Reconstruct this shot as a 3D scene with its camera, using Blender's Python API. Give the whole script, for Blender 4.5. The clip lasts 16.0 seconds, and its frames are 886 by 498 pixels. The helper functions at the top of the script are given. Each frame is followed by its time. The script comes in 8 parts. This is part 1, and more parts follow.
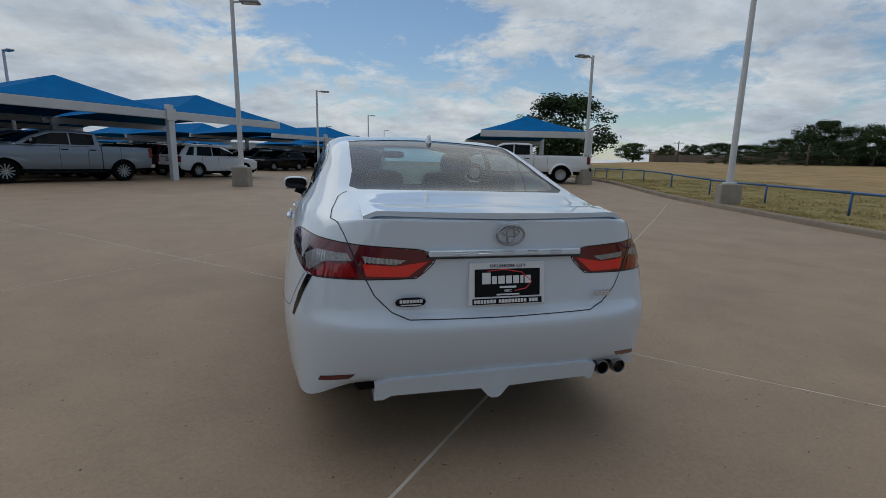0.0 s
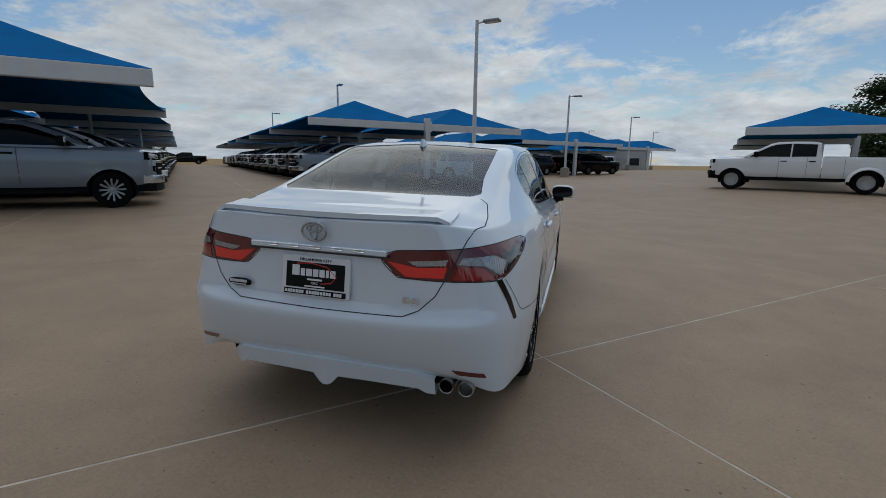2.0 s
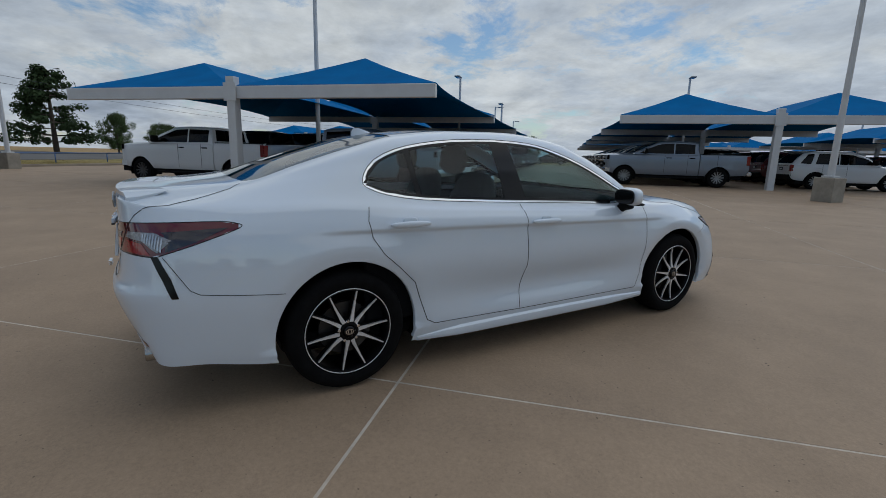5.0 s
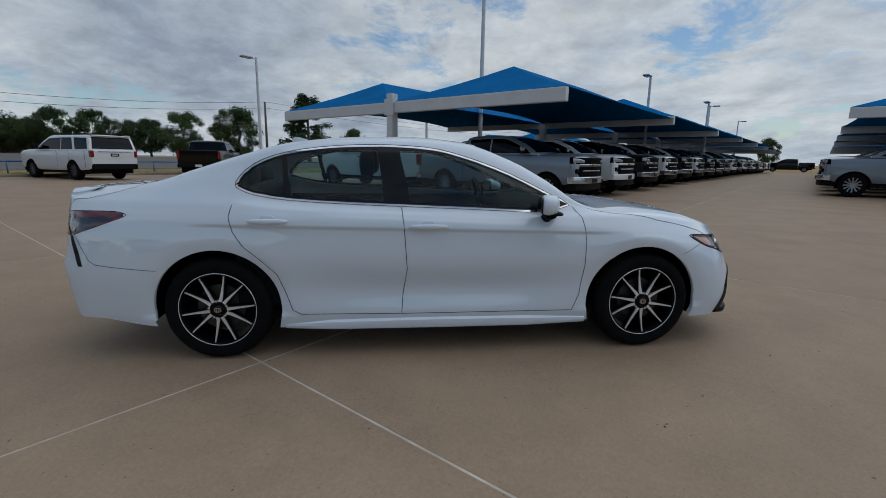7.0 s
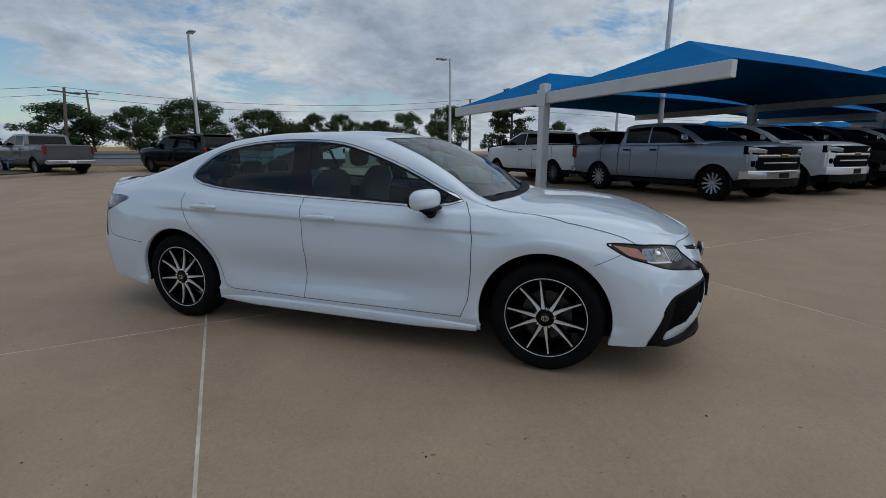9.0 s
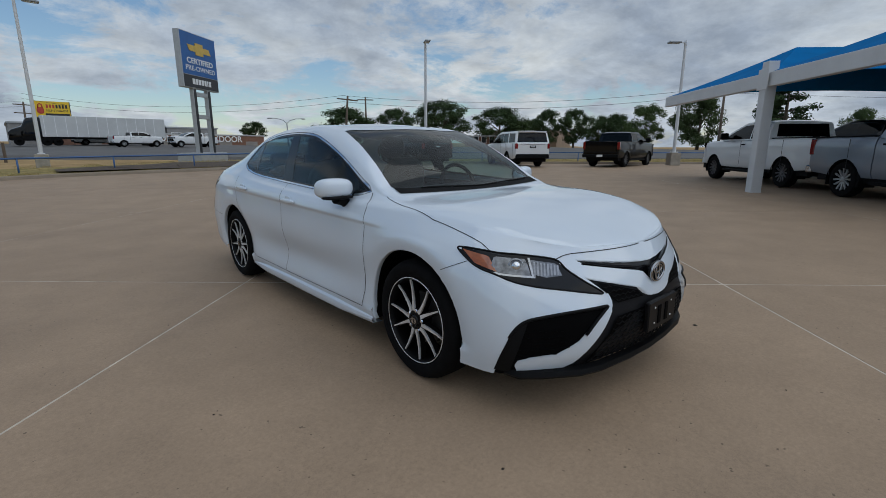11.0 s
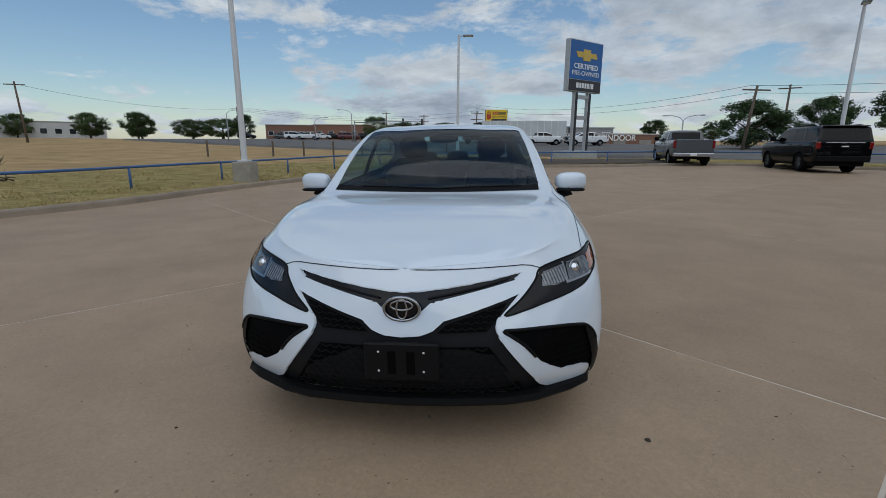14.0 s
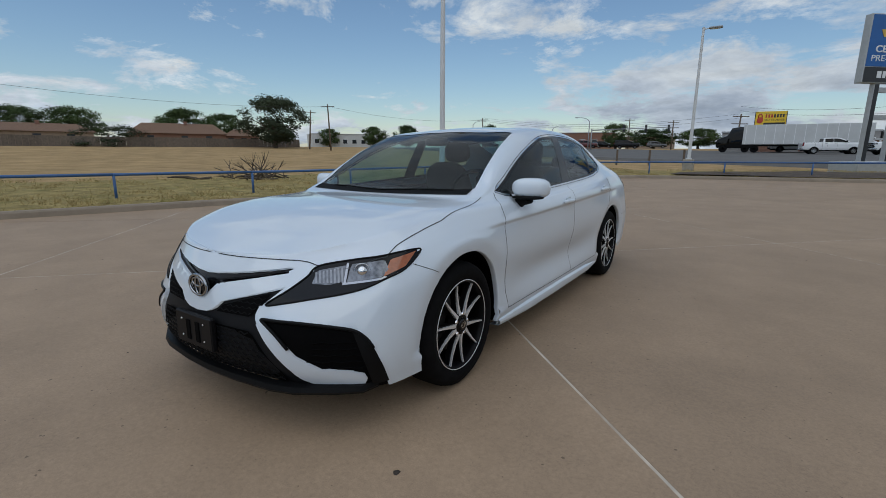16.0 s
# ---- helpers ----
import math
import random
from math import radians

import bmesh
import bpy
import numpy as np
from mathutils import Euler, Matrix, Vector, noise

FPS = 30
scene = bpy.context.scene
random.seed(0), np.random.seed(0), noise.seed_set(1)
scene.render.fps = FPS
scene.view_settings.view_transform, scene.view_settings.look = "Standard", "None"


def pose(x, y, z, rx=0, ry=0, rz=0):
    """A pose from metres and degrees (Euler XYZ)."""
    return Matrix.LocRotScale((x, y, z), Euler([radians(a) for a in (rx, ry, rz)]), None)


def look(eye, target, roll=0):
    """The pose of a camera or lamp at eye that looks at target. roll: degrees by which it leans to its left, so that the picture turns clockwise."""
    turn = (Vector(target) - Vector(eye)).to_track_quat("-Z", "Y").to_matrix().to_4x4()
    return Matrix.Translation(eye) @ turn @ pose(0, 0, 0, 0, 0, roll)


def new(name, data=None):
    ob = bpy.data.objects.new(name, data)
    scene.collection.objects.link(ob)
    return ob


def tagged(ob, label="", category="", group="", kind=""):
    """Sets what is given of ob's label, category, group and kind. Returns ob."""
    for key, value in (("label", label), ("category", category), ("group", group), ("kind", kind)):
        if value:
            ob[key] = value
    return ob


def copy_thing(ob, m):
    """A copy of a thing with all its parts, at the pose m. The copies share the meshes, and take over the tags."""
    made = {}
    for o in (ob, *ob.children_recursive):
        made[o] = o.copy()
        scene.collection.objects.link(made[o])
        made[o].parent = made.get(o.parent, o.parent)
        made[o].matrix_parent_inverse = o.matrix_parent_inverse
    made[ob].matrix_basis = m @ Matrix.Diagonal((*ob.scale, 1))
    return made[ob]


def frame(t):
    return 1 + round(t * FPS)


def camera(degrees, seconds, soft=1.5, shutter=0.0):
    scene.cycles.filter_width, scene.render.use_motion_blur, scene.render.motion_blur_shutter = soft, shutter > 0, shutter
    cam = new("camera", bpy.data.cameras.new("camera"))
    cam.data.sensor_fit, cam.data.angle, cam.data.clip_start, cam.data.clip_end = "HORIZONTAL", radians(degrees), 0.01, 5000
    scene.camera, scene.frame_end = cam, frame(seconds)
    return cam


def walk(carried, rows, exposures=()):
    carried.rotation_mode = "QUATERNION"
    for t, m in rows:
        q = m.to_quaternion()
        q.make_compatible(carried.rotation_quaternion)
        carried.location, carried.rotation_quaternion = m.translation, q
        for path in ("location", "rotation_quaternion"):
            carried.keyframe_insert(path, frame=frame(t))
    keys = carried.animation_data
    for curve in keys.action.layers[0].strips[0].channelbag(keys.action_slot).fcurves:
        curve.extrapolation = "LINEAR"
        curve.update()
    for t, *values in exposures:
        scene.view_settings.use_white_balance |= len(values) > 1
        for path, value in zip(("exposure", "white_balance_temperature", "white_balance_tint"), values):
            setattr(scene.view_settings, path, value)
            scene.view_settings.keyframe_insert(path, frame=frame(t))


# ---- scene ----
cam = camera(87.54, 16.0, soft=0.35)
PATH = [
    (0, (-0.743, -4.150, 1.256), (-0.208, -2.259, 0.886), 1.18),
    (0.5, (-0.305, -4.296, 1.266), (-0.051, -2.346, 0.898), 1.07),
    (1, (0.151, -4.338, 1.275), (0.128, -2.371, 0.910), 0.90),
    (1.5, (0.634, -4.308, 1.274), (0.345, -2.363, 0.911), 0.85),
    (2, (1.091, -4.187, 1.275), (0.541, -2.300, 0.905), 0.89),
    (2.5, (1.547, -4.013, 1.272), (0.750, -2.216, 0.905), 0.69),
    (3, (1.939, -3.740, 1.258), (0.918, -2.061, 0.889), 1.05),
    (3.5, (2.308, -3.427, 1.251), (1.083, -1.891, 0.875), 1.35),
    (4, (2.646, -3.060, 1.249), (1.233, -1.696, 0.871), 1.26),
    (4.2, (2.747, -2.890, 1.252), (1.270, -1.597, 0.868), 1.34),
    (6.3, (3.666, -0.980, 1.249), (1.762, -0.499, 0.868), 1.05),
    (6.5, (3.707, -0.786, 1.262), (1.785, -0.385, 0.880), 0.98),
    (7, (3.805, -0.274, 1.273), (1.851, -0.081, 0.894), 0.91),
    (7.5, (3.789, 0.241, 1.277), (1.826, 0.224, 0.894), 1.01),
    (8, (3.745, 0.758, 1.281), (1.799, 0.522, 0.885), 0.82),
    (8.2, (3.717, 0.958, 1.290), (1.784, 0.635, 0.887), 0.66),
    (10.3, (2.799, 2.826, 1.257), (1.263, 1.616, 0.839), -0.14),
    (10.5, (2.681, 2.974, 1.253), (1.210, 1.686, 0.831), -0.07),
    (11, (2.328, 3.295, 1.257), (1.036, 1.831, 0.824), 0.14),
    (11.5, (1.946, 3.582, 1.255), (0.856, 1.965, 0.815), 0.52),
    (12, (1.522, 3.786, 1.268), (0.660, 2.037, 0.825), 0.95),
    (12.5, (1.081, 3.962, 1.289), (0.472, 2.111, 0.839), 1.00),
    (13, (0.621, 4.030, 1.287), (0.280, 2.112, 0.833), 0.61),
    (13.5, (0.147, 4.044, 1.284), (0.069, 2.097, 0.836), 0.50),
    (14, (-0.307, 4.015, 1.279), (-0.132, 2.073, 0.834), 0.29),
    (14.5, (-0.775, 3.936, 1.279), (-0.349, 2.033, 0.836), 0.16),
    (15, (-1.226, 3.823, 1.267), (-0.560, 1.990, 0.824), 0.14),
    (15.5, (-1.640, 3.609, 1.257), (-0.752, 1.871, 0.817), 0.27),
    (16, (-2.062, 3.377, 1.252), (-0.968, 1.755, 0.835), 0.36),
]
EXPOSURES = [(0.0, -0.52, 6180, 6), (4.2, -0.49, 6150, 6), (6.3, -0.47, 6050, 6), (8.2, -0.42, 6050, 6), (10.3, -0.32, 6100, 6), (13.0, -0.30, 6130, 6), (16.0, -0.25, 6100, 6)]
walk(cam, [(t, look(eye, target, roll)) for t, eye, target, roll in PATH], EXPOSURES)

# ---- world and sun ----
SUN_EL, SUN_AZ = 64.0, 14.0          # degrees; azimuth turns anticlockwise from +y


def build_world():
    world = bpy.data.worlds.new("cloudy_sky")
    scene.world = world
    world.use_nodes = True
    nt = world.node_tree
    nt.nodes.clear()
    N, L = nt.nodes.new, nt.links.new
    out, bg = N("ShaderNodeOutputWorld"), N("ShaderNodeBackground")
    sky = N("ShaderNodeTexSky")
    sky.sky_type, sky.sun_disc = "NISHITA", False
    sky.sun_elevation, sky.sun_rotation = radians(SUN_EL), radians(-SUN_AZ)
    sky.air_density, sky.dust_density, sky.ozone_density = 1.15, 0.35, 3.2
    co, sep = N("ShaderNodeTexCoord"), N("ShaderNodeSeparateXYZ")
    L(co.outputs["Generated"], sep.inputs[0])

    def math(op, a, b=None, c=None, clamp=False):
        n = N("ShaderNodeMath")
        n.operation, n.use_clamp = op, clamp
        for i, v in enumerate((a, b, c)):
            if v is None:
                continue
            if isinstance(v, (int, float)):
                n.inputs[i].default_value = v
            else:
                L(v, n.inputs[i])
        return n.outputs[0]

    # clouds lie on a layer overhead: the direction is laid out on a flat sheet
    zz = math("MAXIMUM", math("ADD", sep.outputs["Z"], 0.24), 0.05)
    flat = N("ShaderNodeCombineXYZ")
    L(math("DIVIDE", sep.outputs["X"], zz), flat.inputs[0])
    L(math("DIVIDE", sep.outputs["Y"], zz), flat.inputs[1])
    flat.inputs[2].default_value = 3.7

    def noise_at(scale, detail, rough, offset):
        mp = N("ShaderNodeMapping")
        mp.inputs["Location"].default_value = offset
        L(flat.outputs[0], mp.inputs[0])
        n = N("ShaderNodeTexNoise")
        n.inputs["Scale"].default_value, n.inputs["Detail"].default_value, n.inputs["Roughness"].default_value = scale, detail, rough
        n.inputs["Distortion"].default_value = 0.25
        L(mp.outputs[0], n.inputs[0])
        return n.outputs[0]

    def ramp(fac, stops):
        r = N("ShaderNodeValToRGB")
        els = r.color_ramp.elements
        while len(els) < len(stops):
            els.new(0.5)
        for e, (p, c) in zip(els, stops):
            e.position, e.color = p, (*c, 1)
        L(fac, r.inputs[0])
        return r.outputs[0]

    big, fine, veil = noise_at(0.62, 3, 0.5, (2.3, 0.4, 0)), noise_at(2.1, 10, 0.66, (5.1, 1.9, 0)), noise_at(1.7, 8, 0.64, (1.1, 7.3, 2))
    # thicker cover towards +y and -x, more blue towards +x and -y
    lean = math("MULTIPLY_ADD", sep.outputs["X"], -0.036, math("MULTIPLY_ADD", sep.outputs["Y"], 0.030, 0.010))
    cover = math("ADD", math("ADD", math("MULTIPLY", big, 0.5), math("MULTIPLY", fine, 0.62)), lean)
    mask = ramp(cover, [(0.500, (0, 0, 0)), (0.572, (1, 1, 1))])
    low = ramp(sep.outputs["Z"], [(0.0, (0.22, 0.22, 0.22)), (0.06, (0, 0, 0))])
    mask2 = N("ShaderNodeMix")
    mask2.data_type = "RGBA"
    mask2.blend_type = "LIGHTEN"
    mask2.inputs[0].default_value = 1.0
    L(mask, mask2.inputs[6])
    L(low, mask2.inputs[7])
    shade = ramp(math("ADD", math("MULTIPLY", veil, 0.55), math("MULTIPLY", big, 0.55)),
                 [(0.46, (0.97, 0.985, 1.0)), (0.56, (0.76, 0.81, 0.89)), (0.68, (0.50, 0.56, 0.67))])
    # heaped edges: the side turned to the sun is lighter than the side turned away
    heap = math("SUBTRACT", noise_at(2.9, 9, 0.62, (0.0, 0.0, 5.0)), noise_at(2.9, 9, 0.62, (0.035, -0.085, 5.0)))
    relief = math("MULTIPLY_ADD", heap, 0.8, 1.0)
    relief = math("MAXIMUM", math("MINIMUM", relief, 1.16), 0.78)
    gain = N("ShaderNodeMix")
    gain.data_type, gain.blend_type = "RGBA", "MULTIPLY"
    gain.inputs[0].default_value = 1.0
    L(shade, gain.inputs[6])
    # clouds towards the sun are lit through and brighter
    sunward = math("MULTIPLY_ADD", math("MULTIPLY_ADD", sep.outputs["X"], 0.9, sep.outputs["Y"]), 0.05 * CLOUD, 0.82 * CLOUD)
    # the cloud deck is thicker and greyer overhead
    deck = ramp(sep.outputs["Z"], [(0.30, (1, 1, 1)), (0.70, (0.70, 0.70, 0.70))])
    L(math("MULTIPLY", math("MULTIPLY", sunward, relief), deck), gain.inputs[7])
    mix = N("ShaderNodeMix")
    mix.data_type = "RGBA"
    L(mask2.outputs[2], mix.inputs[0])
    L(sky.outputs[0], mix.inputs[6])
    L(gain.outputs[2], mix.inputs[7])
    L(mix.outputs[2], bg.inputs[0])
    bg.inputs[1].default_value = SKY_STRENGTH
    L(bg.outputs[0], out.inputs[0])


CLOUD, SKY_STRENGTH = 8.7, 0.115
build_world()
sun_data = bpy.data.lights.new("sun", "SUN")
sun_data.energy, sun_data.angle, sun_data.color = 1.3, radians(95), (1.0, 0.96, 0.9)
sun_dir = Vector((-math.sin(radians(SUN_AZ)) * math.cos(radians(SUN_EL)), math.cos(radians(SUN_AZ)) * math.cos(radians(SUN_EL)), math.sin(radians(SUN_EL))))
sun = new("sun", sun_data)
sun.matrix_world = look(sun_dir * 100, (0, 0, 0))

# ---- materials ----
MATS = {}


def mat(name, col, rough=0.6, metal=0.0, var=0.12, scale=6.0, bump=0.0, bscale=80.0, coat=0.0, spec=0.5, rnd=0.0, stain=0.0, stain_col=None, grain=0.0):
    """A procedural surface: two scales of tone, fine relief, optional stains and a shift from piece to piece."""
    if name in MATS:
        return MATS[name]
    m = bpy.data.materials.new(name)
    m.use_nodes = True
    nt = m.node_tree
    N, L = nt.nodes.new, nt.links.new
    b = nt.nodes["Principled BSDF"]
    b.inputs["Roughness"].default_value, b.inputs["Metallic"].default_value = rough, metal
    b.inputs["Coat Weight"].default_value, b.inputs["Coat Roughness"].default_value = coat, 0.03
    b.inputs["Specular IOR Level"].default_value = spec
    co = N("ShaderNodeTexCoord")

    def noise_node(s, d, r=0.6):
        n = N("ShaderNodeTexNoise")
        n.inputs["Scale"].default_value, n.inputs["Detail"].default_value, n.inputs["Roughness"].default_value = s, d, r
        L(co.outputs["Object"], n.inputs[0])
        return n.outputs[0]

    def mixc(fac, a, c, kind="MIX"):
        x = N("ShaderNodeMix")
        x.data_type, x.blend_type = "RGBA", kind
        for i, v in ((0, fac), (6, a), (7, c)):
            if hasattr(v, "is_linked"):
                L(v, x.inputs[i])
            elif i:
                x.inputs[i].default_value = (*v, 1)
            else:
                x.inputs[0].default_value = v
        return x.outputs[2]

    def band(fac, lo, hi):
        r = N("ShaderNodeMapRange")
        r.inputs[1].default_value, r.inputs[2].default_value = lo, hi
        L(fac, r.inputs[0])
        return r.outputs[0]

    c = tuple(col)
    out = None
    if var > 0:
        dark, light = tuple(v * (1 - var) for v in c), tuple(min(1, v * (1 + var)) for v in c)
        out = mixc(band(noise_node(scale, 4), 0.3, 0.7), dark, light)
        fine = mixc(band(noise_node(scale * 9, 3), 0.25, 0.75), tuple(1 - var * 0.6 for _ in c), (1, 1, 1))
        out = mixc(1.0, out, fine, "MULTIPLY")
    if stain > 0:
        s = band(noise_node(scale * 0.35, 6, 0.7), 0.52, 0.72)
        k = N("ShaderNodeMath")
        k.operation = "MULTIPLY"
        L(s, k.inputs[0])
        k.inputs[1].default_value = stain
        out = mixc(k.outputs[0], out if out is not None else c, stain_col or tuple(v * 0.5 for v in c))
    if grain > 0:
        for s_, k_ in ((55.0, 1.0), (210.0, 1.2)):
            out = mixc(1.0, out, mixc(band(noise_node(s_, 2), 0.3, 0.7), tuple(1 - grain * k_ for _ in c), tuple(1 + grain * k_ for _ in c)), "MULTIPLY")
        # sparse dark specks
        out = mixc(band(noise_node(38.0, 1, 0.4), 0.755, 0.80), out, tuple(v * 0.45 for v in c))
    if rnd > 0:
        info = N("ShaderNodeObjectInfo")
        r = N("ShaderNodeMapRange")
        r.inputs[3].default_value, r.inputs[4].default_value = 1 - rnd, 1 + rnd * 0.5
        L(info.outputs["Random"], r.inputs[0])
        out = mixc(1.0, out if out is not None else c, r.outputs[0], "MULTIPLY")
    if out is not None:
        L(out, b.inputs["Base Color"])
    else:
        b.inputs["Base Color"].default_value = (*c, 1)
    if bump > 0:
        bn = N("ShaderNodeBump")
        bn.inputs["Strength"].default_value, bn.inputs["Distance"].default_value = min(1, bump * 100), max(bump, 0.0005)
        L(noise_node(bscale, 5), bn.inputs["Height"])
        L(bn.outputs[0], b.inputs["Normal"])
    MATS[name] = m
    return m


M_SLAB = mat("tan_concrete", (0.345, 0.247, 0.163), 0.66, spec=0.3, grain=0.09, var=0.10, scale=1.3, bump=0.0014, bscale=70, rnd=0.06, stain=0.38, stain_col=(0.225, 0.165, 0.115))
M_JOINT = mat("pale_joint_sealant", (0.60, 0.53, 0.44), 0.9, var=0.25, scale=4, bump=0.002, stain=0.85, stain_col=(0.36, 0.27, 0.19))
M_KERB = mat("kerb_concrete", (0.29, 0.24, 0.185), 0.9, spec=0.2, var=0.15, scale=1.5, bump=0.002, bscale=40, stain=0.5, rnd=0.08)
M_BLOCK = mat("pole_base_concrete", (0.33, 0.30, 0.25), 0.9, var=0.18, scale=3, bump=0.003, bscale=30, stain=0.6, stain_col=(0.2, 0.18, 0.15))
M_DRY = mat("dry_grass_ground", (0.41, 0.285, 0.145), 0.97, spec=0.05, grain=0.10, var=0.25, scale=0.45, bump=0.02, bscale=8, stain=0.7, stain_col=(0.25, 0.185, 0.09))
M_GREEN = mat("verge_grass_ground", (0.32, 0.255, 0.11), 0.97, spec=0.05, grain=0.14, var=0.38, scale=2.0, bump=0.02, bscale=10, stain=0.75, stain_col=(0.155, 0.155, 0.05))
M_ROAD = mat("asphalt", (0.15, 0.145, 0.14), 0.92, spec=0.2, var=0.12, scale=0.5, bump=0.002, bscale=60, stain=0.3)
M_MULCH = mat("dark_mulch", (0.09, 0.065, 0.045), 0.95, var=0.4, scale=3, bump=0.02, bscale=20)
M_WHITE = mat("white_painted_steel", (0.62, 0.63, 0.64), 0.45, var=0.05, scale=2, stain=0.15, stain_col=(0.5, 0.46, 0.4), bump=0.0004, bscale=30)
M_BLUEFAB = mat("blue_shade_fabric", (0.002, 0.135, 0.37), 0.85, var=0.10, scale=1.2, bump=0.003, bscale=9, spec=0.04, stain=0.25, stain_col=(0.002, 0.10, 0.29))
M_BLUERAIL = mat("blue_painted_pipe", (0.045, 0.115, 0.28), 0.4, var=0.15, scale=4, stain=0.4, stain_col=(0.09, 0.12, 0.2))
M_LAMP = mat("lamp_head_grey", (0.30, 0.31, 0.32), 0.4, metal=0.4, var=0.06)
M_LENS = mat("lamp_lens", (0.75, 0.77, 0.8), 0.25, var=0.03)

# ---- small builders ----
TH = radians(45.5)                     # the lot's grid is turned against the saloon
EX, EY = Vector((math.cos(TH), math.sin(TH))), Vector((-math.sin(TH), math.cos(TH)))


def smooth01(v, lo, hi):
    k = min(1.0, max(0.0, (v - lo) / (hi - lo)))
    return k * k * (3 - 2 * k)


def gz(x, y):
    """Height of the ground: the lot drains gently, the land beyond rises."""
    r = math.hypot(x, y)
    z = -0.0139 * 7 * math.tanh(x / 7) + 0.0063 * 8 * math.tanh(y / 8) + 0.12 * smooth01(r, 8, 25)
    z += 0.25 * smooth01(y, 9, 19) * smooth01(x, 0, 9)
    d = -x * math.sin(TH) + y * math.cos(TH)
    far = max(0.0, min(r, 130) - 34) * 0.022 * min(1.0, max(0.0, (60 - d) / 50))
    return z + far


def lot(e, d):
    """World x, y of a place on the lot's grid: e across the rows, d along them."""
    return EX.x * e + EY.x * d, EX.y * e + EY.y * d


def lot_pose(e, d, dz=0.0, turn=0.0):
    x, y = lot(e, d)
    return pose(x, y, gz(x, y) + dz, 0, 0, 45.5 + turn)


def mesh_of(name, bm, material):
    me = bpy.data.meshes.new(name)
    bm.normal_update()
    bm.to_mesh(me)
    bm.free()
    for m in (material if isinstance(material, (list, tuple)) else [material]):
        me.materials.append(m)
    return me


def part(name, bm, material, parent=None, label="", smooth=False, angle=None):
    me = mesh_of(name, bm, material)
    if smooth:
        me.polygons.foreach_set("use_smooth", [True] * len(me.polygons))
        if angle:
            me.set_sharp_from_angle(angle=radians(angle))
    ob = new(name, me)
    if parent is not None:
        ob.parent = parent
    return tagged(ob, label)


def thing(name, m, label, category, group="", kind=""):
    ob = new(name)
    ob.matrix_basis = m
    return tagged(ob, label, category, group, kind)


def box(bm, x0, x1, y0, y1, z0, z1, bevel=0.0, m=None, seg=1):
    r = bmesh.ops.create_cube(bm, size=1, matrix=Matrix.Translation(((x0 + x1) / 2, (y0 + y1) / 2, (z0 + z1) / 2)) @ Matrix.Diagonal((x1 - x0, y1 - y0, z1 - z0, 1)))
    vs = r["verts"]
    if bevel:
        es = list({e for v in vs for e in v.link_edges})
        vs = bmesh.ops.bevel(bm, geom=es, offset=bevel, segments=seg, affect="EDGES", profile=0.5)["verts"]
    if m is not None:
        bmesh.ops.transform(bm, matrix=m, verts=vs)
    return bm


def tube(bm, pts, radii, n=8, cap=True):
    """A round bar along points."""
    rings = []
    pts = [Vector(p) for p in pts]
    if isinstance(radii, (int, float)):
        radii = [radii] * len(pts)
    prev = None
    for i, p in enumerate(pts):
        t = (pts[min(i + 1, len(pts) - 1)] - pts[max(i - 1, 0)]).normalized()
        a = t.orthogonal().normalized() if prev is None else (prev - t * prev.dot(t)).normalized()
        prev = a
        b = t.cross(a)
        rings.append([bm.verts.new(p + (a * math.cos(2 * math.pi * k / n) + b * math.sin(2 * math.pi * k / n)) * radii[i]) for k in range(n)])
    for r0, r1 in zip(rings, rings[1:]):
        for k in range(n):
            bm.faces.new((r0[k], r0[(k + 1) % n], r1[(k + 1) % n], r1[k]))
    if cap:
        bm.faces.new(list(reversed(rings[0])))
        bm.faces.new(rings[-1])
    return bm


def lathe(bm, prof, n=24, axis="X", centre=(0, 0, 0)):
    """Turns a profile of (along, radius) round an axis."""
    c = Vector(centre)
    rings = []
    for a, r in prof:
        ring = []
        for k in range(n):
            u, v = r * math.cos(2 * math.pi * k / n), r * math.sin(2 * math.pi * k / n)
            ring.append(bm.verts.new(c + (Vector((a, u, v)) if axis == "X" else Vector((u, a, v)) if axis == "Y" else Vector((u, v, a)))))
        rings.append(ring)
    for r0, r1 in zip(rings, rings[1:]):
        for k in range(n):
            bm.faces.new((r0[k], r0[(k + 1) % n], r1[(k + 1) % n], r1[k]))
    return rings


def letters(text, size, m, material, parent, name="lettering", bold=0.0):
    cu = bpy.data.curves.new(name, "FONT")
    cu.body, cu.size, cu.align_x, cu.align_y, cu.extrude = text, size, "CENTER", "CENTER", 0.01
    cu.offset = bold
    ob = new(name, cu)
    deps = bpy.context.evaluated_depsgraph_get()
    me = bpy.data.meshes.new_from_object(ob.evaluated_get(deps))
    bpy.data.objects.remove(ob)
    me.materials.clear()
    me.materials.append(material)
    o = new(name, me)
    o.parent = parent
    o.matrix_basis = m
    return o


# ---- the ground, the lot's slabs, the kerb ----
KERB = [(40, 84), (29, 55), (20.5, 34), (17, 25), (14, 15.7), (11.4, 6.7), (9.8, 1.3), (8.8, -2.8), (7.85, -5.5), (7.2, -9.2), (5.9, -13.5), (4.4, -18.5), (2.6, -20.2),
        (0.0, -20.6), (-4.9, -20.6), (-8.0, -21.4), (-12.5, -23.2), (-15.5, -21.9), (-21.5, -16.5), (-28.1, -10.4), (-37, -1.5), (-60, 22), (-90, 53)]


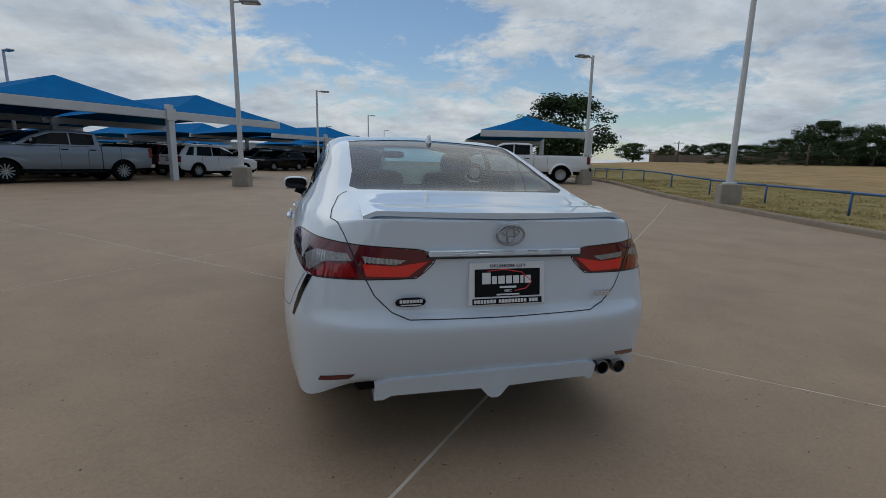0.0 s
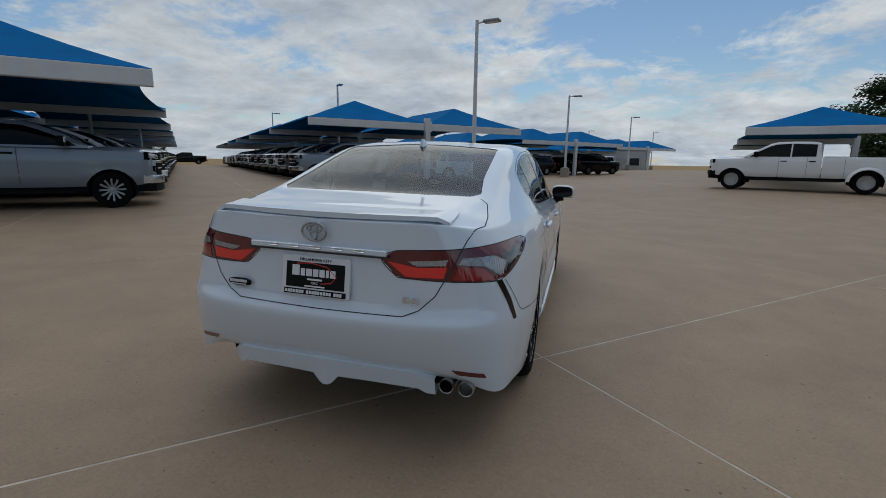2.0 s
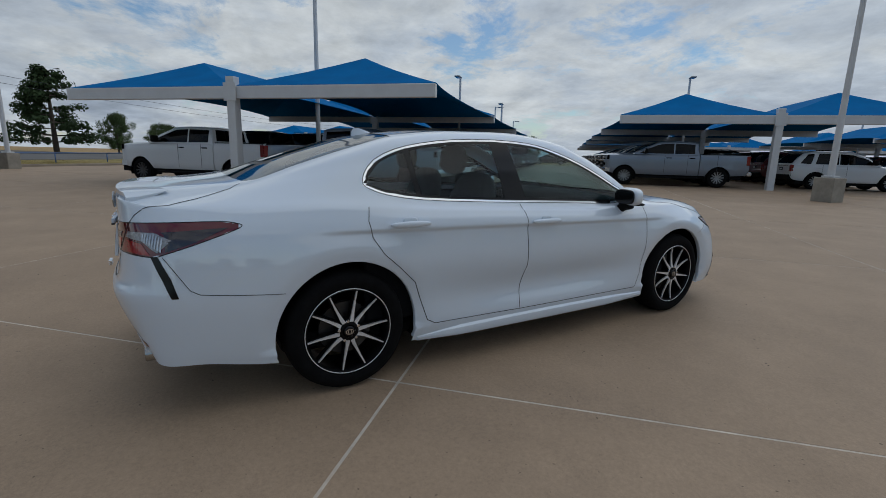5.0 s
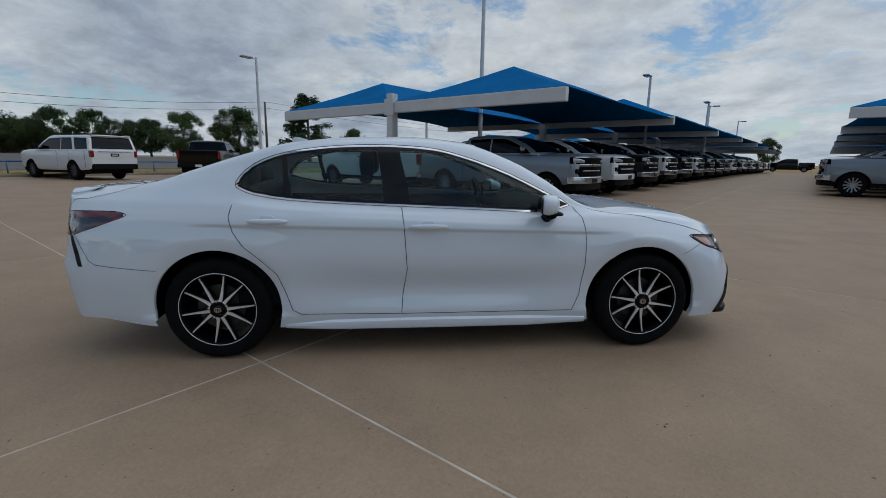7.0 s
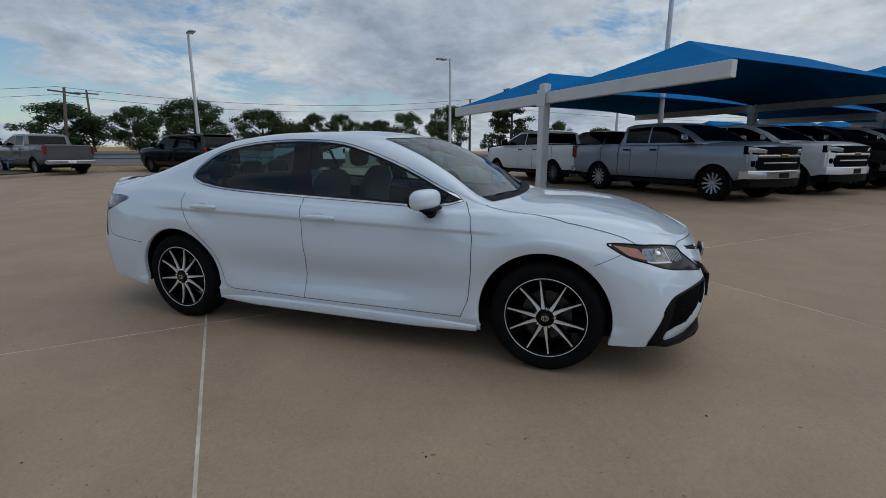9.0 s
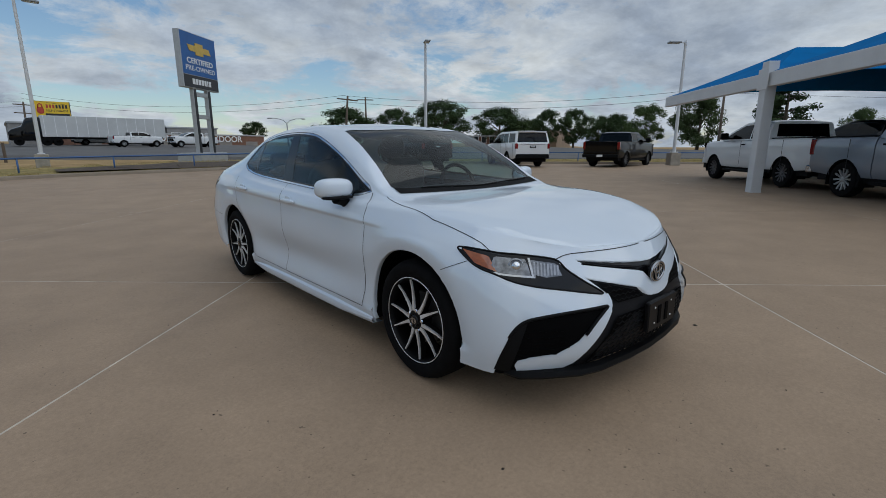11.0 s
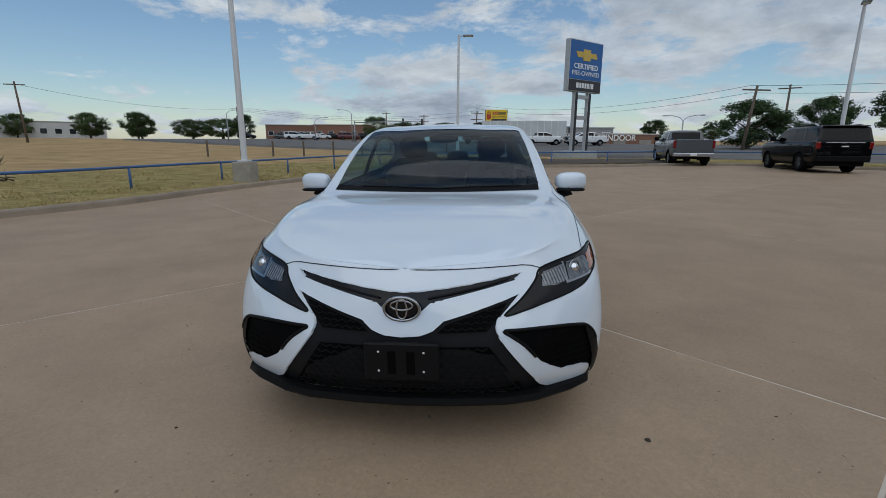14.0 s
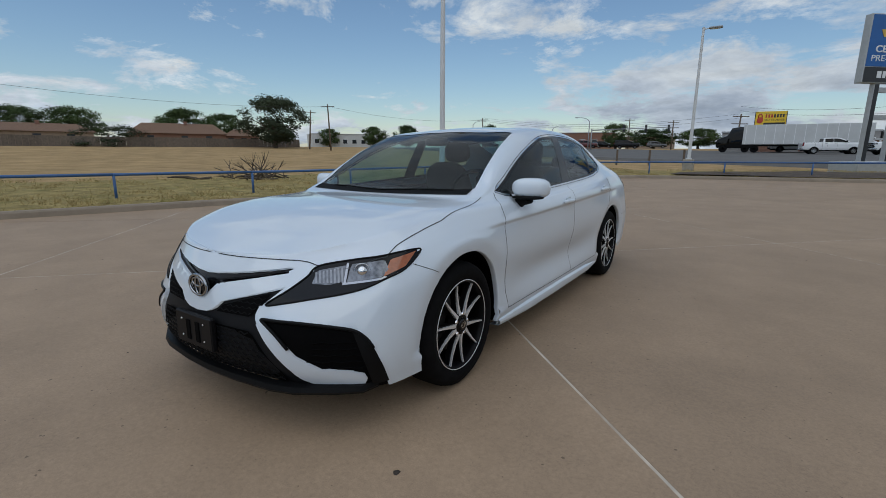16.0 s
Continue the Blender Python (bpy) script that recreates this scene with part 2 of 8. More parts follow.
def smooth_line(pts, step=0.7):
    """A soft line through points (Catmull-Rom)."""
    P = [Vector(p) for p in pts]
    P = [P[0] * 2 - P[1]] + P + [P[-1] * 2 - P[-2]]
    out = []
    for a, b, c, d in zip(P, P[1:], P[2:], P[3:]):
        n = max(2, int((c - b).length / step))
        for i in range(n):
            t = i / n
            out.append(0.5 * (2 * b + (c - a) * t + (2 * a - 5 * b + 4 * c - d) * t * t + (3 * b - a - 3 * c + d) * t ** 3))
    out.append(P[-2])
    return out


KLINE = smooth_line(KERB, 1.2)


def outside(x, y, margin=0.0):
    """Signed distance beyond the kerb line: positive on the grass."""
    best, side = 1e9, 1
    p = Vector((x, y))
    for a, b in zip(KLINE, KLINE[1:]):
        ab = b - a
        t = max(0, min(1, (p - a).dot(ab) / ab.length_squared))
        q = a + ab * t
        dd = (p - q).length
        if dd < best:
            best, side = dd, ab.x * (p.y - q.y) - ab.y * (p.x - q.x)
    return best if side > 0 else -best


def build_ground():
    # one sheet out to the horizon
    bm = bmesh.new()
    radii = [0, 3, 6, 9, 12, 16, 20, 25, 30, 36, 44, 54, 66, 80, 95, 112, 130, 200, 400, 900, 2400]
    n = 72
    rings = []
    for r in radii:
        rings.append([bm.verts.new((0, 0, -0.08))] if r == 0 else [bm.verts.new((r * math.cos(a), r * math.sin(a), gz(r * math.cos(a), r * math.sin(a)) - 0.08 - (0.06 if r < 100 else 0))) for a in [2 * math.pi * k / n for k in range(n)]])
    for k in range(n):
        bm.faces.new((rings[0][0], rings[1][k], rings[1][(k + 1) % n]))
    for r0, r1 in zip(rings[1:], rings[2:]):
        for k in range(n):
            bm.faces.new((r0[k], r1[k], r1[(k + 1) % n], r0[(k + 1) % n]))
    g = part("ground", bm, M_DRY, smooth=True)
    tagged(g, "dry tan grassland sheet under and round the lot", "ground", kind="structure")
    # joint bed under the slabs, pale sealant showing in the gaps
    bm = bmesh.new()
    S, far_out = {}, {}
    es, ds = [-0.17 + 4.72 * i for i in range(-7, 13)], [-1.47 + 4.44 * j for j in range(-5, 18)]
    fine_e = [e + 4.72 * k / 4 for e in es[:-1] for k in range(4)] + [es[-1]]
    fine_d = [d + 4.44 * k / 4 for d in ds[:-1] for k in range(4)] + [ds[-1]]
    for e in fine_e:
        for d in fine_d:
            x, y = lot(e, d)
            S[e, d] = bm.verts.new((x, y, gz(x, y) - 0.0015))
            far_out[e, d] = outside(x, y)
    for e0, e1 in zip(fine_e, fine_e[1:]):
        for d0, d1 in zip(fine_d, fine_d[1:]):
            if max(far_out[e, d] for e in (e0, e1) for d in (d0, d1)) < 0.15:
                bm.faces.new((S[e0, d0], S[e1, d0], S[e1, d1], S[e0, d1]))
    bmesh.ops.delete(bm, geom=[v for v in bm.verts if not v.link_faces], context="VERTS")
    pav = part("pavement", bm, M_JOINT, smooth=True)
    tagged(pav, "tan concrete car lot of square slabs with pale joints", "pavement", kind="structure")
    return pav, es, ds


PAVEMENT, SLAB_E, SLAB_D = build_ground()


def slab_mesh(bm, e0, e1, d0, d1, g=0.0085):
    vs = {}
    k = 4
    for i in range(k + 1):
        for j in range(k + 1):
            e, d = e0 + g + (e1 - e0 - 2 * g) * i / k, d0 + g + (d1 - d0 - 2 * g) * j / k
            x, y = lot(e, d)
            vs[i, j] = bm.verts.new((x, y, gz(x, y)))
    for i in range(k):
        for j in range(k):
            bm.faces.new((vs[i, j], vs[i + 1, j], vs[i + 1, j + 1], vs[i, j + 1]))
    rim = [(i, 0) for i in range(k)] + [(k, j) for j in range(k)] + [(k - i, k) for i in range(k)] + [(0, k - j) for j in range(k)]
    low = [bm.verts.new(vs[r].co - Vector((0, 0, 0.02))) for r in rim]
    for a in range(len(rim)):
        b = (a + 1) % len(rim)
        bm.faces.new((vs[rim[b]], vs[rim[a]], low[a], low[b]))


def build_verge():
    """Kerb stones along the lot's edge and the grass behind them."""
    L = KLINE
    norms = []
    for i, p in enumerate(L):
        t = (L[min(i + 1, len(L) - 1)] - L[max(i - 1, 0)]).normalized()
        norms.append(Vector((-t.y, t.x)))
    bm = bmesh.new()
    prof = [(-0.02, -0.02), (0.0, 0.10), (0.025, 0.135), (0.17, 0.14), (0.19, 0.09)]
    rings = []
    for p, n in zip(L, norms):
        z = gz(p.x, p.y)
        rings.append([bm.verts.new((p.x + n.x * a, p.y + n.y * a, z + b)) for a, b in prof])
    for r0, r1 in zip(rings, rings[1:]):
        for k in range(len(prof) - 1):
            bm.faces.new((r0[k], r0[k + 1], r1[k + 1], r1[k]))
    kerb = part("kerb", bm, M_KERB)
    tagged(kerb, "weathered tan concrete kerb round the lot", "kerb", kind="structure")
    # grass behind: green-brown verge, then the field's dry grass
    offs = [0.17, 0.6, 1.2, 2.0, 3.2, 5.0, 8.0, 13.0]
    bm = bmesh.new()
    rings = []
    for p, n in zip(L, norms):
        row = []
        for o in offs:
            x, y = p.x + n.x * o, p.y + n.y * o
            row.append(bm.verts.new((x, y, gz(x, y) + (0.10 if o < 11 else -0.1) + 0.03 * noise.noise((x * 0.6, y * 0.6, 0)))))
        rings.append(row)
    for r0, r1 in zip(rings, rings[1:]):
        for k in range(len(offs) - 1):
            bm.faces.new((r0[k], r0[k + 1], r1[k + 1], r1[k]))
    v = part("verge", bm, M_GREEN, smooth=True)
    tagged(v, "patchy green and brown grass verge behind the kerb", "grass verge", kind="structure")
    return norms


KNORM = build_verge()


# ---- canopies, lamp posts, rails ----
def canopy_fabric(bm, e0, e1, d0, d1, zb, zp, hip=2.45, draw=0.5):
    """A hipped sheet over a short ridge: two long slopes with hollow rims, two ends along the beams."""
    em, dm = (e0 + e1) / 2, (d0 + d1) / 2
    n, m = 14, 4

    def patch(bottom, top):
        rows = []
        for b, t in zip(bottom, top):
            rows.append([bm.verts.new(b.lerp(t, k / m) - Vector((0, 0, 0.05 * math.sin(math.pi * k / m)))) for k in range(m + 1)])
        for r0, r1 in zip(rows, rows[1:]):
            for k in range(m):
                bm.faces.new((r0[k], r1[k], r1[k + 1], r0[k + 1]))
    for e in (e0, e1):
        lo, hi = [], []
        for i in range(n + 1):
            v = i / n
            d = d0 + (d1 - d0) * v
            q = 4 * v * (1 - v)
            lo.append(Vector((e + (em - e) / abs(em - e) * draw * q, d, zb + 0.16 * q)))
            hi.append(Vector((em, min(max(d, d0 + hip), d1 - hip), zp)))
        patch(lo, hi)
    for d, s in ((d0, 1), (d1, -1)):
        lo = [Vector((e0 + (e1 - e0) * i / 8, d, zb)) for i in range(9)]
        patch(lo, [Vector((em, d + s * hip, zp))] * 9)
    bmesh.ops.remove_doubles(bm, verts=bm.verts, dist=0.002)
    bmesh.ops.recalc_face_normals(bm, faces=bm.faces)
    if sum(f.normal.z for f in bm.faces) < 0:
        bmesh.ops.reverse_faces(bm, faces=bm.faces)
    ext = bmesh.ops.extrude_face_region(bm, geom=list(bm.faces))
    bmesh.ops.translate(bm, vec=(0, 0, -0.012), verts=[g for g in ext["geom"] if isinstance(g, bmesh.types.BMVert)])


BAY = 10.5


def canopy_row(e_post, d0, bays, left=6.0, right=6.0, post_at=0.0, fab=M_BLUEFAB):
    """A row of T-shaped frames with blue hipped sheets stretched between them."""
    for b in range(bays):
        m = lot_pose(e_post, d0 + b * BAY)
        c = thing("shade_canopy", m, "white steel shade canopy with blue hipped fabric roof", "canopy", "canopies over the parked cars")
        bm = bmesh.new()
        box(bm, -0.13 + post_at, 0.13 + post_at, -0.13, 0.13, -0.05, 3.22, 0.01)
        part("post", bm, M_WHITE, c)
        bm = bmesh.new()
        box(bm, -left, right, -0.09, 0.09, 2.62, 2.96, 0.012)
        part("beam", bm, M_WHITE, c)
        bm = bmesh.new()
        box(bm, -0.2 + post_at, 0.2 + post_at, -0.16, -0.13, 2.55, 3.05, 0.006)
        part("bracket", bm, M_WHITE, c)
        if b == bays - 1:
            bm = bmesh.new()
            box(bm, -left, right, BAY - 0.09, BAY + 0.09, 2.62, 2.96, 0.012)
            part("beam", bm, M_WHITE, c)
            bm = bmesh.new()
            box(bm, -0.13 + post_at, 0.13 + post_at, BAY - 0.13, BAY + 0.13, -0.05, 3.22, 0.01)
            part("post", bm, M_WHITE, c)
        spans = ([(-left, -0.0)] if left > 1 else []) + ([(0.0, right)] if right > 1 else [])
        for a0, a1 in spans:
            bm = bmesh.new()
            canopy_fabric(bm, a0, a1, 0.0, BAY, 2.985, 4.12)
            part("fabric", bm, fab, c, "taut blue fabric sheet", smooth=True, angle=25)


canopy_row(-8.6, 8.1, 7)
canopy_row(8.9, 18.0, 6)
canopy_row(28.8, 27.6, 3)
canopy_row(54.0, 39.5, 2)
canopy_row(-28.0, 45.0, 3)
for ee_, dd_ in ((20.5, 62.0), (42.0, 66.0)):
    canopy_row(ee_, dd_, 2)


def lamp_post(x, y, h, turn, block=0.75, arm=1.0, heads=1, label="tall white lamp post on a square concrete base"):
    z = gz(x, y)
    c = thing("lamp_post", pose(x, y, z, 0, 0, turn), label, "lamp post", "lamp posts of the lot")
    bm = bmesh.new()
    box(bm, -0.30, 0.30, -0.30, 0.30, -0.1, block, 0.02)
    part("concrete_base", bm, M_BLOCK, c, "weathered concrete block")
    bm = bmesh.new()
    box(bm, -0.17, 0.17, -0.17, 0.17, block, block + 0.06, 0.01)
    part("base_plate", bm, M_WHITE, c)
    bm = bmesh.new()
    tube(bm, [(0, 0, block + 0.05), (0, 0, h)], [0.10, 0.07], 10)
    part("pole", bm, M_WHITE, c, smooth=True, angle=40)
    for k in range(heads):
        s = 1 if k == 0 else -1
        bm = bmesh.new()
        tube(bm, [(0, 0, h - 0.12), (s * 0.35, 0, h - 0.08)], 0.035, 6)
        part("arm", bm, M_WHITE, c)
        bm = bmesh.new()
        box(bm, min(s * 0.3, s * arm), max(s * 0.3, s * arm), -0.18, 0.18, h - 0.14, h - 0.04, 0.03)
        head = part("lamp_head", bm, M_LAMP, c, "flat grey lamp head")
        bm = bmesh.new()
        box(bm, min(s * 0.42, s * (arm - 0.1)), max(s * 0.42, s * (arm - 0.1)), -0.13, 0.13, h - 0.155, h - 0.138, 0.004)
        part("lens", bm, M_LENS, head)


lamp_post(-3.4, 15.7, 6.85, -10)
lamp_post(12.25, 7.9, 8.5, 60)
lamp_post(12.6, 16.9, 6.2, 190)
lamp_post(-0.2, 36.0, 6.5, -10)
lamp_post(7.7, -11.0, 9.0, 90)
lamp_post(1.75, -30.0, 8.5, 180)
lamp_post(-17.5, -20.9, 7.5, 60)
lamp_post(-26.8, -8.8, 7.0, -40)
lamp_post(-16.56, 3.27, 9.2, 45)
for lx, ly, top in ((-24.0, 14.8, 6.4), (-29.3, 22.3, 5.7), (-17.4, 29.4, 7.0), (-29.1, 1.7, 5.2)):
    lamp_post(lx, ly, top - gz(lx, ly), -45)

# ---- the white saloon ----
from mathutils.bvhtree import BVHTree

M_PAINT = mat("white_car_paint", (0.66, 0.73, 0.81), 0.5, var=0.0, coat=1.0, spec=0.25)
M_PAINT.node_tree.nodes["Principled BSDF"].inputs["Coat IOR"].default_value = 1.85
M_BLACKPL = mat("black_plastic", (0.008, 0.0083, 0.009), 0.6, spec=0.07, var=0.2, scale=12, bump=0.0004, bscale=300)
M_GLOSSBLK = mat("gloss_black", (0.006, 0.006, 0.007), 0.14, var=0, spec=0.3)
M_GREYPL = mat("dark_grey_trim", (0.0135, 0.014, 0.016), 0.48, spec=0.10, var=0.1, scale=10)
M_SEAM = mat("panel_gap", (0.03, 0.032, 0.035), 0.8, var=0)
M_CHROME = mat("chrome", (0.75, 0.76, 0.78), 0.08, metal=1.0, var=0)
M_DKCHROME = mat("dark_chrome", (0.38, 0.39, 0.41), 0.14, metal=1.0, var=0)
M_TYRE = mat("tyre_rubber", (0.0075, 0.0075, 0.008), 0.8, spec=0.06, var=0.25, scale=15, bump=0.0008, bscale=120)
M_ALLOY = mat("machined_alloy", (0.80, 0.81, 0.83), 0.34, metal=0.55, var=0.05, scale=20)
M_RIMBLK = mat("black_rim", (0.004, 0.004, 0.0045), 0.4, var=0, spec=0.12)
M_DISC = mat("brake_disc", (0.07, 0.068, 0.066), 0.5, metal=0.7, var=0.2, scale=25)
M_REDLENS = mat("red_lamp_lens", (0.80, 0.026, 0.018), 0.08, var=0.05, scale=30, coat=1.0)
M_DEEPRED = mat("deep_red_lamp_lens", (0.30, 0.010, 0.014), 0.08, var=0.1, scale=40, coat=1.0)
M_FLUTE = mat("fluted_reflector", (0.60, 0.61, 0.63), 0.18, metal=0.6, var=0.0, coat=1.0)
M_HFLUTE = mat("dull_reflector", (0.30, 0.31, 0.33), 0.2, metal=0.5, var=0.3, scale=60)
M_LIP = mat("black_lip_plastic", (0.0065, 0.0068, 0.0075), 0.45, spec=0.10, var=0.15, scale=10)
M_SMOKE = mat("smoked_lamp_lens", (0.030, 0.022, 0.028), 0.08, var=0.3, scale=50, coat=1.0)
M_DKRED = mat("dark_red_lamp_lens", (0.11, 0.004, 0.012), 0.08, var=0.1, scale=30, coat=1.0)
M_CLEARL = mat("clear_lamp_lens", (0.33, 0.33, 0.345), 0.2, var=0.4, scale=70, coat=0.6, metal=0.2)
M_LAMPGLS = mat("clear_headlamp_lens", (0.20, 0.21, 0.23), 0.16, var=0.5, scale=40, metal=0.7)
M_AMBER = mat("amber_lamp_lens", (0.33, 0.085, 0.022), 0.12, var=0.25, scale=40, coat=1.0)
M_LAMPBLK = mat("dark_lamp_housing", (0.005, 0.0055, 0.007), 0.12, var=0.2, scale=20, spec=0.25)
M_SEAT = mat("dark_seat_cloth", (0.011, 0.012, 0.014), 0.85, var=0.2, scale=12, bump=0.001, bscale=200)
M_SEATL = mat("grey_seat_cloth", (0.018, 0.0185, 0.021), 0.85, var=0.2, scale=12, bump=0.001, bscale=200)
M_PLATEBLK = mat("plate_black", (0.008, 0.008, 0.009), 0.4, var=0, spec=0.12)
M_PLATEWHT = mat("plate_white", (0.75, 0.75, 0.76), 0.4, var=0.04)
M_HEXBLK = mat("grille_black", (0.003, 0.003, 0.0033), 0.7, var=0.1, spec=0.04)
M_EXH = mat("exhaust_steel", (0.45, 0.44, 0.42), 0.25, metal=1.0, var=0.1)
M_DARKIN = mat("cabin_dark", (0.007, 0.0075, 0.009), 0.85, spec=0.1, var=0.15, scale=8)


def car_glass(name, tint, floor=0.05):
    m = bpy.data.materials.new(name)
    m.use_nodes = True
    nt = m.node_tree
    nt.nodes.clear()
    N, L = nt.nodes.new, nt.links.new
    o, mx, tr, gl, lw = N("ShaderNodeOutputMaterial"), N("ShaderNodeMixShader"), N("ShaderNodeBsdfTransparent"), N("ShaderNodeBsdfGlossy"), N("ShaderNodeLayerWeight")
    pw, ma = N("ShaderNodeMath"), N("ShaderNodeMath")
    pw.operation, ma.operation = "POWER", "MULTIPLY_ADD"
    lw.inputs[0].default_value = 0.5
    L(lw.outputs["Facing"], pw.inputs[0])
    pw.inputs[1].default_value = 5.0
    L(pw.outputs[0], ma.inputs[0])
    ma.inputs[1].default_value, ma.inputs[2].default_value = 1 - floor, floor
    tr.inputs[0].default_value = (*tint, 1)
    gl.inputs["Roughness"].default_value = 0.015
    L(ma.outputs[0], mx.inputs[0])
    L(tr.outputs[0], mx.inputs[1])
    L(gl.outputs[0], mx.inputs[2])
    L(mx.outputs[0], o.inputs[0])
    return m


M_GLASS = car_glass("tinted_side_glass", (0.58, 0.74, 0.76), 0.045)
M_WSHIELD = car_glass("windscreen_glass", (0.52, 0.71, 0.75), 0.07)
M_RGLASS = car_glass("rear_screen_glass", (0.40, 0.56, 0.60), 0.045)

# outlines of the body at rising heights, right half, from the middle of the tail round to the middle of the nose
BODY_LINES = [
    [(0, -2.36, .35), (.35, -2.352, .35), (.6, -2.325, .35), (.785, -2.285, .298), (.847, -2.08, .285), (.865, -1.8, .235), (.87, -1.41, .21), (.86, -1.0, .205), (.855, -.5, .2),
     (.855, 0, .2), (.855, .5, .2), (.86, 1.0, .21), (.87, 1.41, .21), (.86, 1.78, .215), (.79, 2.03, .22), (.52, 2.205, .228), (.26, 2.265, .232), (0, 2.285, .234)],
    [(0, -2.418, .42), (.35, -2.412, .42), (.62, -2.375, .41), (.795, -2.29, .385), (.862, -2.07, .36), (.885, -1.8, .345), (.9, -1.41, .34), (.887, -1.0, .31), (.880, -.5, .3),
     (.882, 0, .3), (.882, .5, .3), (.887, 1.0, .31), (.9, 1.41, .34), (.885, 1.78, .34), (.815, 2.05, .335), (.55, 2.24, .33), (.28, 2.315, .33), (0, 2.335, .33)],
    [(0, -2.485, .605), (.35, -2.475, .605), (.63, -2.43, .605), (.81, -2.29, .585), (.88, -2.05, .56), (.905, -1.8, .54), (.918, -1.41, .55), (.886, -1.0, .48), (.856, -.5, .45),
     (.853, 0, .45), (.856, .5, .45), (.886, 1.0, .48), (.917, 1.41, .55), (.893, 1.78, .5), (.822, 2.03, .48), (.56, 2.24, .47), (.29, 2.32, .47), (0, 2.34, .47)],
    [(0, -2.45, .69), (.35, -2.44, .69), (.62, -2.405, .69), (.795, -2.28, .695), (.87, -2.04, .7), (.897, -1.8, .705), (.912, -1.41, .74), (.905, -1.0, .68), (.897, -.5, .635),
     (.897, 0, .62), (.896, .5, .62), (.9, 1.0, .66), (.91, 1.41, .74), (.878, 1.78, .66), (.795, 2.01, .62), (.53, 2.2, .6), (.27, 2.285, .6), (0, 2.31, .6)],
    [(0, -2.44, .885), (.35, -2.425, .885), (.6, -2.385, .885), (.765, -2.25, .885), (.838, -2.03, .89), (.863, -1.8, .895), (.882, -1.41, .9), (.894, -1.0, .885), (.897, -.5, .868),
     (.897, 0, .85), (.895, .5, .83), (.888, 1.0, .815), (.872, 1.41, .815), (.835, 1.75, .775), (.755, 1.97, .72), (.5, 2.16, .69), (.25, 2.25, .68), (0, 2.28, .68)],
    [(0, -2.435, 1.035), (.35, -2.42, 1.035), (.57, -2.375, 1.03), (.7, -2.24, 1.0), (.778, -2.02, .99), (.815, -1.8, .992), (.842, -1.41, .995), (.856, -1.0, .968), (.862, -.5, .945),
     (.862, 0, .925), (.858, .5, .908), (.84, 1.0, .915), (.8, 1.41, .905), (.752, 1.72, .868), (.675, 1.93, .828), (.46, 2.12, .785), (.23, 2.2, .77), (0, 2.22, .765)],
]
TOP_Y = [-2.435, -2.4, -2.25, -2.05, -1.88, -1.6, -1.3, -1.0, -.6, -.2, .2, .5, .75, 1.0, 1.15, 1.45, 1.75, 1.98, 2.12, 2.22]
TOP_X6 = [0, .475, .655, .72, .75, .775, .79, .8, .805, .81, .81, .806, .802, .79, .77, .735, .7, .61, .43, 0]
TOP_Z6 = [1.035, 1.04, 1.03, 1.035, 1.043, 1.055, 1.06, 1.03, 1.005, .985, .967, .952, .952, .95, .938, .93, .89, .835, .79, .765]
TOP_X7 = [0, .41, .56, .62, .655, .675, .69, .712, .727, .732, .732, .737, .747, .758, .70, .645, .615, .53, .37, 0]
TOP_Z7 = [1.035, 1.045, 1.062, 1.077, 1.1, 1.15, 1.2, 1.215, 1.205, 1.2, 1.188, 1.13, 1.055, .966, .950, .943, .91, .848, .796, .765]
TOP_X8 = [0, .33, .44, .5, .56, .575, .588, .6, .608, .612, .612, .637, .667, .702, .6, .52, .49, .41, .28, 0]
TOP_Z8 = [1.035, 1.05, 1.08, 1.096, 1.116, 1.2, 1.29, 1.362, 1.397, 1.402, 1.368, 1.27, 1.142, .99, .958, .950, .918, .86, .804, .765]
TOP_ZC = [1.035, 1.053, 1.086, 1.106, 1.126, 1.222, 1.32, 1.4, 1.438, 1.445, 1.413, 1.315, 1.18, 1.012, .967, .958, .928, .873, .815, .765]


def spline(P, t):
    """Catmull-Rom through equally spaced points (any vector or number)."""
    i = min(int(t), len(P) - 2)
    f = t - i
    a, b, c, d = P[max(i - 1, 0)], P[i], P[i + 1], P[min(i + 2, len(P) - 1)]
    return 0.5 * (2 * b + (c - a) * f + (2 * a - 5 * b + 4 * c - d) * f * f + (3 * b - a - 3 * c + d) * f ** 3)


def along(X, V, x):
    """Monotone cubic through (X, V): no overshoot between its points."""
    x = min(max(x, X[0]), X[-1])
    i = max(k for k in range(len(X) - 1) if X[k] <= x)
    h = X[i + 1] - X[i]
    s = [(V[k + 1] - V[k]) / (X[k + 1] - X[k]) for k in range(len(X) - 1)]

    def tangent(k):
        if k == 0 or k == len(X) - 1:
            return s[min(k, len(s) - 1)]
        if s[k - 1] * s[k] <= 0:
            return 0.0
        return 2 * s[k - 1] * s[k] / (s[k - 1] + s[k])
    t = (x - X[i]) / h
    return (V[i] * (2 * t ** 3 - 3 * t * t + 1) + h * tangent(i) * (t ** 3 - 2 * t * t + t) + V[i + 1] * (3 * t * t - 2 * t ** 3) + h * tangent(i + 1) * (t ** 3 - t * t))


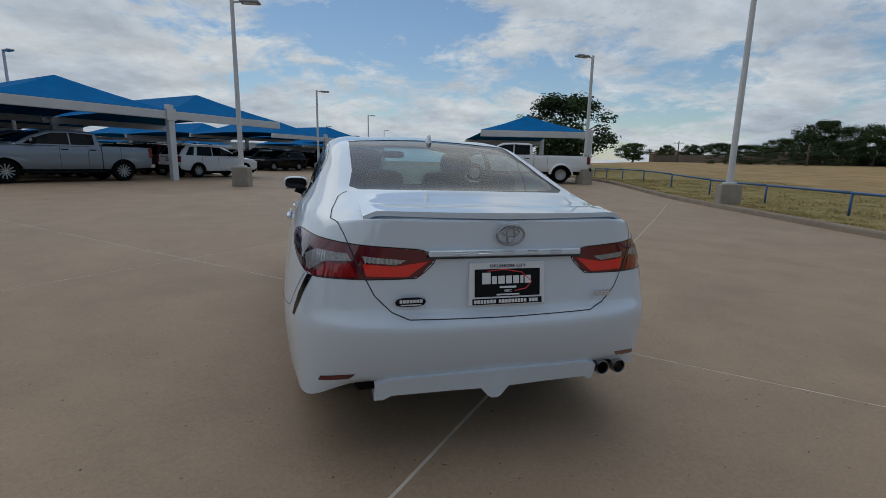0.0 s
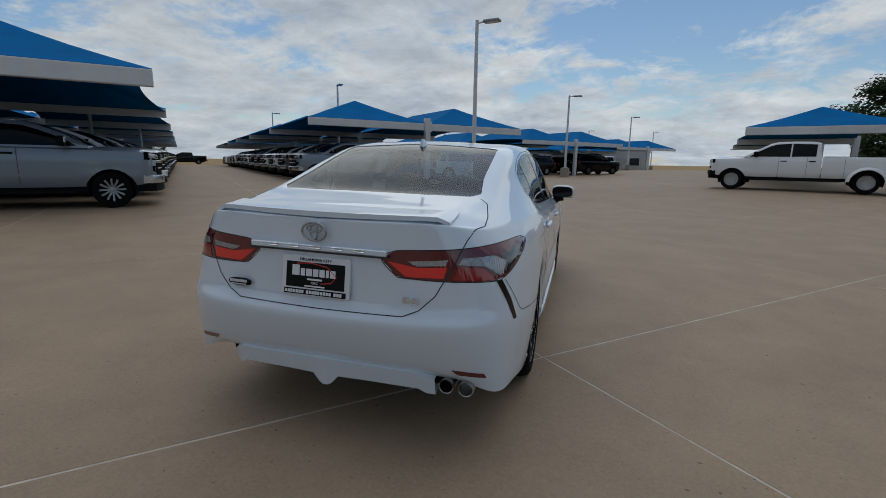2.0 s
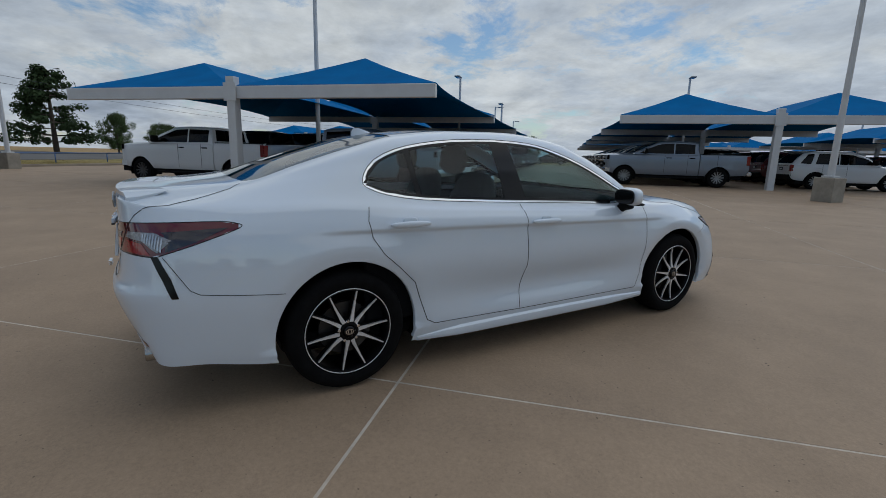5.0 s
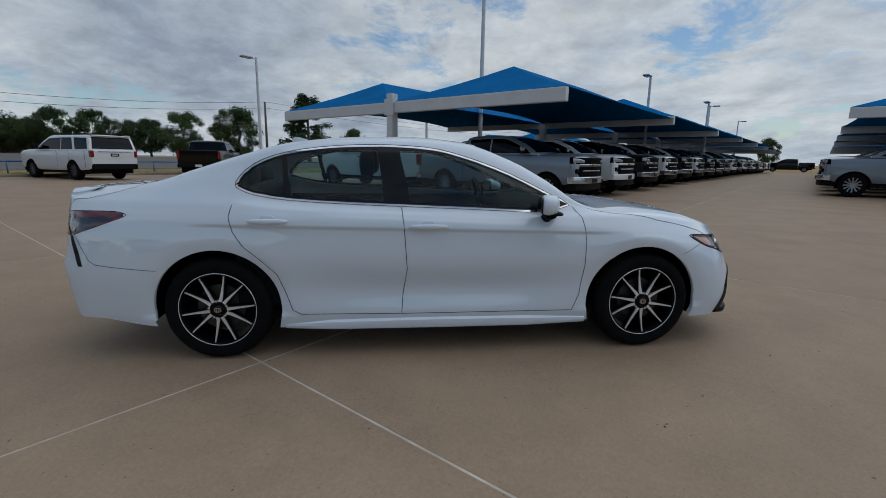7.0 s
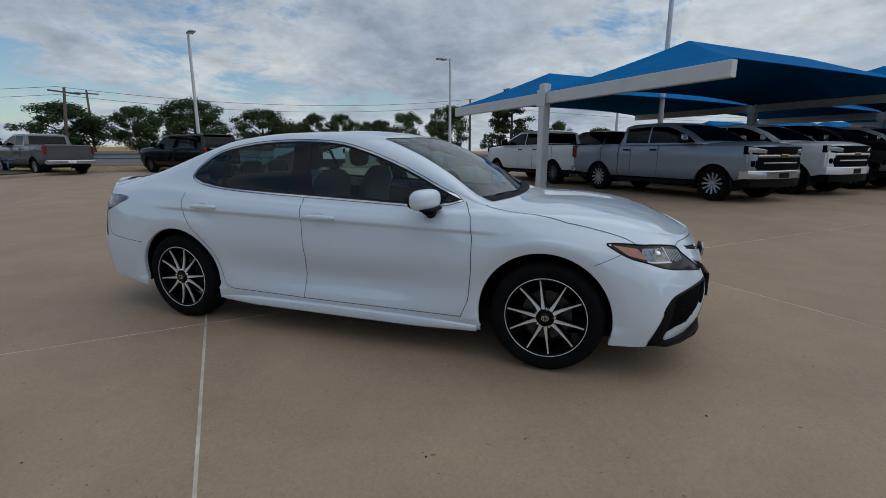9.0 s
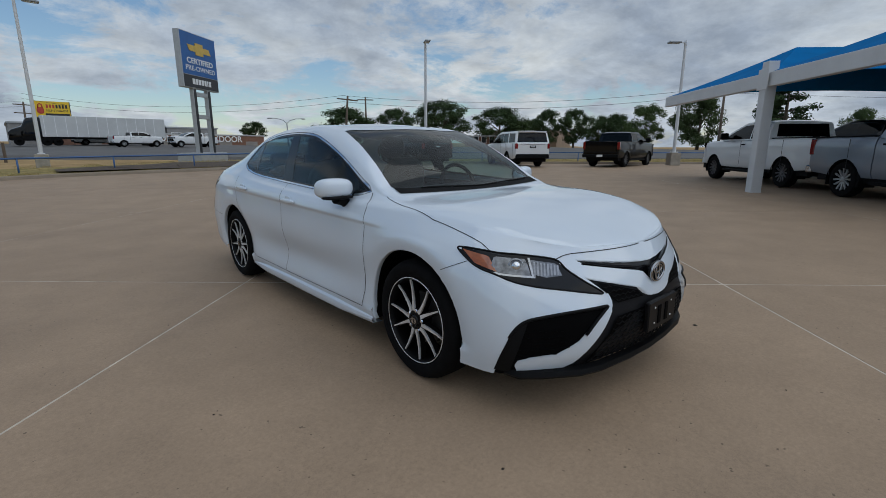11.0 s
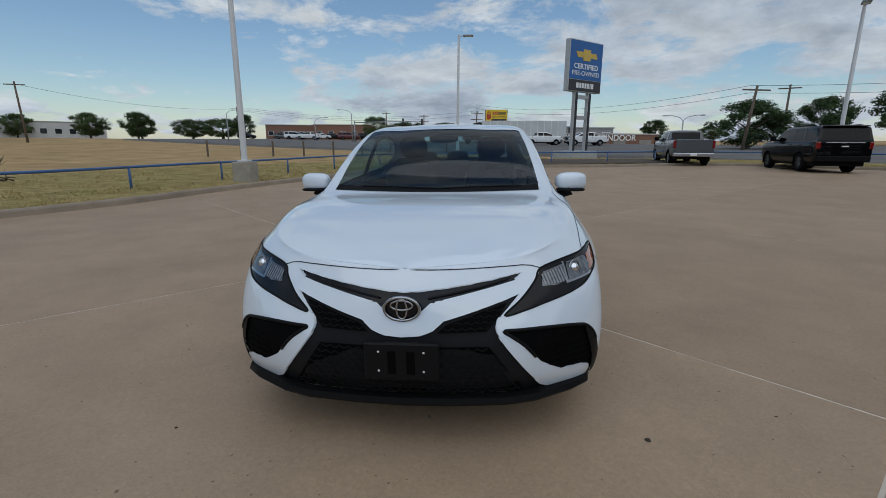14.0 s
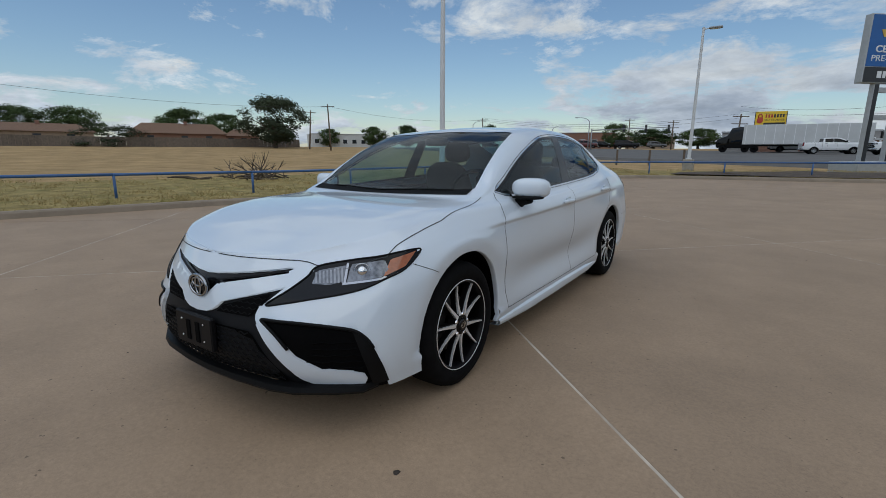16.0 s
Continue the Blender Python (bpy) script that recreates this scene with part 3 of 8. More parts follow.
def saloon_skin():
    """Half of the outer skin (x >= 0) as one closed net."""
    bm = bmesh.new()
    lines = [[Vector(p) for p in l] for l in BODY_LINES]
    flip = lambda p: Vector((-p.x, p.y, p.z))
    lines = [[flip(l[1])] + l + [flip(l[-2])] for l in lines]        # the outlines run on past the middle
    per, sub = 8, 7
    us = [k / per for k in range(17 * per + 1)]
    heights = [k / sub for k in range(3 * sub + 4)] + [3.5 + 0.04 * k for k in range(1, 26)] + [4.5 + 1 / 6 * k for k in range(1, 4)]
    grid = []
    for u in us:
        col = [spline(l, u + 1) for l in lines]
        row = []
        for k in heights:
            row.append(spline(col, k))
        y = col[-1].y
        sec = [col[-2], col[-1]]
        xe = col[-1].x
        for X, Z in ((TOP_X6, TOP_Z6), (TOP_X7, TOP_Z7), (TOP_X8, TOP_Z8)):
            sec.append(Vector((min(along(TOP_Y, X, y), xe * 0.98), y, along(TOP_Y, Z, y))))
        zc = along(TOP_Y, TOP_ZC, y)
        x8, z8 = sec[-1].x, sec[-1].z
        sec.append(Vector((x8 * 0.55, y, zc - (zc - z8) * 0.28)))
        sec.append(Vector((0, y, zc)))
        sec.append(Vector((-x8 * 0.55, y, zc - (zc - z8) * 0.28)))
        for k in range(1, 5 * sub + 1):
            p = spline(sec, 1 + k / sub)
            row.append(Vector((max(0, p.x), y if u not in (0, 17) else y, p.z)))
        # pressed crease along the flank: the panel steps in below it and swells out again towards the sill
        for p in row:
            if -1.62 < p.y < 1.22 and p.x > 0.8:
                zc = 0.874 - (p.y + 1.065) * 0.0236
                k = smooth01(p.y, -1.62, -1.35) * (1 - smooth01(p.y, 0.98, 1.22))
                p.x -= k * 0.012 * (1 - smooth01(p.z, zc - 0.018, zc + 0.008)) * smooth01(p.z, zc - 0.20, zc - 0.018)
        # rolled edge round the wheel arches
        for p in row:
            for yw in (-1.405, 1.395):
                r = math.hypot(p.y - yw, p.z - .335)
                if r < .47 and p.x > .7 and p.z > .30:
                    p.x -= (.46 - min(r, .46)) * 0.30
        if u in (0, 17):
            row = [Vector((0, p.y, p.z)) for p in row]
        grid.append([bm.verts.new(p) for p in row])
    for a, b in zip(grid, grid[1:]):
        for k in range(len(a) - 1):
            bm.faces.new((a[k], b[k], b[k + 1], a[k + 1]))
    bmesh.ops.remove_doubles(bm, verts=bm.verts, dist=0.0006)
    bmesh.ops.recalc_face_normals(bm, faces=bm.faces)
    if sum((f.normal.x * f.calc_area() for f in bm.faces)) < 0:
        bmesh.ops.reverse_faces(bm, faces=bm.faces)
    return bm


R2 = math.sqrt(0.5)
VIEWS = {"side": (Vector((0, 1, 0)), Vector((0, 0, 1))), "end": (Vector((1, 0, 0)), Vector((0, 0, 1))), "plan": (Vector((1, 0, 0)), Vector((0, 1, 0))),
         "rear_corner": (Vector((R2, R2, 0)), Vector((0, 0, 1))), "front_corner": (Vector((R2, -R2, 0)), Vector((0, 0, 1)))}


def inside(poly, p):
    c = False
    for (x0, y0), (x1, y1) in zip(poly, poly[1:] + poly[:1]):
        if (y0 > p[1]) != (y1 > p[1]) and p[0] < (x1 - x0) * (p[1] - y0) / (y1 - y0) + x0:
            c = not c
    return c


def round_poly(poly, n=3):
    """Softens a closed outline: Catmull-Rom with n steps a side."""
    P = [Vector(p) for p in poly]
    out = []
    for i in range(len(P)):
        a, b, c, d = P[i - 1], P[i], P[(i + 1) % len(P)], P[(i + 2) % len(P)]
        for k in range(n):
            t = k / n
            q = 0.5 * (2 * b + (c - a) * t + (2 * a - 5 * b + 4 * c - d) * t * t + (3 * b - a - 3 * c + d) * t ** 3)
            out.append((q.x, q.y))
    return out


def mark(bm, layer, view, poly, pid, where, over=(0,)):
    """Cuts the outline into the skin as seen in that view and gives the faces within it a number."""
    a, b = VIEWS[view]
    nrm_axis = a.cross(b)
    xs, ys = [p[0] for p in poly], [p[1] for p in poly]
    for (x0, y0), (x1, y1) in zip(poly, poly[1:] + poly[:1]):
        d = Vector((x1 - x0, y1 - y0))
        if d.length < 1e-5:
            continue
        pn = a * d.y - b * d.x
        pad = 0.004
        lo, hi = (min(x0, x1) - pad, min(y0, y1) - pad), (max(x0, x1) + pad, max(y0, y1) + pad)
        faces = []
        for f in bm.faces:
            if not where(f.calc_center_median()):
                continue
            us, vs = [v.co.dot(a) for v in f.verts], [v.co.dot(b) for v in f.verts]
            if max(us) < lo[0] or min(us) > hi[0] or max(vs) < lo[1] or min(vs) > hi[1]:
                continue
            faces.append(f)
        if not faces:
            continue
        geom = list({x for f in faces for x in (*f.verts, *f.edges)}) + faces
        bmesh.ops.bisect_plane(bm, geom=geom, plane_co=a * x0 + b * y0, plane_no=pn, dist=0.0002)
    for f in bm.faces:
        c = f.calc_center_median()
        if f[layer] in over and where(c):
            q = (c.dot(a), c.dot(b))
            if min(xs) <= q[0] <= max(xs) and min(ys) <= q[1] <= max(ys) and inside(poly, q):
                f[layer] = pid


DLO = round_poly([(-1.245, 1.085), (-1.15, 1.054), (-.95, 1.024), (-.6, 1.002), (-.2, .985), (.2, .968), (.5, .953), (.66, .95), (.885, .99), (.73, 1.075), (.48, 1.195), (.28, 1.272),
                  (.09, 1.33), (-.08, 1.362), (-.35, 1.376), (-.65, 1.368), (-.88, 1.342), (-1.06, 1.302), (-1.19, 1.243), (-1.265, 1.17), (-1.285, 1.115)], 2)


def shrink(poly, by):
    P = [Vector(p) for p in poly]
    area = sum(P[i - 1].x * P[i].y - P[i].x * P[i - 1].y for i in range(len(P)))
    out = []
    for i in range(len(P)):
        t = (P[(i + 1) % len(P)] - P[i - 1]).normalized()
        n = Vector((-t.y, t.x)) * (1 if area > 0 else -1)
        q = P[i] + n * by
        out.append((q.x, q.y))
    return out


TAIL_LAMP = [(-1.505, .888), (-1.47, .924), (-1.41, .934), (-1.23, .946), (-1.06, .954), (-.86, .958), (-.785, .95), (-.765, .928), (-.892, .866), (-1.025, .815), (-1.073, .806), (-1.23, .81), (-1.425, .815), (-1.46, .825)]
HEAD_LAMP = [(-.633, .782), (-.66, .792), (-.75, .786), (-.82, .778), (-.94, .768), (-1.08, .745), (-1.13, .703), (-1.205, .652), (-1.308, .588), (-1.22, .600), (-1.12, .618), (-1.0, .637), (-.893, .660), (-.80, .692), (-.71, .722)]
REAR_DOOR = [(-1.22, 1.10), (-1.285, 1.0), (-1.30, .93), (-1.28, .84), (-1.22, .75), (-1.13, .67), (-1.03, .57), (-.975, .42), (-.945, .33), (-.89, .30), (-.25, .29), (-.24, .42), (-.212, .59), (-.23, .87), (-.255, 1.06)]
FRONT_DOOR = [(-.255, 1.06), (-.23, .87), (-.212, .59), (-.24, .42), (-.25, .29), (.90, .29), (.945, .40), (.968, .60), (.97, .79), (.95, .91), (.90, .985), (.88, 1.02)]
FOG_POCKET = [(-1.325, .530), (-1.267, .530), (-1.15, .525), (-1.01, .510), (-.93, .490), (-.875, .435), (-.83, .33), (-.79, .18), (-.93, .18), (-.895, .275), (-.905, .302), (-.96, .320), (-1.095, .335), (-1.185, .382), (-1.26, .468), (-1.31, .514)]
MASK = [(-.01, .514), (.077, .521), (.122, .540), (.166, .577), (.257, .602), (.47, .662), (.40, .592), (.378, .570), (.371, .543), (.381, .512), (.445, .426), (.526, .322), (.56, .270), (.622, .235), (.80, .225), (.80, .15), (-.01, .15)]
SLOT = [(-.01, .685), (.074, .690), (.211, .703), (.352, .721), (.478, .739), (.451, .713), (.165, .657), (.109, .643), (.053, .594), (-.01, .574)]
TRUNK = [(-.01, .651), (.403, .655), (.47, .684), (.535, .748), (.562, .80), (.60, .87), (.633, .95), (.645, .98), (.66, 1.007), (.66, 1.1), (-.01, 1.1)]
WINDSCREEN = [(-.01, 1.075), (.33, 1.06), (.58, 1.01), (.665, .955), (.605, .52), (.572, .265), (.3, .305), (-.01, .315)]
REAR_GLASS = [(-.01, -.985), (.33, -.99), (.53, -1.03), (.542, -1.3), (.555, -1.6), (.585, -1.80), (.54, -1.86), (.3, -1.885), (-.01, -1.89)]


def circle(y, z, r, n=36):
    return [(y + r * math.cos(2 * math.pi * k / n), z + r * math.sin(2 * math.pi * k / n)) for k in range(n)]


def pick(bm, layer, pid):
    """A mesh of the faces with that number."""
    out = bmesh.new()
    vm = {}
    src = bm.verts.layers.float_vector.get("skin_normal")
    dst = out.verts.layers.float_vector.new("skin_normal") if src else None
    for f in bm.faces:
        if f[layer] == pid:
            vs = []
            for v in f.verts:
                if v not in vm:
                    vm[v] = out.verts.new(v.co)
                    if src:
                        vm[v][dst] = v[src]
                vs.append(vm[v])
            try:
                out.faces.new(vs)
            except ValueError:
                pass
    return out


def mirrored(bm):
    b = bm.copy()
    bmesh.ops.scale(b, vec=(-1, 1, 1), verts=b.verts)
    la = b.verts.layers.float_vector.get("skin_normal")
    if la:
        for v in b.verts:
            n = v[la].copy()
            v[la] = Vector((-n.x, n.y, n.z))
    bmesh.ops.reverse_faces(b, faces=b.faces)
    return b


def both(bm):
    """The half and its mirror in one mesh."""
    m = mirrored(bm)
    me = bpy.data.meshes.new("half")
    m.to_mesh(me)
    m.free()
    bm.from_mesh(me)
    bpy.data.meshes.remove(me)
    bmesh.ops.remove_doubles(bm, verts=bm.verts, dist=0.0006)
    return bm


def thicken(bm, depth, lip=True):
    """Turns the free edges of a panel inwards, so that it has a thickness."""
    bm.normal_update()
    edges = [e for e in bm.edges if e.is_boundary]
    normals = {v: v.normal.copy() for v in bm.verts}
    r = bmesh.ops.extrude_edge_only(bm, edges=edges)
    vs = [g for g in r["geom"] if isinstance(g, bmesh.types.BMVert)]
    old = {}
    for v in vs:
        for e in v.link_edges:
            o = e.other_vert(v)
            if o in normals:
                old[v] = normals[o]
    for v in vs:
        v.co -= old.get(v, Vector((0, 0, 0))) * depth
    return bm


def inset_panel(bm, by):
    bm.normal_update()
    move = [(v, v.normal * by) for v in bm.verts]
    for v, d in move:
        v.co -= d
    return bm


def ribbon(tree, pts, view, width=0.006, start=3.0, sign=1, lift=0.0012):
    """A narrow strip laid on the skin along a line seen in that view."""
    a, b = VIEWS[view]
    n = {"side": Vector((1, 0, 0)), "end": Vector((0, sign, 0)), "plan": Vector((0, 0, 1))}[view]
    dense = []
    for p, q in zip(pts, pts[1:]):
        p, q = Vector(p), Vector(q)
        k = max(1, int((q - p).length / 0.02))
        dense += [p + (q - p) * i / k for i in range(k)]
    dense.append(Vector(pts[-1]))
    bm = bmesh.new()
    rows = []
    hits = []
    for p in dense:
        loc, nor, _, _ = tree.ray_cast(a * p.x + b * p.y + n * start, -n)
        if loc is not None:
            hits.append((loc, nor))
    for i, (loc, nor) in enumerate(hits):
        t = (hits[min(i + 1, len(hits) - 1)][0] - hits[max(i - 1, 0)][0]).normalized()
        s = nor.cross(t).normalized() * width / 2
        rows.append((bm.verts.new(loc + s + nor * lift), bm.verts.new(loc + nor * (lift + 0.0008)), bm.verts.new(loc - s + nor * lift)))
    for r0, r1 in zip(rows, rows[1:]):
        for k in range(2):
            bm.faces.new((r0[k], r0[k + 1], r1[k + 1], r1[k]))
    return bm


def wheel_parts(car, x, y, side, z=0.335, R=0.335, turn=0):
    w = new("wheel")
    w.parent = car
    w.matrix_basis = Matrix.Translation((x, y, z)) @ (Matrix.Diagonal((side, 1, 1, 1)) if side > 0 else Matrix.Rotation(math.pi, 4, "Z"))
    tagged(w, "ten-spoke black and silver alloy wheel with low-profile tyre")
    # local: +x faces out, 0 is the outer face of the rim
    bm = bmesh.new()
    prof = [(-0.205, 0.235), (-0.225, 0.26), (-0.22, 0.30), (-0.205, 0.322), (-0.17, 0.333), (-0.10, 0.335), (-0.04, 0.333), (-0.008, 0.322), (0.008, 0.30), (0.010, 0.27), (0.0, 0.245), (-0.01, 0.234)]
    lathe(bm, prof, 56)
    part("tyre", bm, M_TYRE, w, smooth=True, angle=50)
    bm = bmesh.new()
    lathe(bm, [(-0.012, 0.240), (0.0, 0.240), (0.002, 0.232), (-0.006, 0.226), (-0.03, 0.222), (-0.20, 0.215)], 48)
    rim = part("rim", bm, M_RIMBLK, w, "black alloy rim", smooth=True, angle=40)
    bm = bmesh.new()
    lathe(bm, [(0.0005, 0.2405), (0.0025, 0.239), (0.0025, 0.2362), (0.0, 0.2352)], 48)
    part("rim_edge", bm, M_ALLOY, rim, smooth=True)
    for k in range(5):
        for s in (-1, 1):
            ang = 2 * math.pi * k / 5 + math.pi / 2 + radians(turn)
            for kind, w0, w1, dx, mname in (("base", 0.019, 0.012, -0.010, M_RIMBLK), ("face", 0.0135, 0.0036, 0.0, M_ALLOY)):
                bm = bmesh.new()
                pts = []
                for rr in (0.040, 0.075, 0.11, 0.165, 0.233):
                    off = s * (0.010 + 0.355 * max(0, rr - 0.05) ** 1.05)
                    hw = w1 + (w0 - w1) * (1 - (rr - 0.045) / 0.188) ** 1.6
                    xx = dx - 0.004 - 0.016 * math.sin((rr - 0.04) / 0.2 * math.pi) * 0.6
                    pts.append((rr, off, hw, xx))
                rows = []
                ca, sa = math.cos(ang), math.sin(ang)
                for rr, off, hw, xx in pts:
                    q = []
                    for o2, dxx in ((off - hw, -0.028), (off - hw * 0.85, 0), (off + hw * 0.85, 0), (off + hw, -0.028)):
                        q.append(bm.verts.new((xx + dxx, rr * ca - o2 * sa, rr * sa + o2 * ca)))
                    rows.append(q)
                for r0, r1 in zip(rows, rows[1:]):
                    for j in range(3):
                        bm.faces.new((r0[j], r0[j + 1], r1[j + 1], r1[j]))
                bmesh.ops.recalc_face_normals(bm, faces=bm.faces)
                part("spoke" if kind == "face" else "spoke_back", bm, mname, rim)
    bm = bmesh.new()
    lathe(bm, [(-0.05, 0.07), (-0.012, 0.066), (-0.004, 0.05), (-0.002, 0.036)], 32)
    part("hub", bm, M_RIMBLK, rim, smooth=True, angle=40)
    bm = bmesh.new()
    lathe(bm, [(-0.006, 0.031), (0.001, 0.030), (0.004, 0.024), (0.0045, 0.0)], 24)
    part("hub_cap", bm, M_GLOSSBLK, rim, smooth=True)
    bm = bmesh.new()
    for rx, ry in ((0.022, 0.016), (0.010, 0.016)):
        ring_strip(bm, 0, 0, rx, ry, 0.0035, 0.006)
    part("cap_emblem", bm, M_CHROME, rim)
    for k in range(5):
        a = 2 * math.pi * (k + 0.5) / 5 + math.pi / 2 + radians(turn)
        bm = bmesh.new()
        lathe(bm, [(-0.02, 0.011), (0.0, 0.011), (0.006, 0.008), (0.007, 0.0)], 8, centre=(-0.008, 0.056 * math.cos(a), 0.056 * math.sin(a)))
        part("lug_nut", bm, M_CHROME, rim)
    bm = bmesh.new()
    lathe(bm, [(-0.10, 0.06), (-0.075, 0.06), (-0.072, 0.148), (-0.095, 0.150), (-0.097, 0.06)], 36)
    part("brake_disc", bm, M_DISC, w, smooth=True, angle=30)
    return w


def ring_strip(bm, cy, cz, ry, rz, w, x):
    """A flat oval ring facing +x."""
    n = 32
    o = [bm.verts.new((x, cy + ry * math.cos(2 * math.pi * k / n), cz + rz * math.sin(2 * math.pi * k / n))) for k in range(n)]
    i = [bm.verts.new((x, cy + (ry - w) * math.cos(2 * math.pi * k / n), cz + (rz - w) * math.sin(2 * math.pi * k / n))) for k in range(n)]
    for k in range(n):
        bm.faces.new((o[k], o[(k + 1) % n], i[(k + 1) % n], i[k]))


def oval_ring(bm, c, ry, rz, rad, facing):
    """A rounded oval ring in the x-z plane (facing along y)."""
    n, m = 32, 6
    rings = []
    for k in range(n):
        a = 2 * math.pi * k / n
        p, d = Vector((c[0] + ry * math.cos(a), c[1], c[2] + rz * math.sin(a))), Vector((math.cos(a), 0, math.sin(a)))
        rings.append([bm.verts.new(p + d * rad * math.cos(2 * math.pi * j / m) + Vector((0, facing, 0)) * rad * math.sin(2 * math.pi * j / m)) for j in range(m)])
    for k in range(n):
        for j in range(m):
            bm.faces.new((rings[k][j], rings[(k + 1) % n][j], rings[(k + 1) % n][(j + 1) % m], rings[k][(j + 1) % m]))


def puff(bm, c, size, power=3.0, n=16, m=10):
    """A cushion shape: a superellipsoid."""
    rows = []
    for i in range(m + 1):
        ph = math.pi * (i / m - 0.5)
        row = []
        for k in range(n):
            th = 2 * math.pi * k / n
            f = lambda v: math.copysign(abs(v) ** (2 / power), v)
            row.append(bm.verts.new((c[0] + size[0] * f(math.cos(ph)) * f(math.cos(th)), c[1] + size[1] * f(math.cos(ph)) * f(math.sin(th)), c[2] + size[2] * f(math.sin(ph)))))
        rows.append(row)
    for r0, r1 in zip(rows, rows[1:]):
        for k in range(n):
            bm.faces.new((r0[k], r0[(k + 1) % n], r1[(k + 1) % n], r1[k]))
    bmesh.ops.remove_doubles(bm, verts=bm.verts, dist=0.0001)
    return bm


def settle(ob):
    """Shades a panel with the normals of the whole skin, so that no panel edge shows as a fold."""
    at = ob.data.attributes.get("skin_normal")
    if at:
        ns = [tuple(d.vector) for d in at.data]
        if all(n[0] or n[1] or n[2] for n in ns):
            ob.data.normals_split_custom_set_from_vertices(ns)
        ob.data.attributes.remove(ob.data.attributes["skin_normal"])
    return ob


def build_saloon():
    car = thing("saloon_car", pose(0, 0, 0, 0.36, 0.80, 0), "clean white four-door saloon car parked on tan concrete slabs", "car")
    bm = saloon_skin()
    tree = BVHTree.FromBMesh(bm)
    lay = bm.faces.layers.int.new("pid")
    bm.normal_update()
    skin_n = bm.verts.layers.float_vector.new("skin_normal")
    lay = bm.faces.layers.int["pid"]
    for v in bm.verts:
        n = v.normal.copy()
        if v.co.x < 0.001:
            n.x = 0
            n.normalize()
        v[skin_n] = n
    side = lambda c: c.x > 0.5
    anyw = lambda c: True
    for yy in (-1.405, 1.395):
        mark(bm, lay, "side", circle(yy, .335, .392), 99, side)
    bmesh.ops.delete(bm, geom=[f for f in bm.faces if f[lay] == 99], context="FACES")
    up = lambda c: c.z > 0.92 and c.x > 0.55 and abs(c.y + 0.2) < 1.3
    inner = shrink(DLO, 0.013)
    mark(bm, lay, "side", DLO, 1, up)                      # bright surround
    mark(bm, lay, "side", inner, 2, up, over=(1,))         # dark pillars and rubbers
    glass = shrink(DLO, 0.027)

    def clip(poly, y0, y1):
        """The stretch of a pane's outline between two lines across it."""
        def half(P, f):
            out = []
            for p, q in zip(P, P[1:] + P[:1]):
                fp, fq = f(p), f(q)
                if fp >= 0:
                    out.append(p)
                if fp * fq < 0:
                    t = fp / (fp - fq)
                    out.append((p[0] + (q[0] - p[0]) * t, p[1] + (q[1] - p[1]) * t))
            return out
        P = half(poly, lambda p: p[0] - (y0[0] + (y0[1] - y0[0]) * (p[1] - 0.95) / 0.45))
        return half(P, lambda p: (y1[0] + (y1[1] - y1[0]) * (p[1] - 0.95) / 0.45) - p[0])
    mark(bm, lay, "side", clip(glass, (-.17, -.27), (9, 9)), 3, up, over=(2,))       # front door pane
    mark(bm, lay, "side", clip(glass, (-.93, -.99), (-.345, -.405)), 4, up, over=(2,))   # rear door pane
    mark(bm, lay, "side", clip(glass, (-9, -9), (-.965, -1.025)), 5, up, over=(2,))      # quarter pane
    mark(bm, lay, "plan", WINDSCREEN, 6, lambda c: c.z > 0.98 and -.0 < c.y < 1.2)
    mark(bm, lay, "plan", REAR_GLASS, 7, lambda c: c.z > 1.05 and -2.0 < c.y < -.8)
    mark(bm, lay, "rear_corner", TAIL_LAMP, 8, lambda c: c.y < -1.7 and c.z < 1.0)
    mark(bm, lay, "front_corner", HEAD_LAMP, 9, lambda c: c.y > 1.5 and c.z < .9 and c.x > .3)
    front = lambda c: c.y > 1.75 and c.z < .82
    mark(bm, lay, "front_corner", FOG_POCKET, 10, front)
    mark(bm, lay, "end", MASK, 11, front)
    mark(bm, lay, "end", SLOT, 12, front)
    mark(bm, lay, "end", TRUNK, 13, lambda c: c.y < -2.1)
    mark(bm, lay, "plan", [(-.01, -2.6), (.64, -2.6), (.66, -2.3), (.69, -2.2), (.68, -2.09), (.645, -1.93), (.56, -1.90), (.3, -1.925), (-.01, -1.93)], 13, lambda c: c.y < -1.85 and c.z > 1.0)
    mark(bm, lay, "side", REAR_DOOR, 14, side)
    mark(bm, lay, "side", FRONT_DOOR, 15, side)
    hood = [(-.01, 1.12), (.35, 1.11), (.62, 1.06), (.745, 1.02), (.775, 1.235), (.795, 1.5), (.783, 1.68), (.77, 1.82), (.77, 1.89), (.70, 2.0), (.58, 2.1), (.58, 2.4), (-.01, 2.4)]
    nose_edge = [(0, .762), (.118, .762), (.258, .764), (.378, .766), (.479, .765), (.519, .759), (.56, .745)]
    mark(bm, lay, "plan", hood, 16, lambda c: c.z > .70 and c.y > 1.0)
    mark(bm, lay, "end", [(-.01, .762)] + nose_edge[1:] + [(.60, .72), (.60, .5), (-.01, .5)], 17, lambda c: c.y > 1.9 and c.z < .84, over=(16,))
    mark(bm, lay, "side", [(1.64, .1), (1.662, .674), (1.72, .70), (1.80, .74), (2.6, .80), (2.6, .1)], 17, lambda c: c.y > 1.6 and c.z < .84)
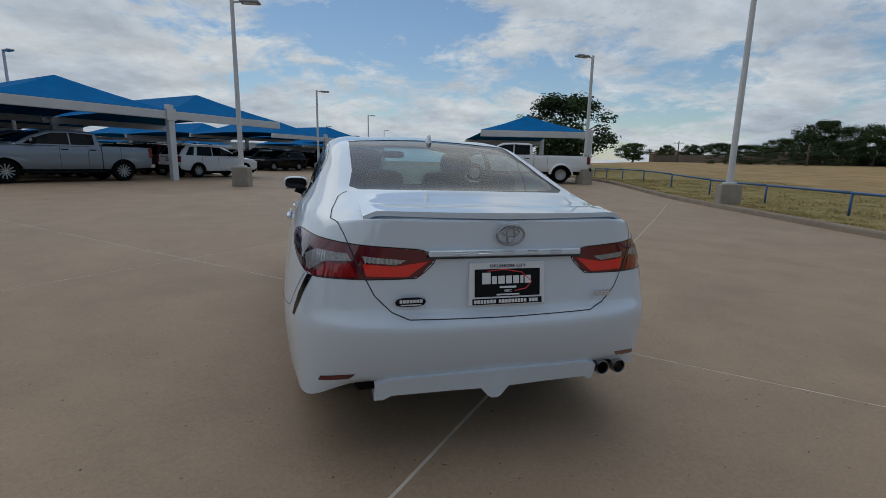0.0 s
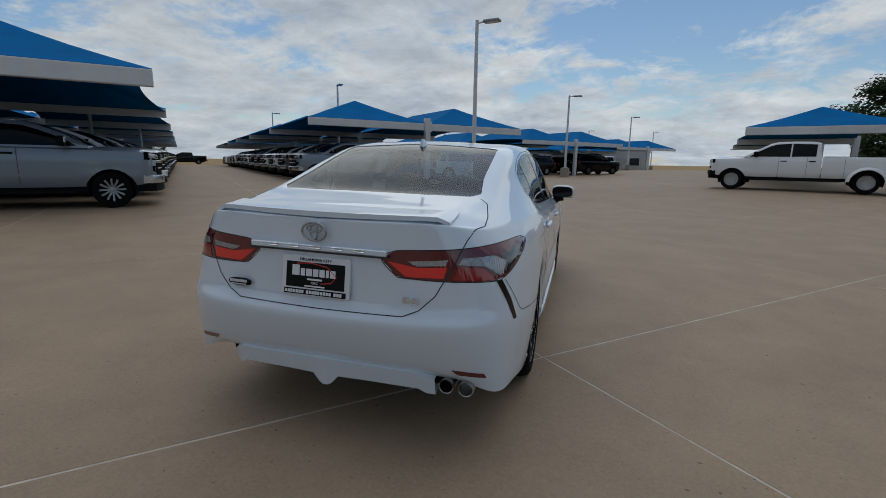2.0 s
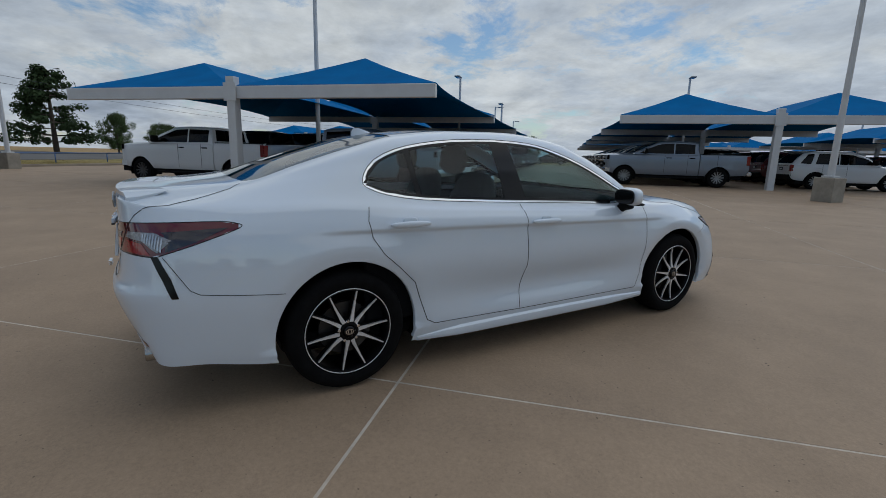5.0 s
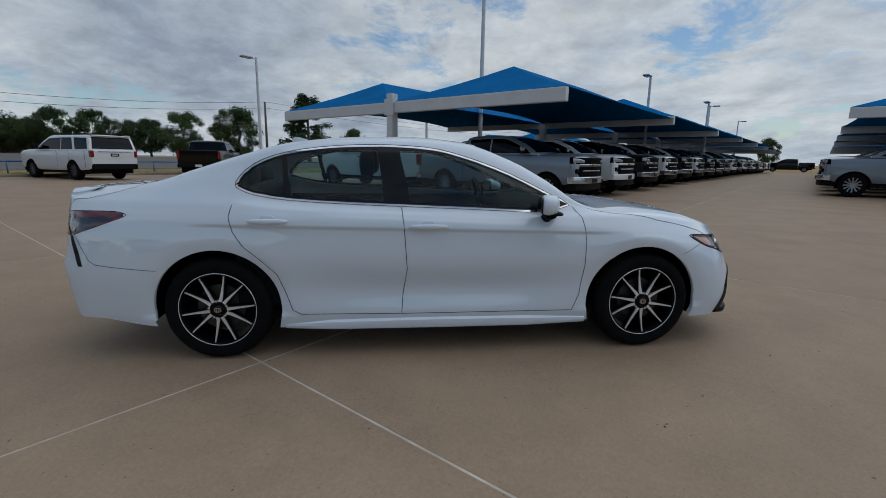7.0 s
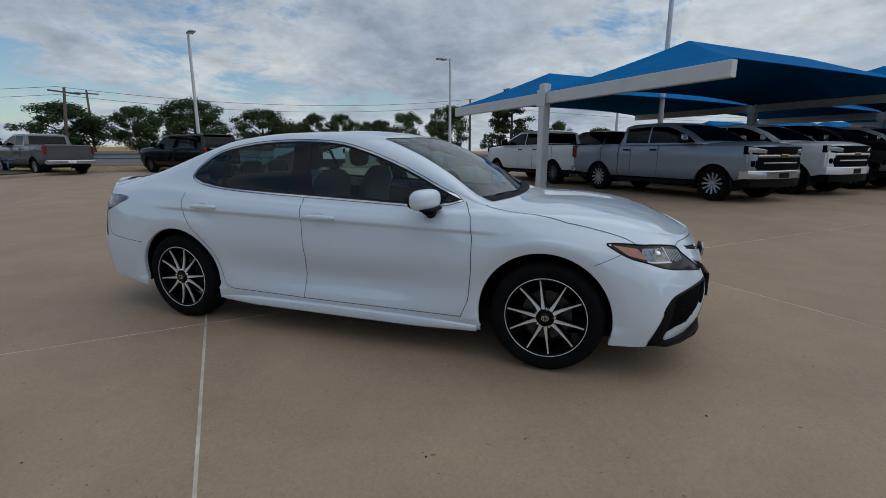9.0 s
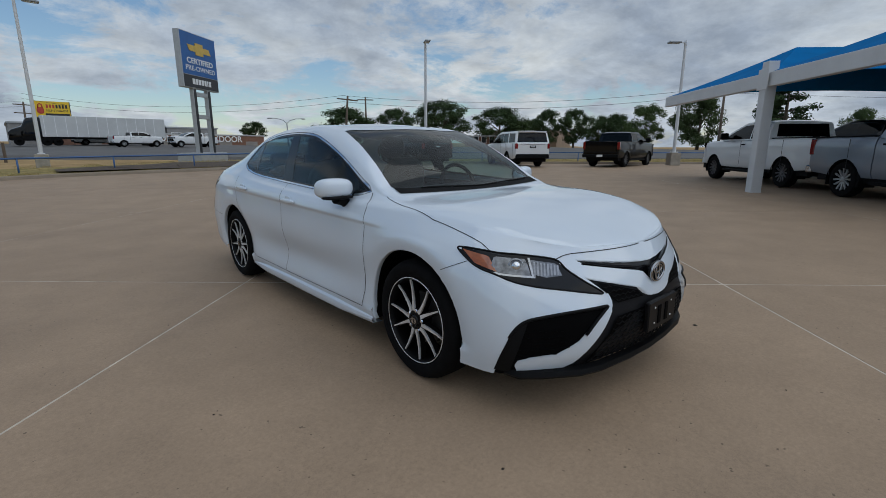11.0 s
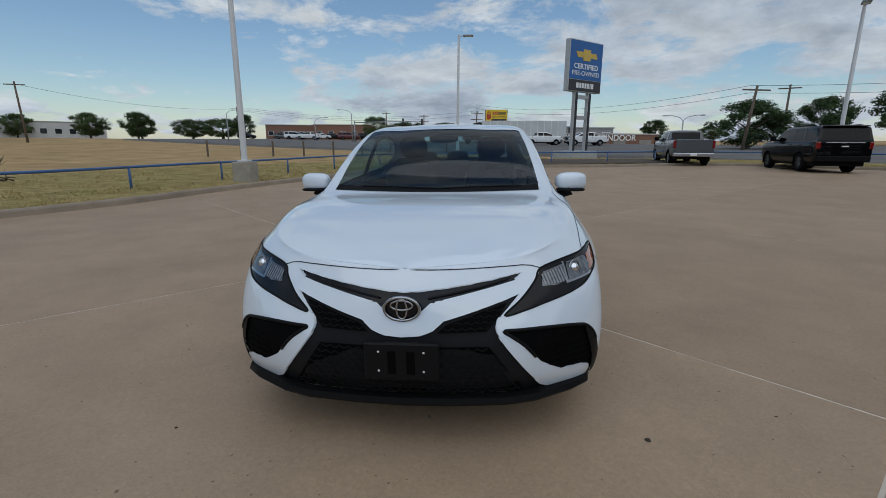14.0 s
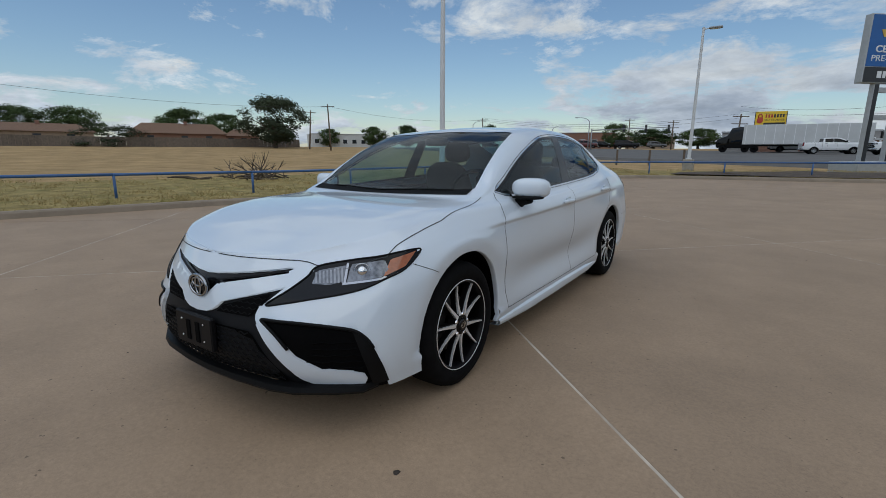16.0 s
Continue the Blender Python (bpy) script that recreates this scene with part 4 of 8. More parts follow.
    mark(bm, lay, "side", [(-1.7, .60), (-2.02, .627), (-2.105, .636), (-2.143, .657), (-2.239, .807), (-2.7, .81), (-2.7, .1), (-1.7, .1)], 18, lambda c: c.y < -1.75 and c.z < .9)

    def half_part(pid, name, material, label="", depth=0.0, sink=0.0, split=True, parent=None, flat=False):
        h = pick(bm, lay, pid)
        if not h.faces:
            h.free()
            return []
        if sink:
            inset_panel(h, sink)
        if depth:
            thicken(h, depth)
        if split:
            m2 = mirrored(h)
            return [settle(part(name, h, material, parent or car, label, smooth=True, angle=180)), settle(part(name, m2, material, parent or car, label, smooth=True, angle=180))]
        both(h)
        return [settle(part(name, h, material, parent or car, label, smooth=True, angle=180))]

    half_part(0, "body", M_PAINT, "white painted body shell", split=False)
    half_part(1, "window_surround", M_CHROME, "thin bright window surround")
    half_part(2, "window_pillar", M_GLOSSBLK, "black window pillars", sink=0.003)
    for pid, nm in ((3, "front_window"), (4, "rear_window"), (5, "quarter_window")):
        half_part(pid, nm, M_GLASS, "tinted side glass", sink=0.005)
    half_part(6, "windscreen", M_WSHIELD, "clear windscreen", sink=0.003, split=False)
    half_part(7, "rear_screen", M_RGLASS, "tinted rear screen", sink=0.003, split=False)
    half_part(10, "fog_pocket", M_HEXBLK, "black corner vent", sink=0.009)
    half_part(11, "lower_grille_frame", M_GREYPL, "dark grey grille frame", sink=0.016, split=False)
    half_part(12, "upper_grille", M_GLOSSBLK, "slim black upper grille", sink=0.02, split=False)
    half_part(13, "boot_lid", M_PAINT, "", split=False)
    rear_doors = half_part(14, "rear_door", M_PAINT, "", depth=0.012)
    front_doors = half_part(15, "front_door", M_PAINT, "", depth=0.012)
    half_part(16, "bonnet", M_PAINT, "", split=False)
    half_part(17, "front_bumper", M_PAINT, "", depth=0.035, split=False)
    half_part(18, "rear_bumper", M_PAINT, "", split=False)

    # tail lamps: dark red lens with a bright red claw and a clear reversing strip
    for h in half_part(8, "tail_lamp", M_DKRED, "dark red wrap-round tail lamp"):
        s = 1 if max(v.co.x for v in h.data.vertices) > 0 else -1
        out_ = Vector((R2, -R2, 0))
        for nm, poly, mm in (("red_lens", [(-1.487, .884), (-1.39, .864), (-1.285, .872), (-1.298, .825), (-1.427, .822)], M_REDLENS),
                             ("clear_lens", [(-1.42, .888), (-1.28, .902), (-1.288, .88), (-1.39, .869)], M_CLEARL),
                             ("red_lens", [(-1.24, .872), (-1.13, .862), (-1.075, .812), (-1.268, .820)], M_DEEPRED),
                             ("clear_lens", [(-1.235, .908), (-1.07, .912), (-.99, .880), (-1.045, .824), (-1.128, .872), (-1.242, .882)], M_CLEARL),
                             ("smoked_lens", [(-1.045, .914), (-.80, .932), (-.90, .872), (-1.02, .825), (-.985, .880)], M_SMOKE)):
            put_on(tree, "rear_corner", poly, nm, mm, h, s, out_)
        # upright flutes behind the clear parts
        for k in range(9):
            u = -1.405 + .0135 * k
            put_on(tree, "rear_corner", [(u, .889 + (u + 1.42) * .1), (u + .005, .889 + (u + 1.42) * .1), (u + .005, .876), (u, .874)], "flute", M_FLUTE, h, s, out_, lift=.004)
        for k in range(8):
            u = -1.128 + .0135 * k
            top, low = .906 - max(0, k - 4) * .005, .872 - k * .0062
            put_on(tree, "rear_corner", [(u, top), (u + .007, top), (u + .007, low), (u, low + .003)], "flute", M_FLUTE, h, s, out_, lift=.004)
    for h in half_part(9, "headlamp", M_LAMPBLK, "dark swept-back headlamp"):
        s = 1 if max(v.co.x for v in h.data.vertices) > 0 else -1
        out_ = Vector((R2, R2, 0))
        for nm, poly, mm in (("indicator_lens", [(-.775, .764), (-.655, .785), (-.71, .732), (-.81, .702)], M_AMBER),
                             ("reflector", [(-.945, .752), (-.80, .764), (-.785, .730), (-.815, .700), (-.965, .684)], M_LAMPGLS),
                             ("running_lamp", [(-1.085, .729), (-.965, .748), (-.968, .692), (-1.035, .674), (-1.11, .678)], M_LAMPGLS),
                             ("lamp_trim", [(-.985, .682), (-.82, .698), (-.80, .706), (-.795, .700), (-.82, .690), (-.985, .674)], M_DKCHROME),
                             ("lamp_trim", [(-.962, .756), (-.952, .757), (-.970, .680), (-.980, .680)], M_DKCHROME)):
            put_on(tree, "front_corner", poly, nm, mm, h, s, out_)
        for k in range(8):
            u = -1.095 + .0155 * k
            put_on(tree, "front_corner", [(u, .722 + k * .0025), (u + .008, .723 + k * .0025), (u + .008, .682), (u, .682)], "flute", M_HFLUTE, h, s, out_, lift=.004)
        for px, py, pz in ((.715, 1.985, .722),):
            lens = bmesh.new()
            puff(lens, (s * px, py, pz), (.026, .026, .026), 2.0, 14, 10)
            part("projector", lens, M_CHROME, h, smooth=True)
            lens = bmesh.new()
            ax = Vector((.62 * s, .75, .2)).normalized()
            e1 = ax.orthogonal().normalized()
            e2 = ax.cross(e1)
            ctr = Vector((s * px, py, pz)) + ax * .010
            tube(lens, [ctr + (e1 * math.cos(2 * math.pi * k / 20) + e2 * math.sin(2 * math.pi * k / 20)) * .033 for k in range(21)], .0035, 6, cap=False)
            part("projector_ring", lens, M_DKCHROME, h, smooth=True)

    # shut lines
    seams = [("side", [(p[0], p[1]) for p in REAR_DOOR[1:-1]] + [(-.245, .98)], 1), ("side", FRONT_DOOR[4:11], 1), ("side", [(1.80, .735), (1.72, .70), (1.662, .674)], 1),
             ("side", [(-2.239, .807), (-2.191, .733), (-2.143, .657), (-2.105, .636), (-2.02, .627), (-1.74, .602)], 1)]
    for mirror_side in (False, True):
        r = ribbon(tree, DLO + DLO[:1], "side", width=0.0035)
        if mirror_side:
            r2 = mirrored(r)
            r.free()
            r = r2
        part("window_rubber", r, M_SEAM, car)
    # rubbers and bezels round the lamps and corner vents
    for name_, outline, view_, out_, rad, mm, low in (("lamp_rubber", HEAD_LAMP, "front_corner", Vector((R2, R2, 0)), .0045, M_LIP, .5), ("vent_bezel", FOG_POCKET, "front_corner", Vector((R2, R2, 0)), .0075, M_LIP, .40),
                                                      ("lamp_rubber", TAIL_LAMP, "rear_corner", Vector((R2, -R2, 0)), .0022, M_GLOSSBLK, .5)):
        va, vb = VIEWS[view_]
        run, runs = [], []
        line_ = round_poly(outline, 5)
        for u, z in line_ + line_[:2]:
            loc = tree.ray_cast(va * u + vb * z + out_ * 4, -out_)[0] if z > low else None
            if loc is None or (run and (loc - run[-1]).length > .12):
                if len(run) > 2:
                    runs.append(run)
                run = []
            if loc is not None:
                run.append(loc)
        if len(run) > 2:
            runs.append(run)
        for s_ in (1, -1):
            for run in runs:
                b2 = bmesh.new()
                tube(b2, [(s_ * p.x, p.y, p.z) for p in run], rad, 6)
                bmesh.ops.recalc_face_normals(b2, faces=b2.faces)
                part(name_, b2, mm, car, smooth=True)
    for view, pts, sg in seams:
        r = ribbon(tree, pts, view, width=0.0042 if len(pts) > 6 else 0.003)
        m2 = mirrored(r)
        part("shut_line", r, M_SEAM, car)
        part("shut_line", m2, M_SEAM, car)
    for pts, view, sg in ((TRUNK[1:9], "end", -1), ([(0, .651), (.403, .655)], "end", -1), ([(.66, -2.3), (.69, -2.2), (.68, -2.09), (.645, -1.93), (.60, -1.88)], "plan", 1),
                          (hood[3:9], "plan", 1), (hood[8:11], "plan", 1), (nose_edge, "end", 1)):
        r = ribbon(tree, pts, view, sign=sg, width=0.0045)
        if pts[0][0] == 0:
            both(r)
            part("shut_line", r, M_SEAM, car)
        else:
            m2 = mirrored(r)
            part("shut_line", r, M_SEAM, car)
            part("shut_line", m2, M_SEAM, car)

    # wheel housings
    for yy in (-1.405, 1.395):
        for s in (1, -1):
            lip, liner = [], []
            for k in range(41):
                a = math.pi * (k / 40 * 1.3 - 0.15)
                cy, cz = math.cos(a), math.sin(a)
                x = tree.ray_cast(Vector((2, yy + .393 * cy, .335 + .393 * cz)), Vector((-1, 0, 0)))[0]
                if x is None or x.x < .7:
                    continue
                lip.append([(x.x - dx, r) for dx, r in ((.0, .3935), (.003, .389), (.010, .3875), (.030, .390))] + [(cy, cz)])
                liner.append([(x.x - .028, .390), (x.x - .06, .402), (.58, .402), (cy, cz)])
            for rows_, name_, mm in ((lip, "arch_lip", M_PAINT), (liner, "wheel_housing", M_HEXBLK)):
                b2 = bmesh.new()
                net = [[b2.verts.new((s * x, yy + r * q[-1][0], .335 + r * q[-1][1])) for x, r in q[:-1]] for q in rows_]
                for r0, r1 in zip(net, net[1:]):
                    for j in range(len(r0) - 1):
                        b2.faces.new((r0[j], r0[j + 1], r1[j + 1], r1[j]))
                if name_ == "wheel_housing":
                    c0 = b2.verts.new((s * .58, yy, .335))
                    for r0, r1 in zip(net, net[1:]):
                        b2.faces.new((r0[-1], c0, r1[-1]))
                bmesh.ops.recalc_face_normals(b2, faces=b2.faces)
                part(name_, b2, mm, car, "" if mm is M_PAINT else "black wheel housing liner", smooth=True, angle=50)
            wheel_parts(car, s * .868, yy - (.0075 if yy < 0 else -.0175), s, turn=-29 if yy < 0 else -46)
    # floor pan
    b2 = bmesh.new()
    box(b2, -.78, .78, -1.75, 1.95, .22, .32, .03)
    part("floor_pan", b2, M_BLACKPL, car)

    # sills with a ledge
    for s in (1, -1):
        b2 = bmesh.new()
        rows = []
        for yy, x1, z0, z1 in ((-1.0, .872, .20, .235), (-.7, .892, .192, .25), (0, .895, .19, .255), (.6, .893, .19, .25), (1.0, .88, .20, .24)):
            rows.append([b2.verts.new((s * x, yy, z)) for x, z in ((.80, z0 - .005), (x1 - .01, z0), (x1, z0 + .02), (x1 - .004, z1 - .008), (x1 - .03, z1 + .015))])
        for r0, r1 in zip(rows, rows[1:]):
            for j in range(4):
                b2.faces.new((r0[j], r0[j + 1], r1[j + 1], r1[j]))
        bmesh.ops.recalc_face_normals(b2, faces=b2.faces)
        part("side_skirt", b2, M_PAINT, car, smooth=True, angle=35)

    # handles, mirrors
    for s, doors in ((1, 0), (-1, 1)):
        for yy, zz, dr in ((-1.065, .905, rear_doors), (-.075, .868, front_doors)):
            b2 = bmesh.new()
            puff(b2, (s * .904, yy, zz), (.016, .125, .017), 2.6, 16, 8)
            h = part("handle", b2, M_PAINT, dr[doors], "white pull handle", smooth=True)
            b2 = bmesh.new()
            puff(b2, (s * .893, yy + .0, zz + .018), (.006, .045, .022), 2.2, 16, 6)
            part("handle_recess", b2, M_PAINT, dr[doors], smooth=True)
        mir = new("door_mirror")
        mir.parent = front_doors[doors]
        tagged(mir, "white door mirror on a black foot")
        b2 = bmesh.new()
        puff(b2, (s * .915, .71, 1.008), (.112, .062, .066), 2.9, 22, 12)
        for v in b2.verts:
            k = (abs(v.co.x) - .80) / .23
            v.co.y -= 0.045 * k * k
            v.co.z += 0.012 * (1 - k) * (1 if v.co.z < 1.003 else -0.2)
        part("mirror_shell", b2, M_PAINT, mir, smooth=True)
        b2 = bmesh.new()
        puff(b2, (s * .912, .657, 1.008), (.10, .012, .053), 3.2, 20, 8)
        for v in b2.verts:
            k = (abs(v.co.x) - .80) / .23
            v.co.y -= 0.045 * k * k
        # gloss black colour stands in for the dark reflection in the mirror
        part("mirror_glass", b2, M_GLOSSBLK, mir, "mirror glass coloured black for its dark reflection", smooth=True)
        b2 = bmesh.new()
        tube(b2, [(s * .83, .70, .905), (s * .86, .705, .93), (s * .905, .71, .96)], [.035, .034, .05], 10)
        part("mirror_foot", b2, M_BLACKPL, mir, smooth=True, angle=40)
        b2 = bmesh.new()
        puff(b2, (s * .91, .722, .955), (.102, .055, .012), 3, 16, 6)
        part("mirror_base", b2, M_BLACKPL, mir, smooth=True)
        # slit behind the tail lamp
    for s in (1, -1):
        put_on(tree, "rear_corner", [(-1.073, .806), (-1.038, .806), (-.982, .713), (-.947, .623), (-.974, .623), (-1.015, .707)], "bumper_slit", M_GLOSSBLK, car, s, Vector((R2, -R2, 0)))
        put_on(tree, "front_corner", [(-.95, .497), (-.90, .474), (-.868, .43), (-.825, .33), (-.80, .245), (-.872, .245), (-.895, .33), (-.925, .42)], "vent_blade", M_LIP, car, s, Vector((R2, R2, 0)), lift=.003)
        put_on(tree, "end", [(.605, .414), (.745, .400), (.752, .378), (.63, .385)], "rear_reflector", M_DKRED, car, s, Vector((0, -1, 0)))

    # boot spoiler
    b2 = bmesh.new()
    rows = []
    for k in range(25):
        x = -0.575 + 1.15 * k / 24
        q = abs(x) / .575
        yb = -2.425 + 0.075 * q * q
        zt = 1.075 - 0.022 * smooth01(q, .90, 1.0)
        th = 0.018 + 0.006 * (1 - q)
        rows.append([b2.verts.new((x, yy, zz)) for yy, zz in ((yb + .16, 1.088 - .004 * q), (yb + .05, zt + .006), (yb - .012, zt), (yb - .012, zt - th), (yb + .03, zt - th - .012), (yb + .03, 1.03))])
    for r0, r1 in zip(rows, rows[1:]):
        for j in range(5):
            b2.faces.new((r0[j], r0[j + 1], r1[j + 1], r1[j]))
    b2.faces.new(rows[0]), b2.faces.new(list(reversed(rows[-1])))
    bmesh.ops.recalc_face_normals(b2, faces=b2.faces)
    part("spoiler", b2, M_PAINT, car, "white lip spoiler", smooth=True, angle=40)
    # bar between the lamps, and a dark strip under it coloured as its shadow
    b2 = bmesh.new()
    box(b2, -.33, .33, -2.452, -2.436, .903, .929, .004)
    part("boot_strip", b2, M_PAINT, car)
    b2 = bmesh.new()
    box(b2, -.335, .335, -2.4535, -2.438, .896, .903, .002)
    part("strip_shadow_gap", b2, M_SEAM, car)
    for k, cx in enumerate((-.21, -.105, 0, .105, .21)):
        b2 = bmesh.new()
        box(b2, cx - .026, cx + .026, -2.459, -2.45, .914, .918, .0015)
        box(b2, cx - .026, cx + .026, -2.459, -2.45, .924, .928, .0015)
        part("model_badge", b2, M_CHROME, car, "small chrome badge bars")
    b2 = bmesh.new()
    for cx in (.425, .465):
        for zz in (.722, .731, .740):
            box(b2, cx - .016, cx + .016, -2.468, -2.456, zz, zz + .005)
    part("trim_badge", b2, M_CHROME, car, "small chrome badge bars")
    b2 = bmesh.new()
    puff(b2, (-.40, -2.452, .728), (.062, .010, .019), 2.6, 24, 6)
    db = part("dealer_badge", b2, M_PLATEBLK, car, "small black oval badge", smooth=True)
    for x0, x1, z0, z1 in [(-.445 + .0132 * k, -.4345 + .0132 * k, .728, .740) for k in range(7)] + [(-.44, -.36, .7175, .7215)]:
        b2 = bmesh.new()
        box(b2, x0, x1, -2.464, -2.461, z0, z1)
        part("badge_bar", b2, M_PLATEWHT, db)
    # round emblems
    for cy, cz, sc, f in ((-2.458, .99, 1.0, -1), (2.318, .628, 1.22, 1)):
        em = new("emblem")
        em.parent = car
        tagged(em, "chrome oval emblem")
        if f > 0:
            b2 = bmesh.new()
            puff(b2, (0, cy - .012, cz), (.062 * sc, .012, .043 * sc), 2.0, 28, 8)
            part("emblem_back", b2, M_GLOSSBLK, em, smooth=True)
        b2 = bmesh.new()
        for dz, ra, rb, rc in ((0, .058, .039, .0055), (.012, .036, .016, .0042), (0, .017, .034, .0042)):
            b2 = bmesh.new()
            oval_ring(b2, (0, cy, cz + dz * sc), ra * sc, rb * sc, rc * sc, f)
            part("emblem_ring", b2, M_DKCHROME, em, smooth=True)
    # plate at the back
    pl = new("dealer_plate")
    pl.parent = car
    tagged(pl, "black dealer plate in a white frame")
    tilt = Matrix.Translation((0, -2.452, .79)) @ Matrix.Rotation(radians(-8), 4, "X")
    b2 = bmesh.new()
    box(b2, -.166, .166, -.008, .008, -.088, .088, .003, tilt)
    part("plate_frame", b2, M_PLATEWHT, pl)
    b2 = bmesh.new()
    box(b2, -.143, .143, -.0105, -.008, -.052, .06, .001, tilt)
    part("plate_face", b2, M_PLATEBLK, pl)
    def bar(x0, x1, y0, y1, z0, z1, name, material):
        b4 = bmesh.new()
        box(b4, x0, x1, y0, y1, z0, z1, 0, tilt)
        part(name, b4, material, pl)
    x = -.112
    for w_, h_ in ((.036, .046), (.020, .032), (.028, .032), (.025, .032), (.025, .032), (.013, .032), (.026, .032)):
        bar(x, x + w_, -.0125, -.0102, .0, h_, "plate_bar", M_PLATEWHT)
        x += w_ + .0065
    for x0, z0, z1 in ((.036, -.018, -.010), (.05, -.047, -.041)):
        bar(-x0, x0, -.0125, -.0102, z0, z1, "plate_bar", M_PLATEWHT)
    b2 = bmesh.new()
    tube(b2, [tilt @ Vector(p) for p in ((-.09, -.0115, .052), (-.02, -.0115, .058), (.06, -.0115, .045), (.105, -.0115, .005), (.08, -.0115, -.022), (.03, -.0115, -.03))], .0022, 5)
    part("red_swoosh", b2, M_REDLENS, pl)
    bar(-.152, .152, -.0098, -.0078, -.083, -.059, "frame_band", M_PLATEBLK)
    x = -.146
    for count in (7, 9, 3):
        for k in range(count):
            bar(x, x + .0105, -.0115, -.0095, -.078, -.064, "frame_bar", M_PLATEWHT)
            x += .0138
        x += .010
    letters("OKLAHOMA CITY", .017, tilt @ Matrix.Translation((0, -.0095, .072)) @ Matrix.Rotation(radians(90), 4, "X") @ Matrix.Diagonal((1.15, 1, .12, 1)), M_PLATEBLK, pl)
    letters("OKC", .015, tilt @ Matrix.Translation((0, -.0115, -.030)) @ Matrix.Rotation(radians(90), 4, "X") @ Matrix.Diagonal((1, 1, .12, 1)), M_PLATEWHT, pl)

    # lower tail: white diffuser with fins over a black under-panel
    b2 = bmesh.new()
    box(b2, -.60, .60, -2.30, -1.95, .29, .39, .02)
    part("under_panel", b2, M_BLACKPL, car)
    b2 = bmesh.new()
    rows = []
    half_rows = ((.525, .345, .265, -2.350), (.49, .368, .275, -2.372), (.455, .382, .300, -2.388), (.2, .39, .304, -2.402), (.065, .392, .302, -2.406), (.03, .394, .264, -2.41), (.012, .395, .255, -2.412))
    for x, zt, zb, yy in [(-a, b, c, d) for a, b, c, d in half_rows] + list(reversed(half_rows)):
        rows.append([b2.verts.new(p) for p in ((x, yy + .02, zt + .012), (x, yy - .012, zt), (x, yy + .012, zb), (x, yy + .10, zb + .02))])
    for r0, r1 in zip(rows, rows[1:]):
        for j in range(3):
            b2.faces.new((r0[j], r0[j + 1], r1[j + 1], r1[j]))
    bmesh.ops.recalc_face_normals(b2, faces=b2.faces)
    part("diffuser", b2, M_PAINT, car, "white finned lower diffuser", smooth=True, angle=25)
    for cx in (.575, .665):
        b2 = bmesh.new()
        lathe(b2, [(-2.15, .033), (-2.345, .036), (-2.352, .033), (-2.35, .030), (-2.26, .028), (-2.26, 0.0)], 20, "Y", (cx, 0, .318))
        part("exhaust_tip", b2, M_EXH, car, "polished exhaust tip", smooth=True, angle=40)

    # front: lip, lower mesh, plate holder
    b2 = bmesh.new()
    rows = []
    for x, yy, z in ((-.76, 1.90, .25), (-.80, 2.0, .226), (-.78, 2.075, .222), (-.70, 2.148, .222), (-.54, 2.238, .214), (-.42, 2.275, .212), (-.2, 2.302, .212), (0, 2.312, .212)):
        rows.append((x, yy, z))
    rows += [(-x, y, z) for x, y, z in reversed(rows[:-1])]
    rr = [[b2.verts.new(p) for p in ((x * .93, y - .05, z - .012), (x, y, z - .008), (x * 1.008, y + .010, z + .006), (x, y + .004, z + .028), (x * .97, y - .03, z + .034))] for x, y, z in rows]
    for r0, r1 in zip(rr, rr[1:]):
        for j in range(4):
            b2.faces.new((r0[j], r0[j + 1], r1[j + 1], r1[j]))
    bmesh.ops.recalc_face_normals(b2, faces=b2.faces)
    part("front_lip", b2, M_LIP, car, "black front lip", smooth=True, angle=40)

    def honeycomb(poly, name, z_step, x_step, y_of, label):
        """Wavy bars of an open mesh inside an outline (x, z), with a dark backing."""
        zs_ = [p[1] for p in poly]
        k = 0
        z = min(zs_) + z_step * 0.6
        while z < max(zs_):
            run = []
            x = -0.56
            segs = []
            while x <= 0.561:
                w_ = z_step * 0.22 * (1 if (round(x / x_step) + k) % 2 else -1)
                if inside(poly, (abs(x), z)):
                    run.append((x, y_of(abs(x), z), z + w_))
                elif len(run) > 1:
                    segs.append(run)
                    run = []
                else:
                    run = []
                x += x_step
            if len(run) > 1:
                segs.append(run)
            for s_ in segs:
                b3 = bmesh.new()
                tube(b3, s_, z_step * 0.14, 5)
                part(name, b3, M_BLACKPL, gr)
            z += z_step
            k += 1
    gr = new("grille_mesh")
    gr.parent = car
    tagged(gr, "black honeycomb grille")

    def back_panel(poly, dy, name):
        b3 = bmesh.new()
        for s_ in (1, -1):
            vs = []
            for x, z in poly:
                loc = tree.ray_cast(Vector((x, 4, z)), Vector((0, -1, 0)))[0]
                vs.append(b3.verts.new((s_ * x, (loc.y if loc else 2.2) + dy, z)))
            b3.faces.new(vs if s_ < 0 else list(reversed(vs)))
            if poly[0][0] > 0:
                part(name, b3, M_HEXBLK, gr)
                b3 = bmesh.new()
        if poly[0][0] == 0:
            bmesh.ops.remove_doubles(b3, verts=b3.verts, dist=0.0005)
            part(name, b3, M_HEXBLK, gr)

    def skin_y(x, z):
        loc = tree.ray_cast(Vector((x, 4, z)), Vector((0, -1, 0)))[0]
        return (loc.y if loc else 2.2) - 0.006
    low = [(0, .472), (.345, .472), (.395, .40), (.49, .262), (.47, .25), (0, .25)]
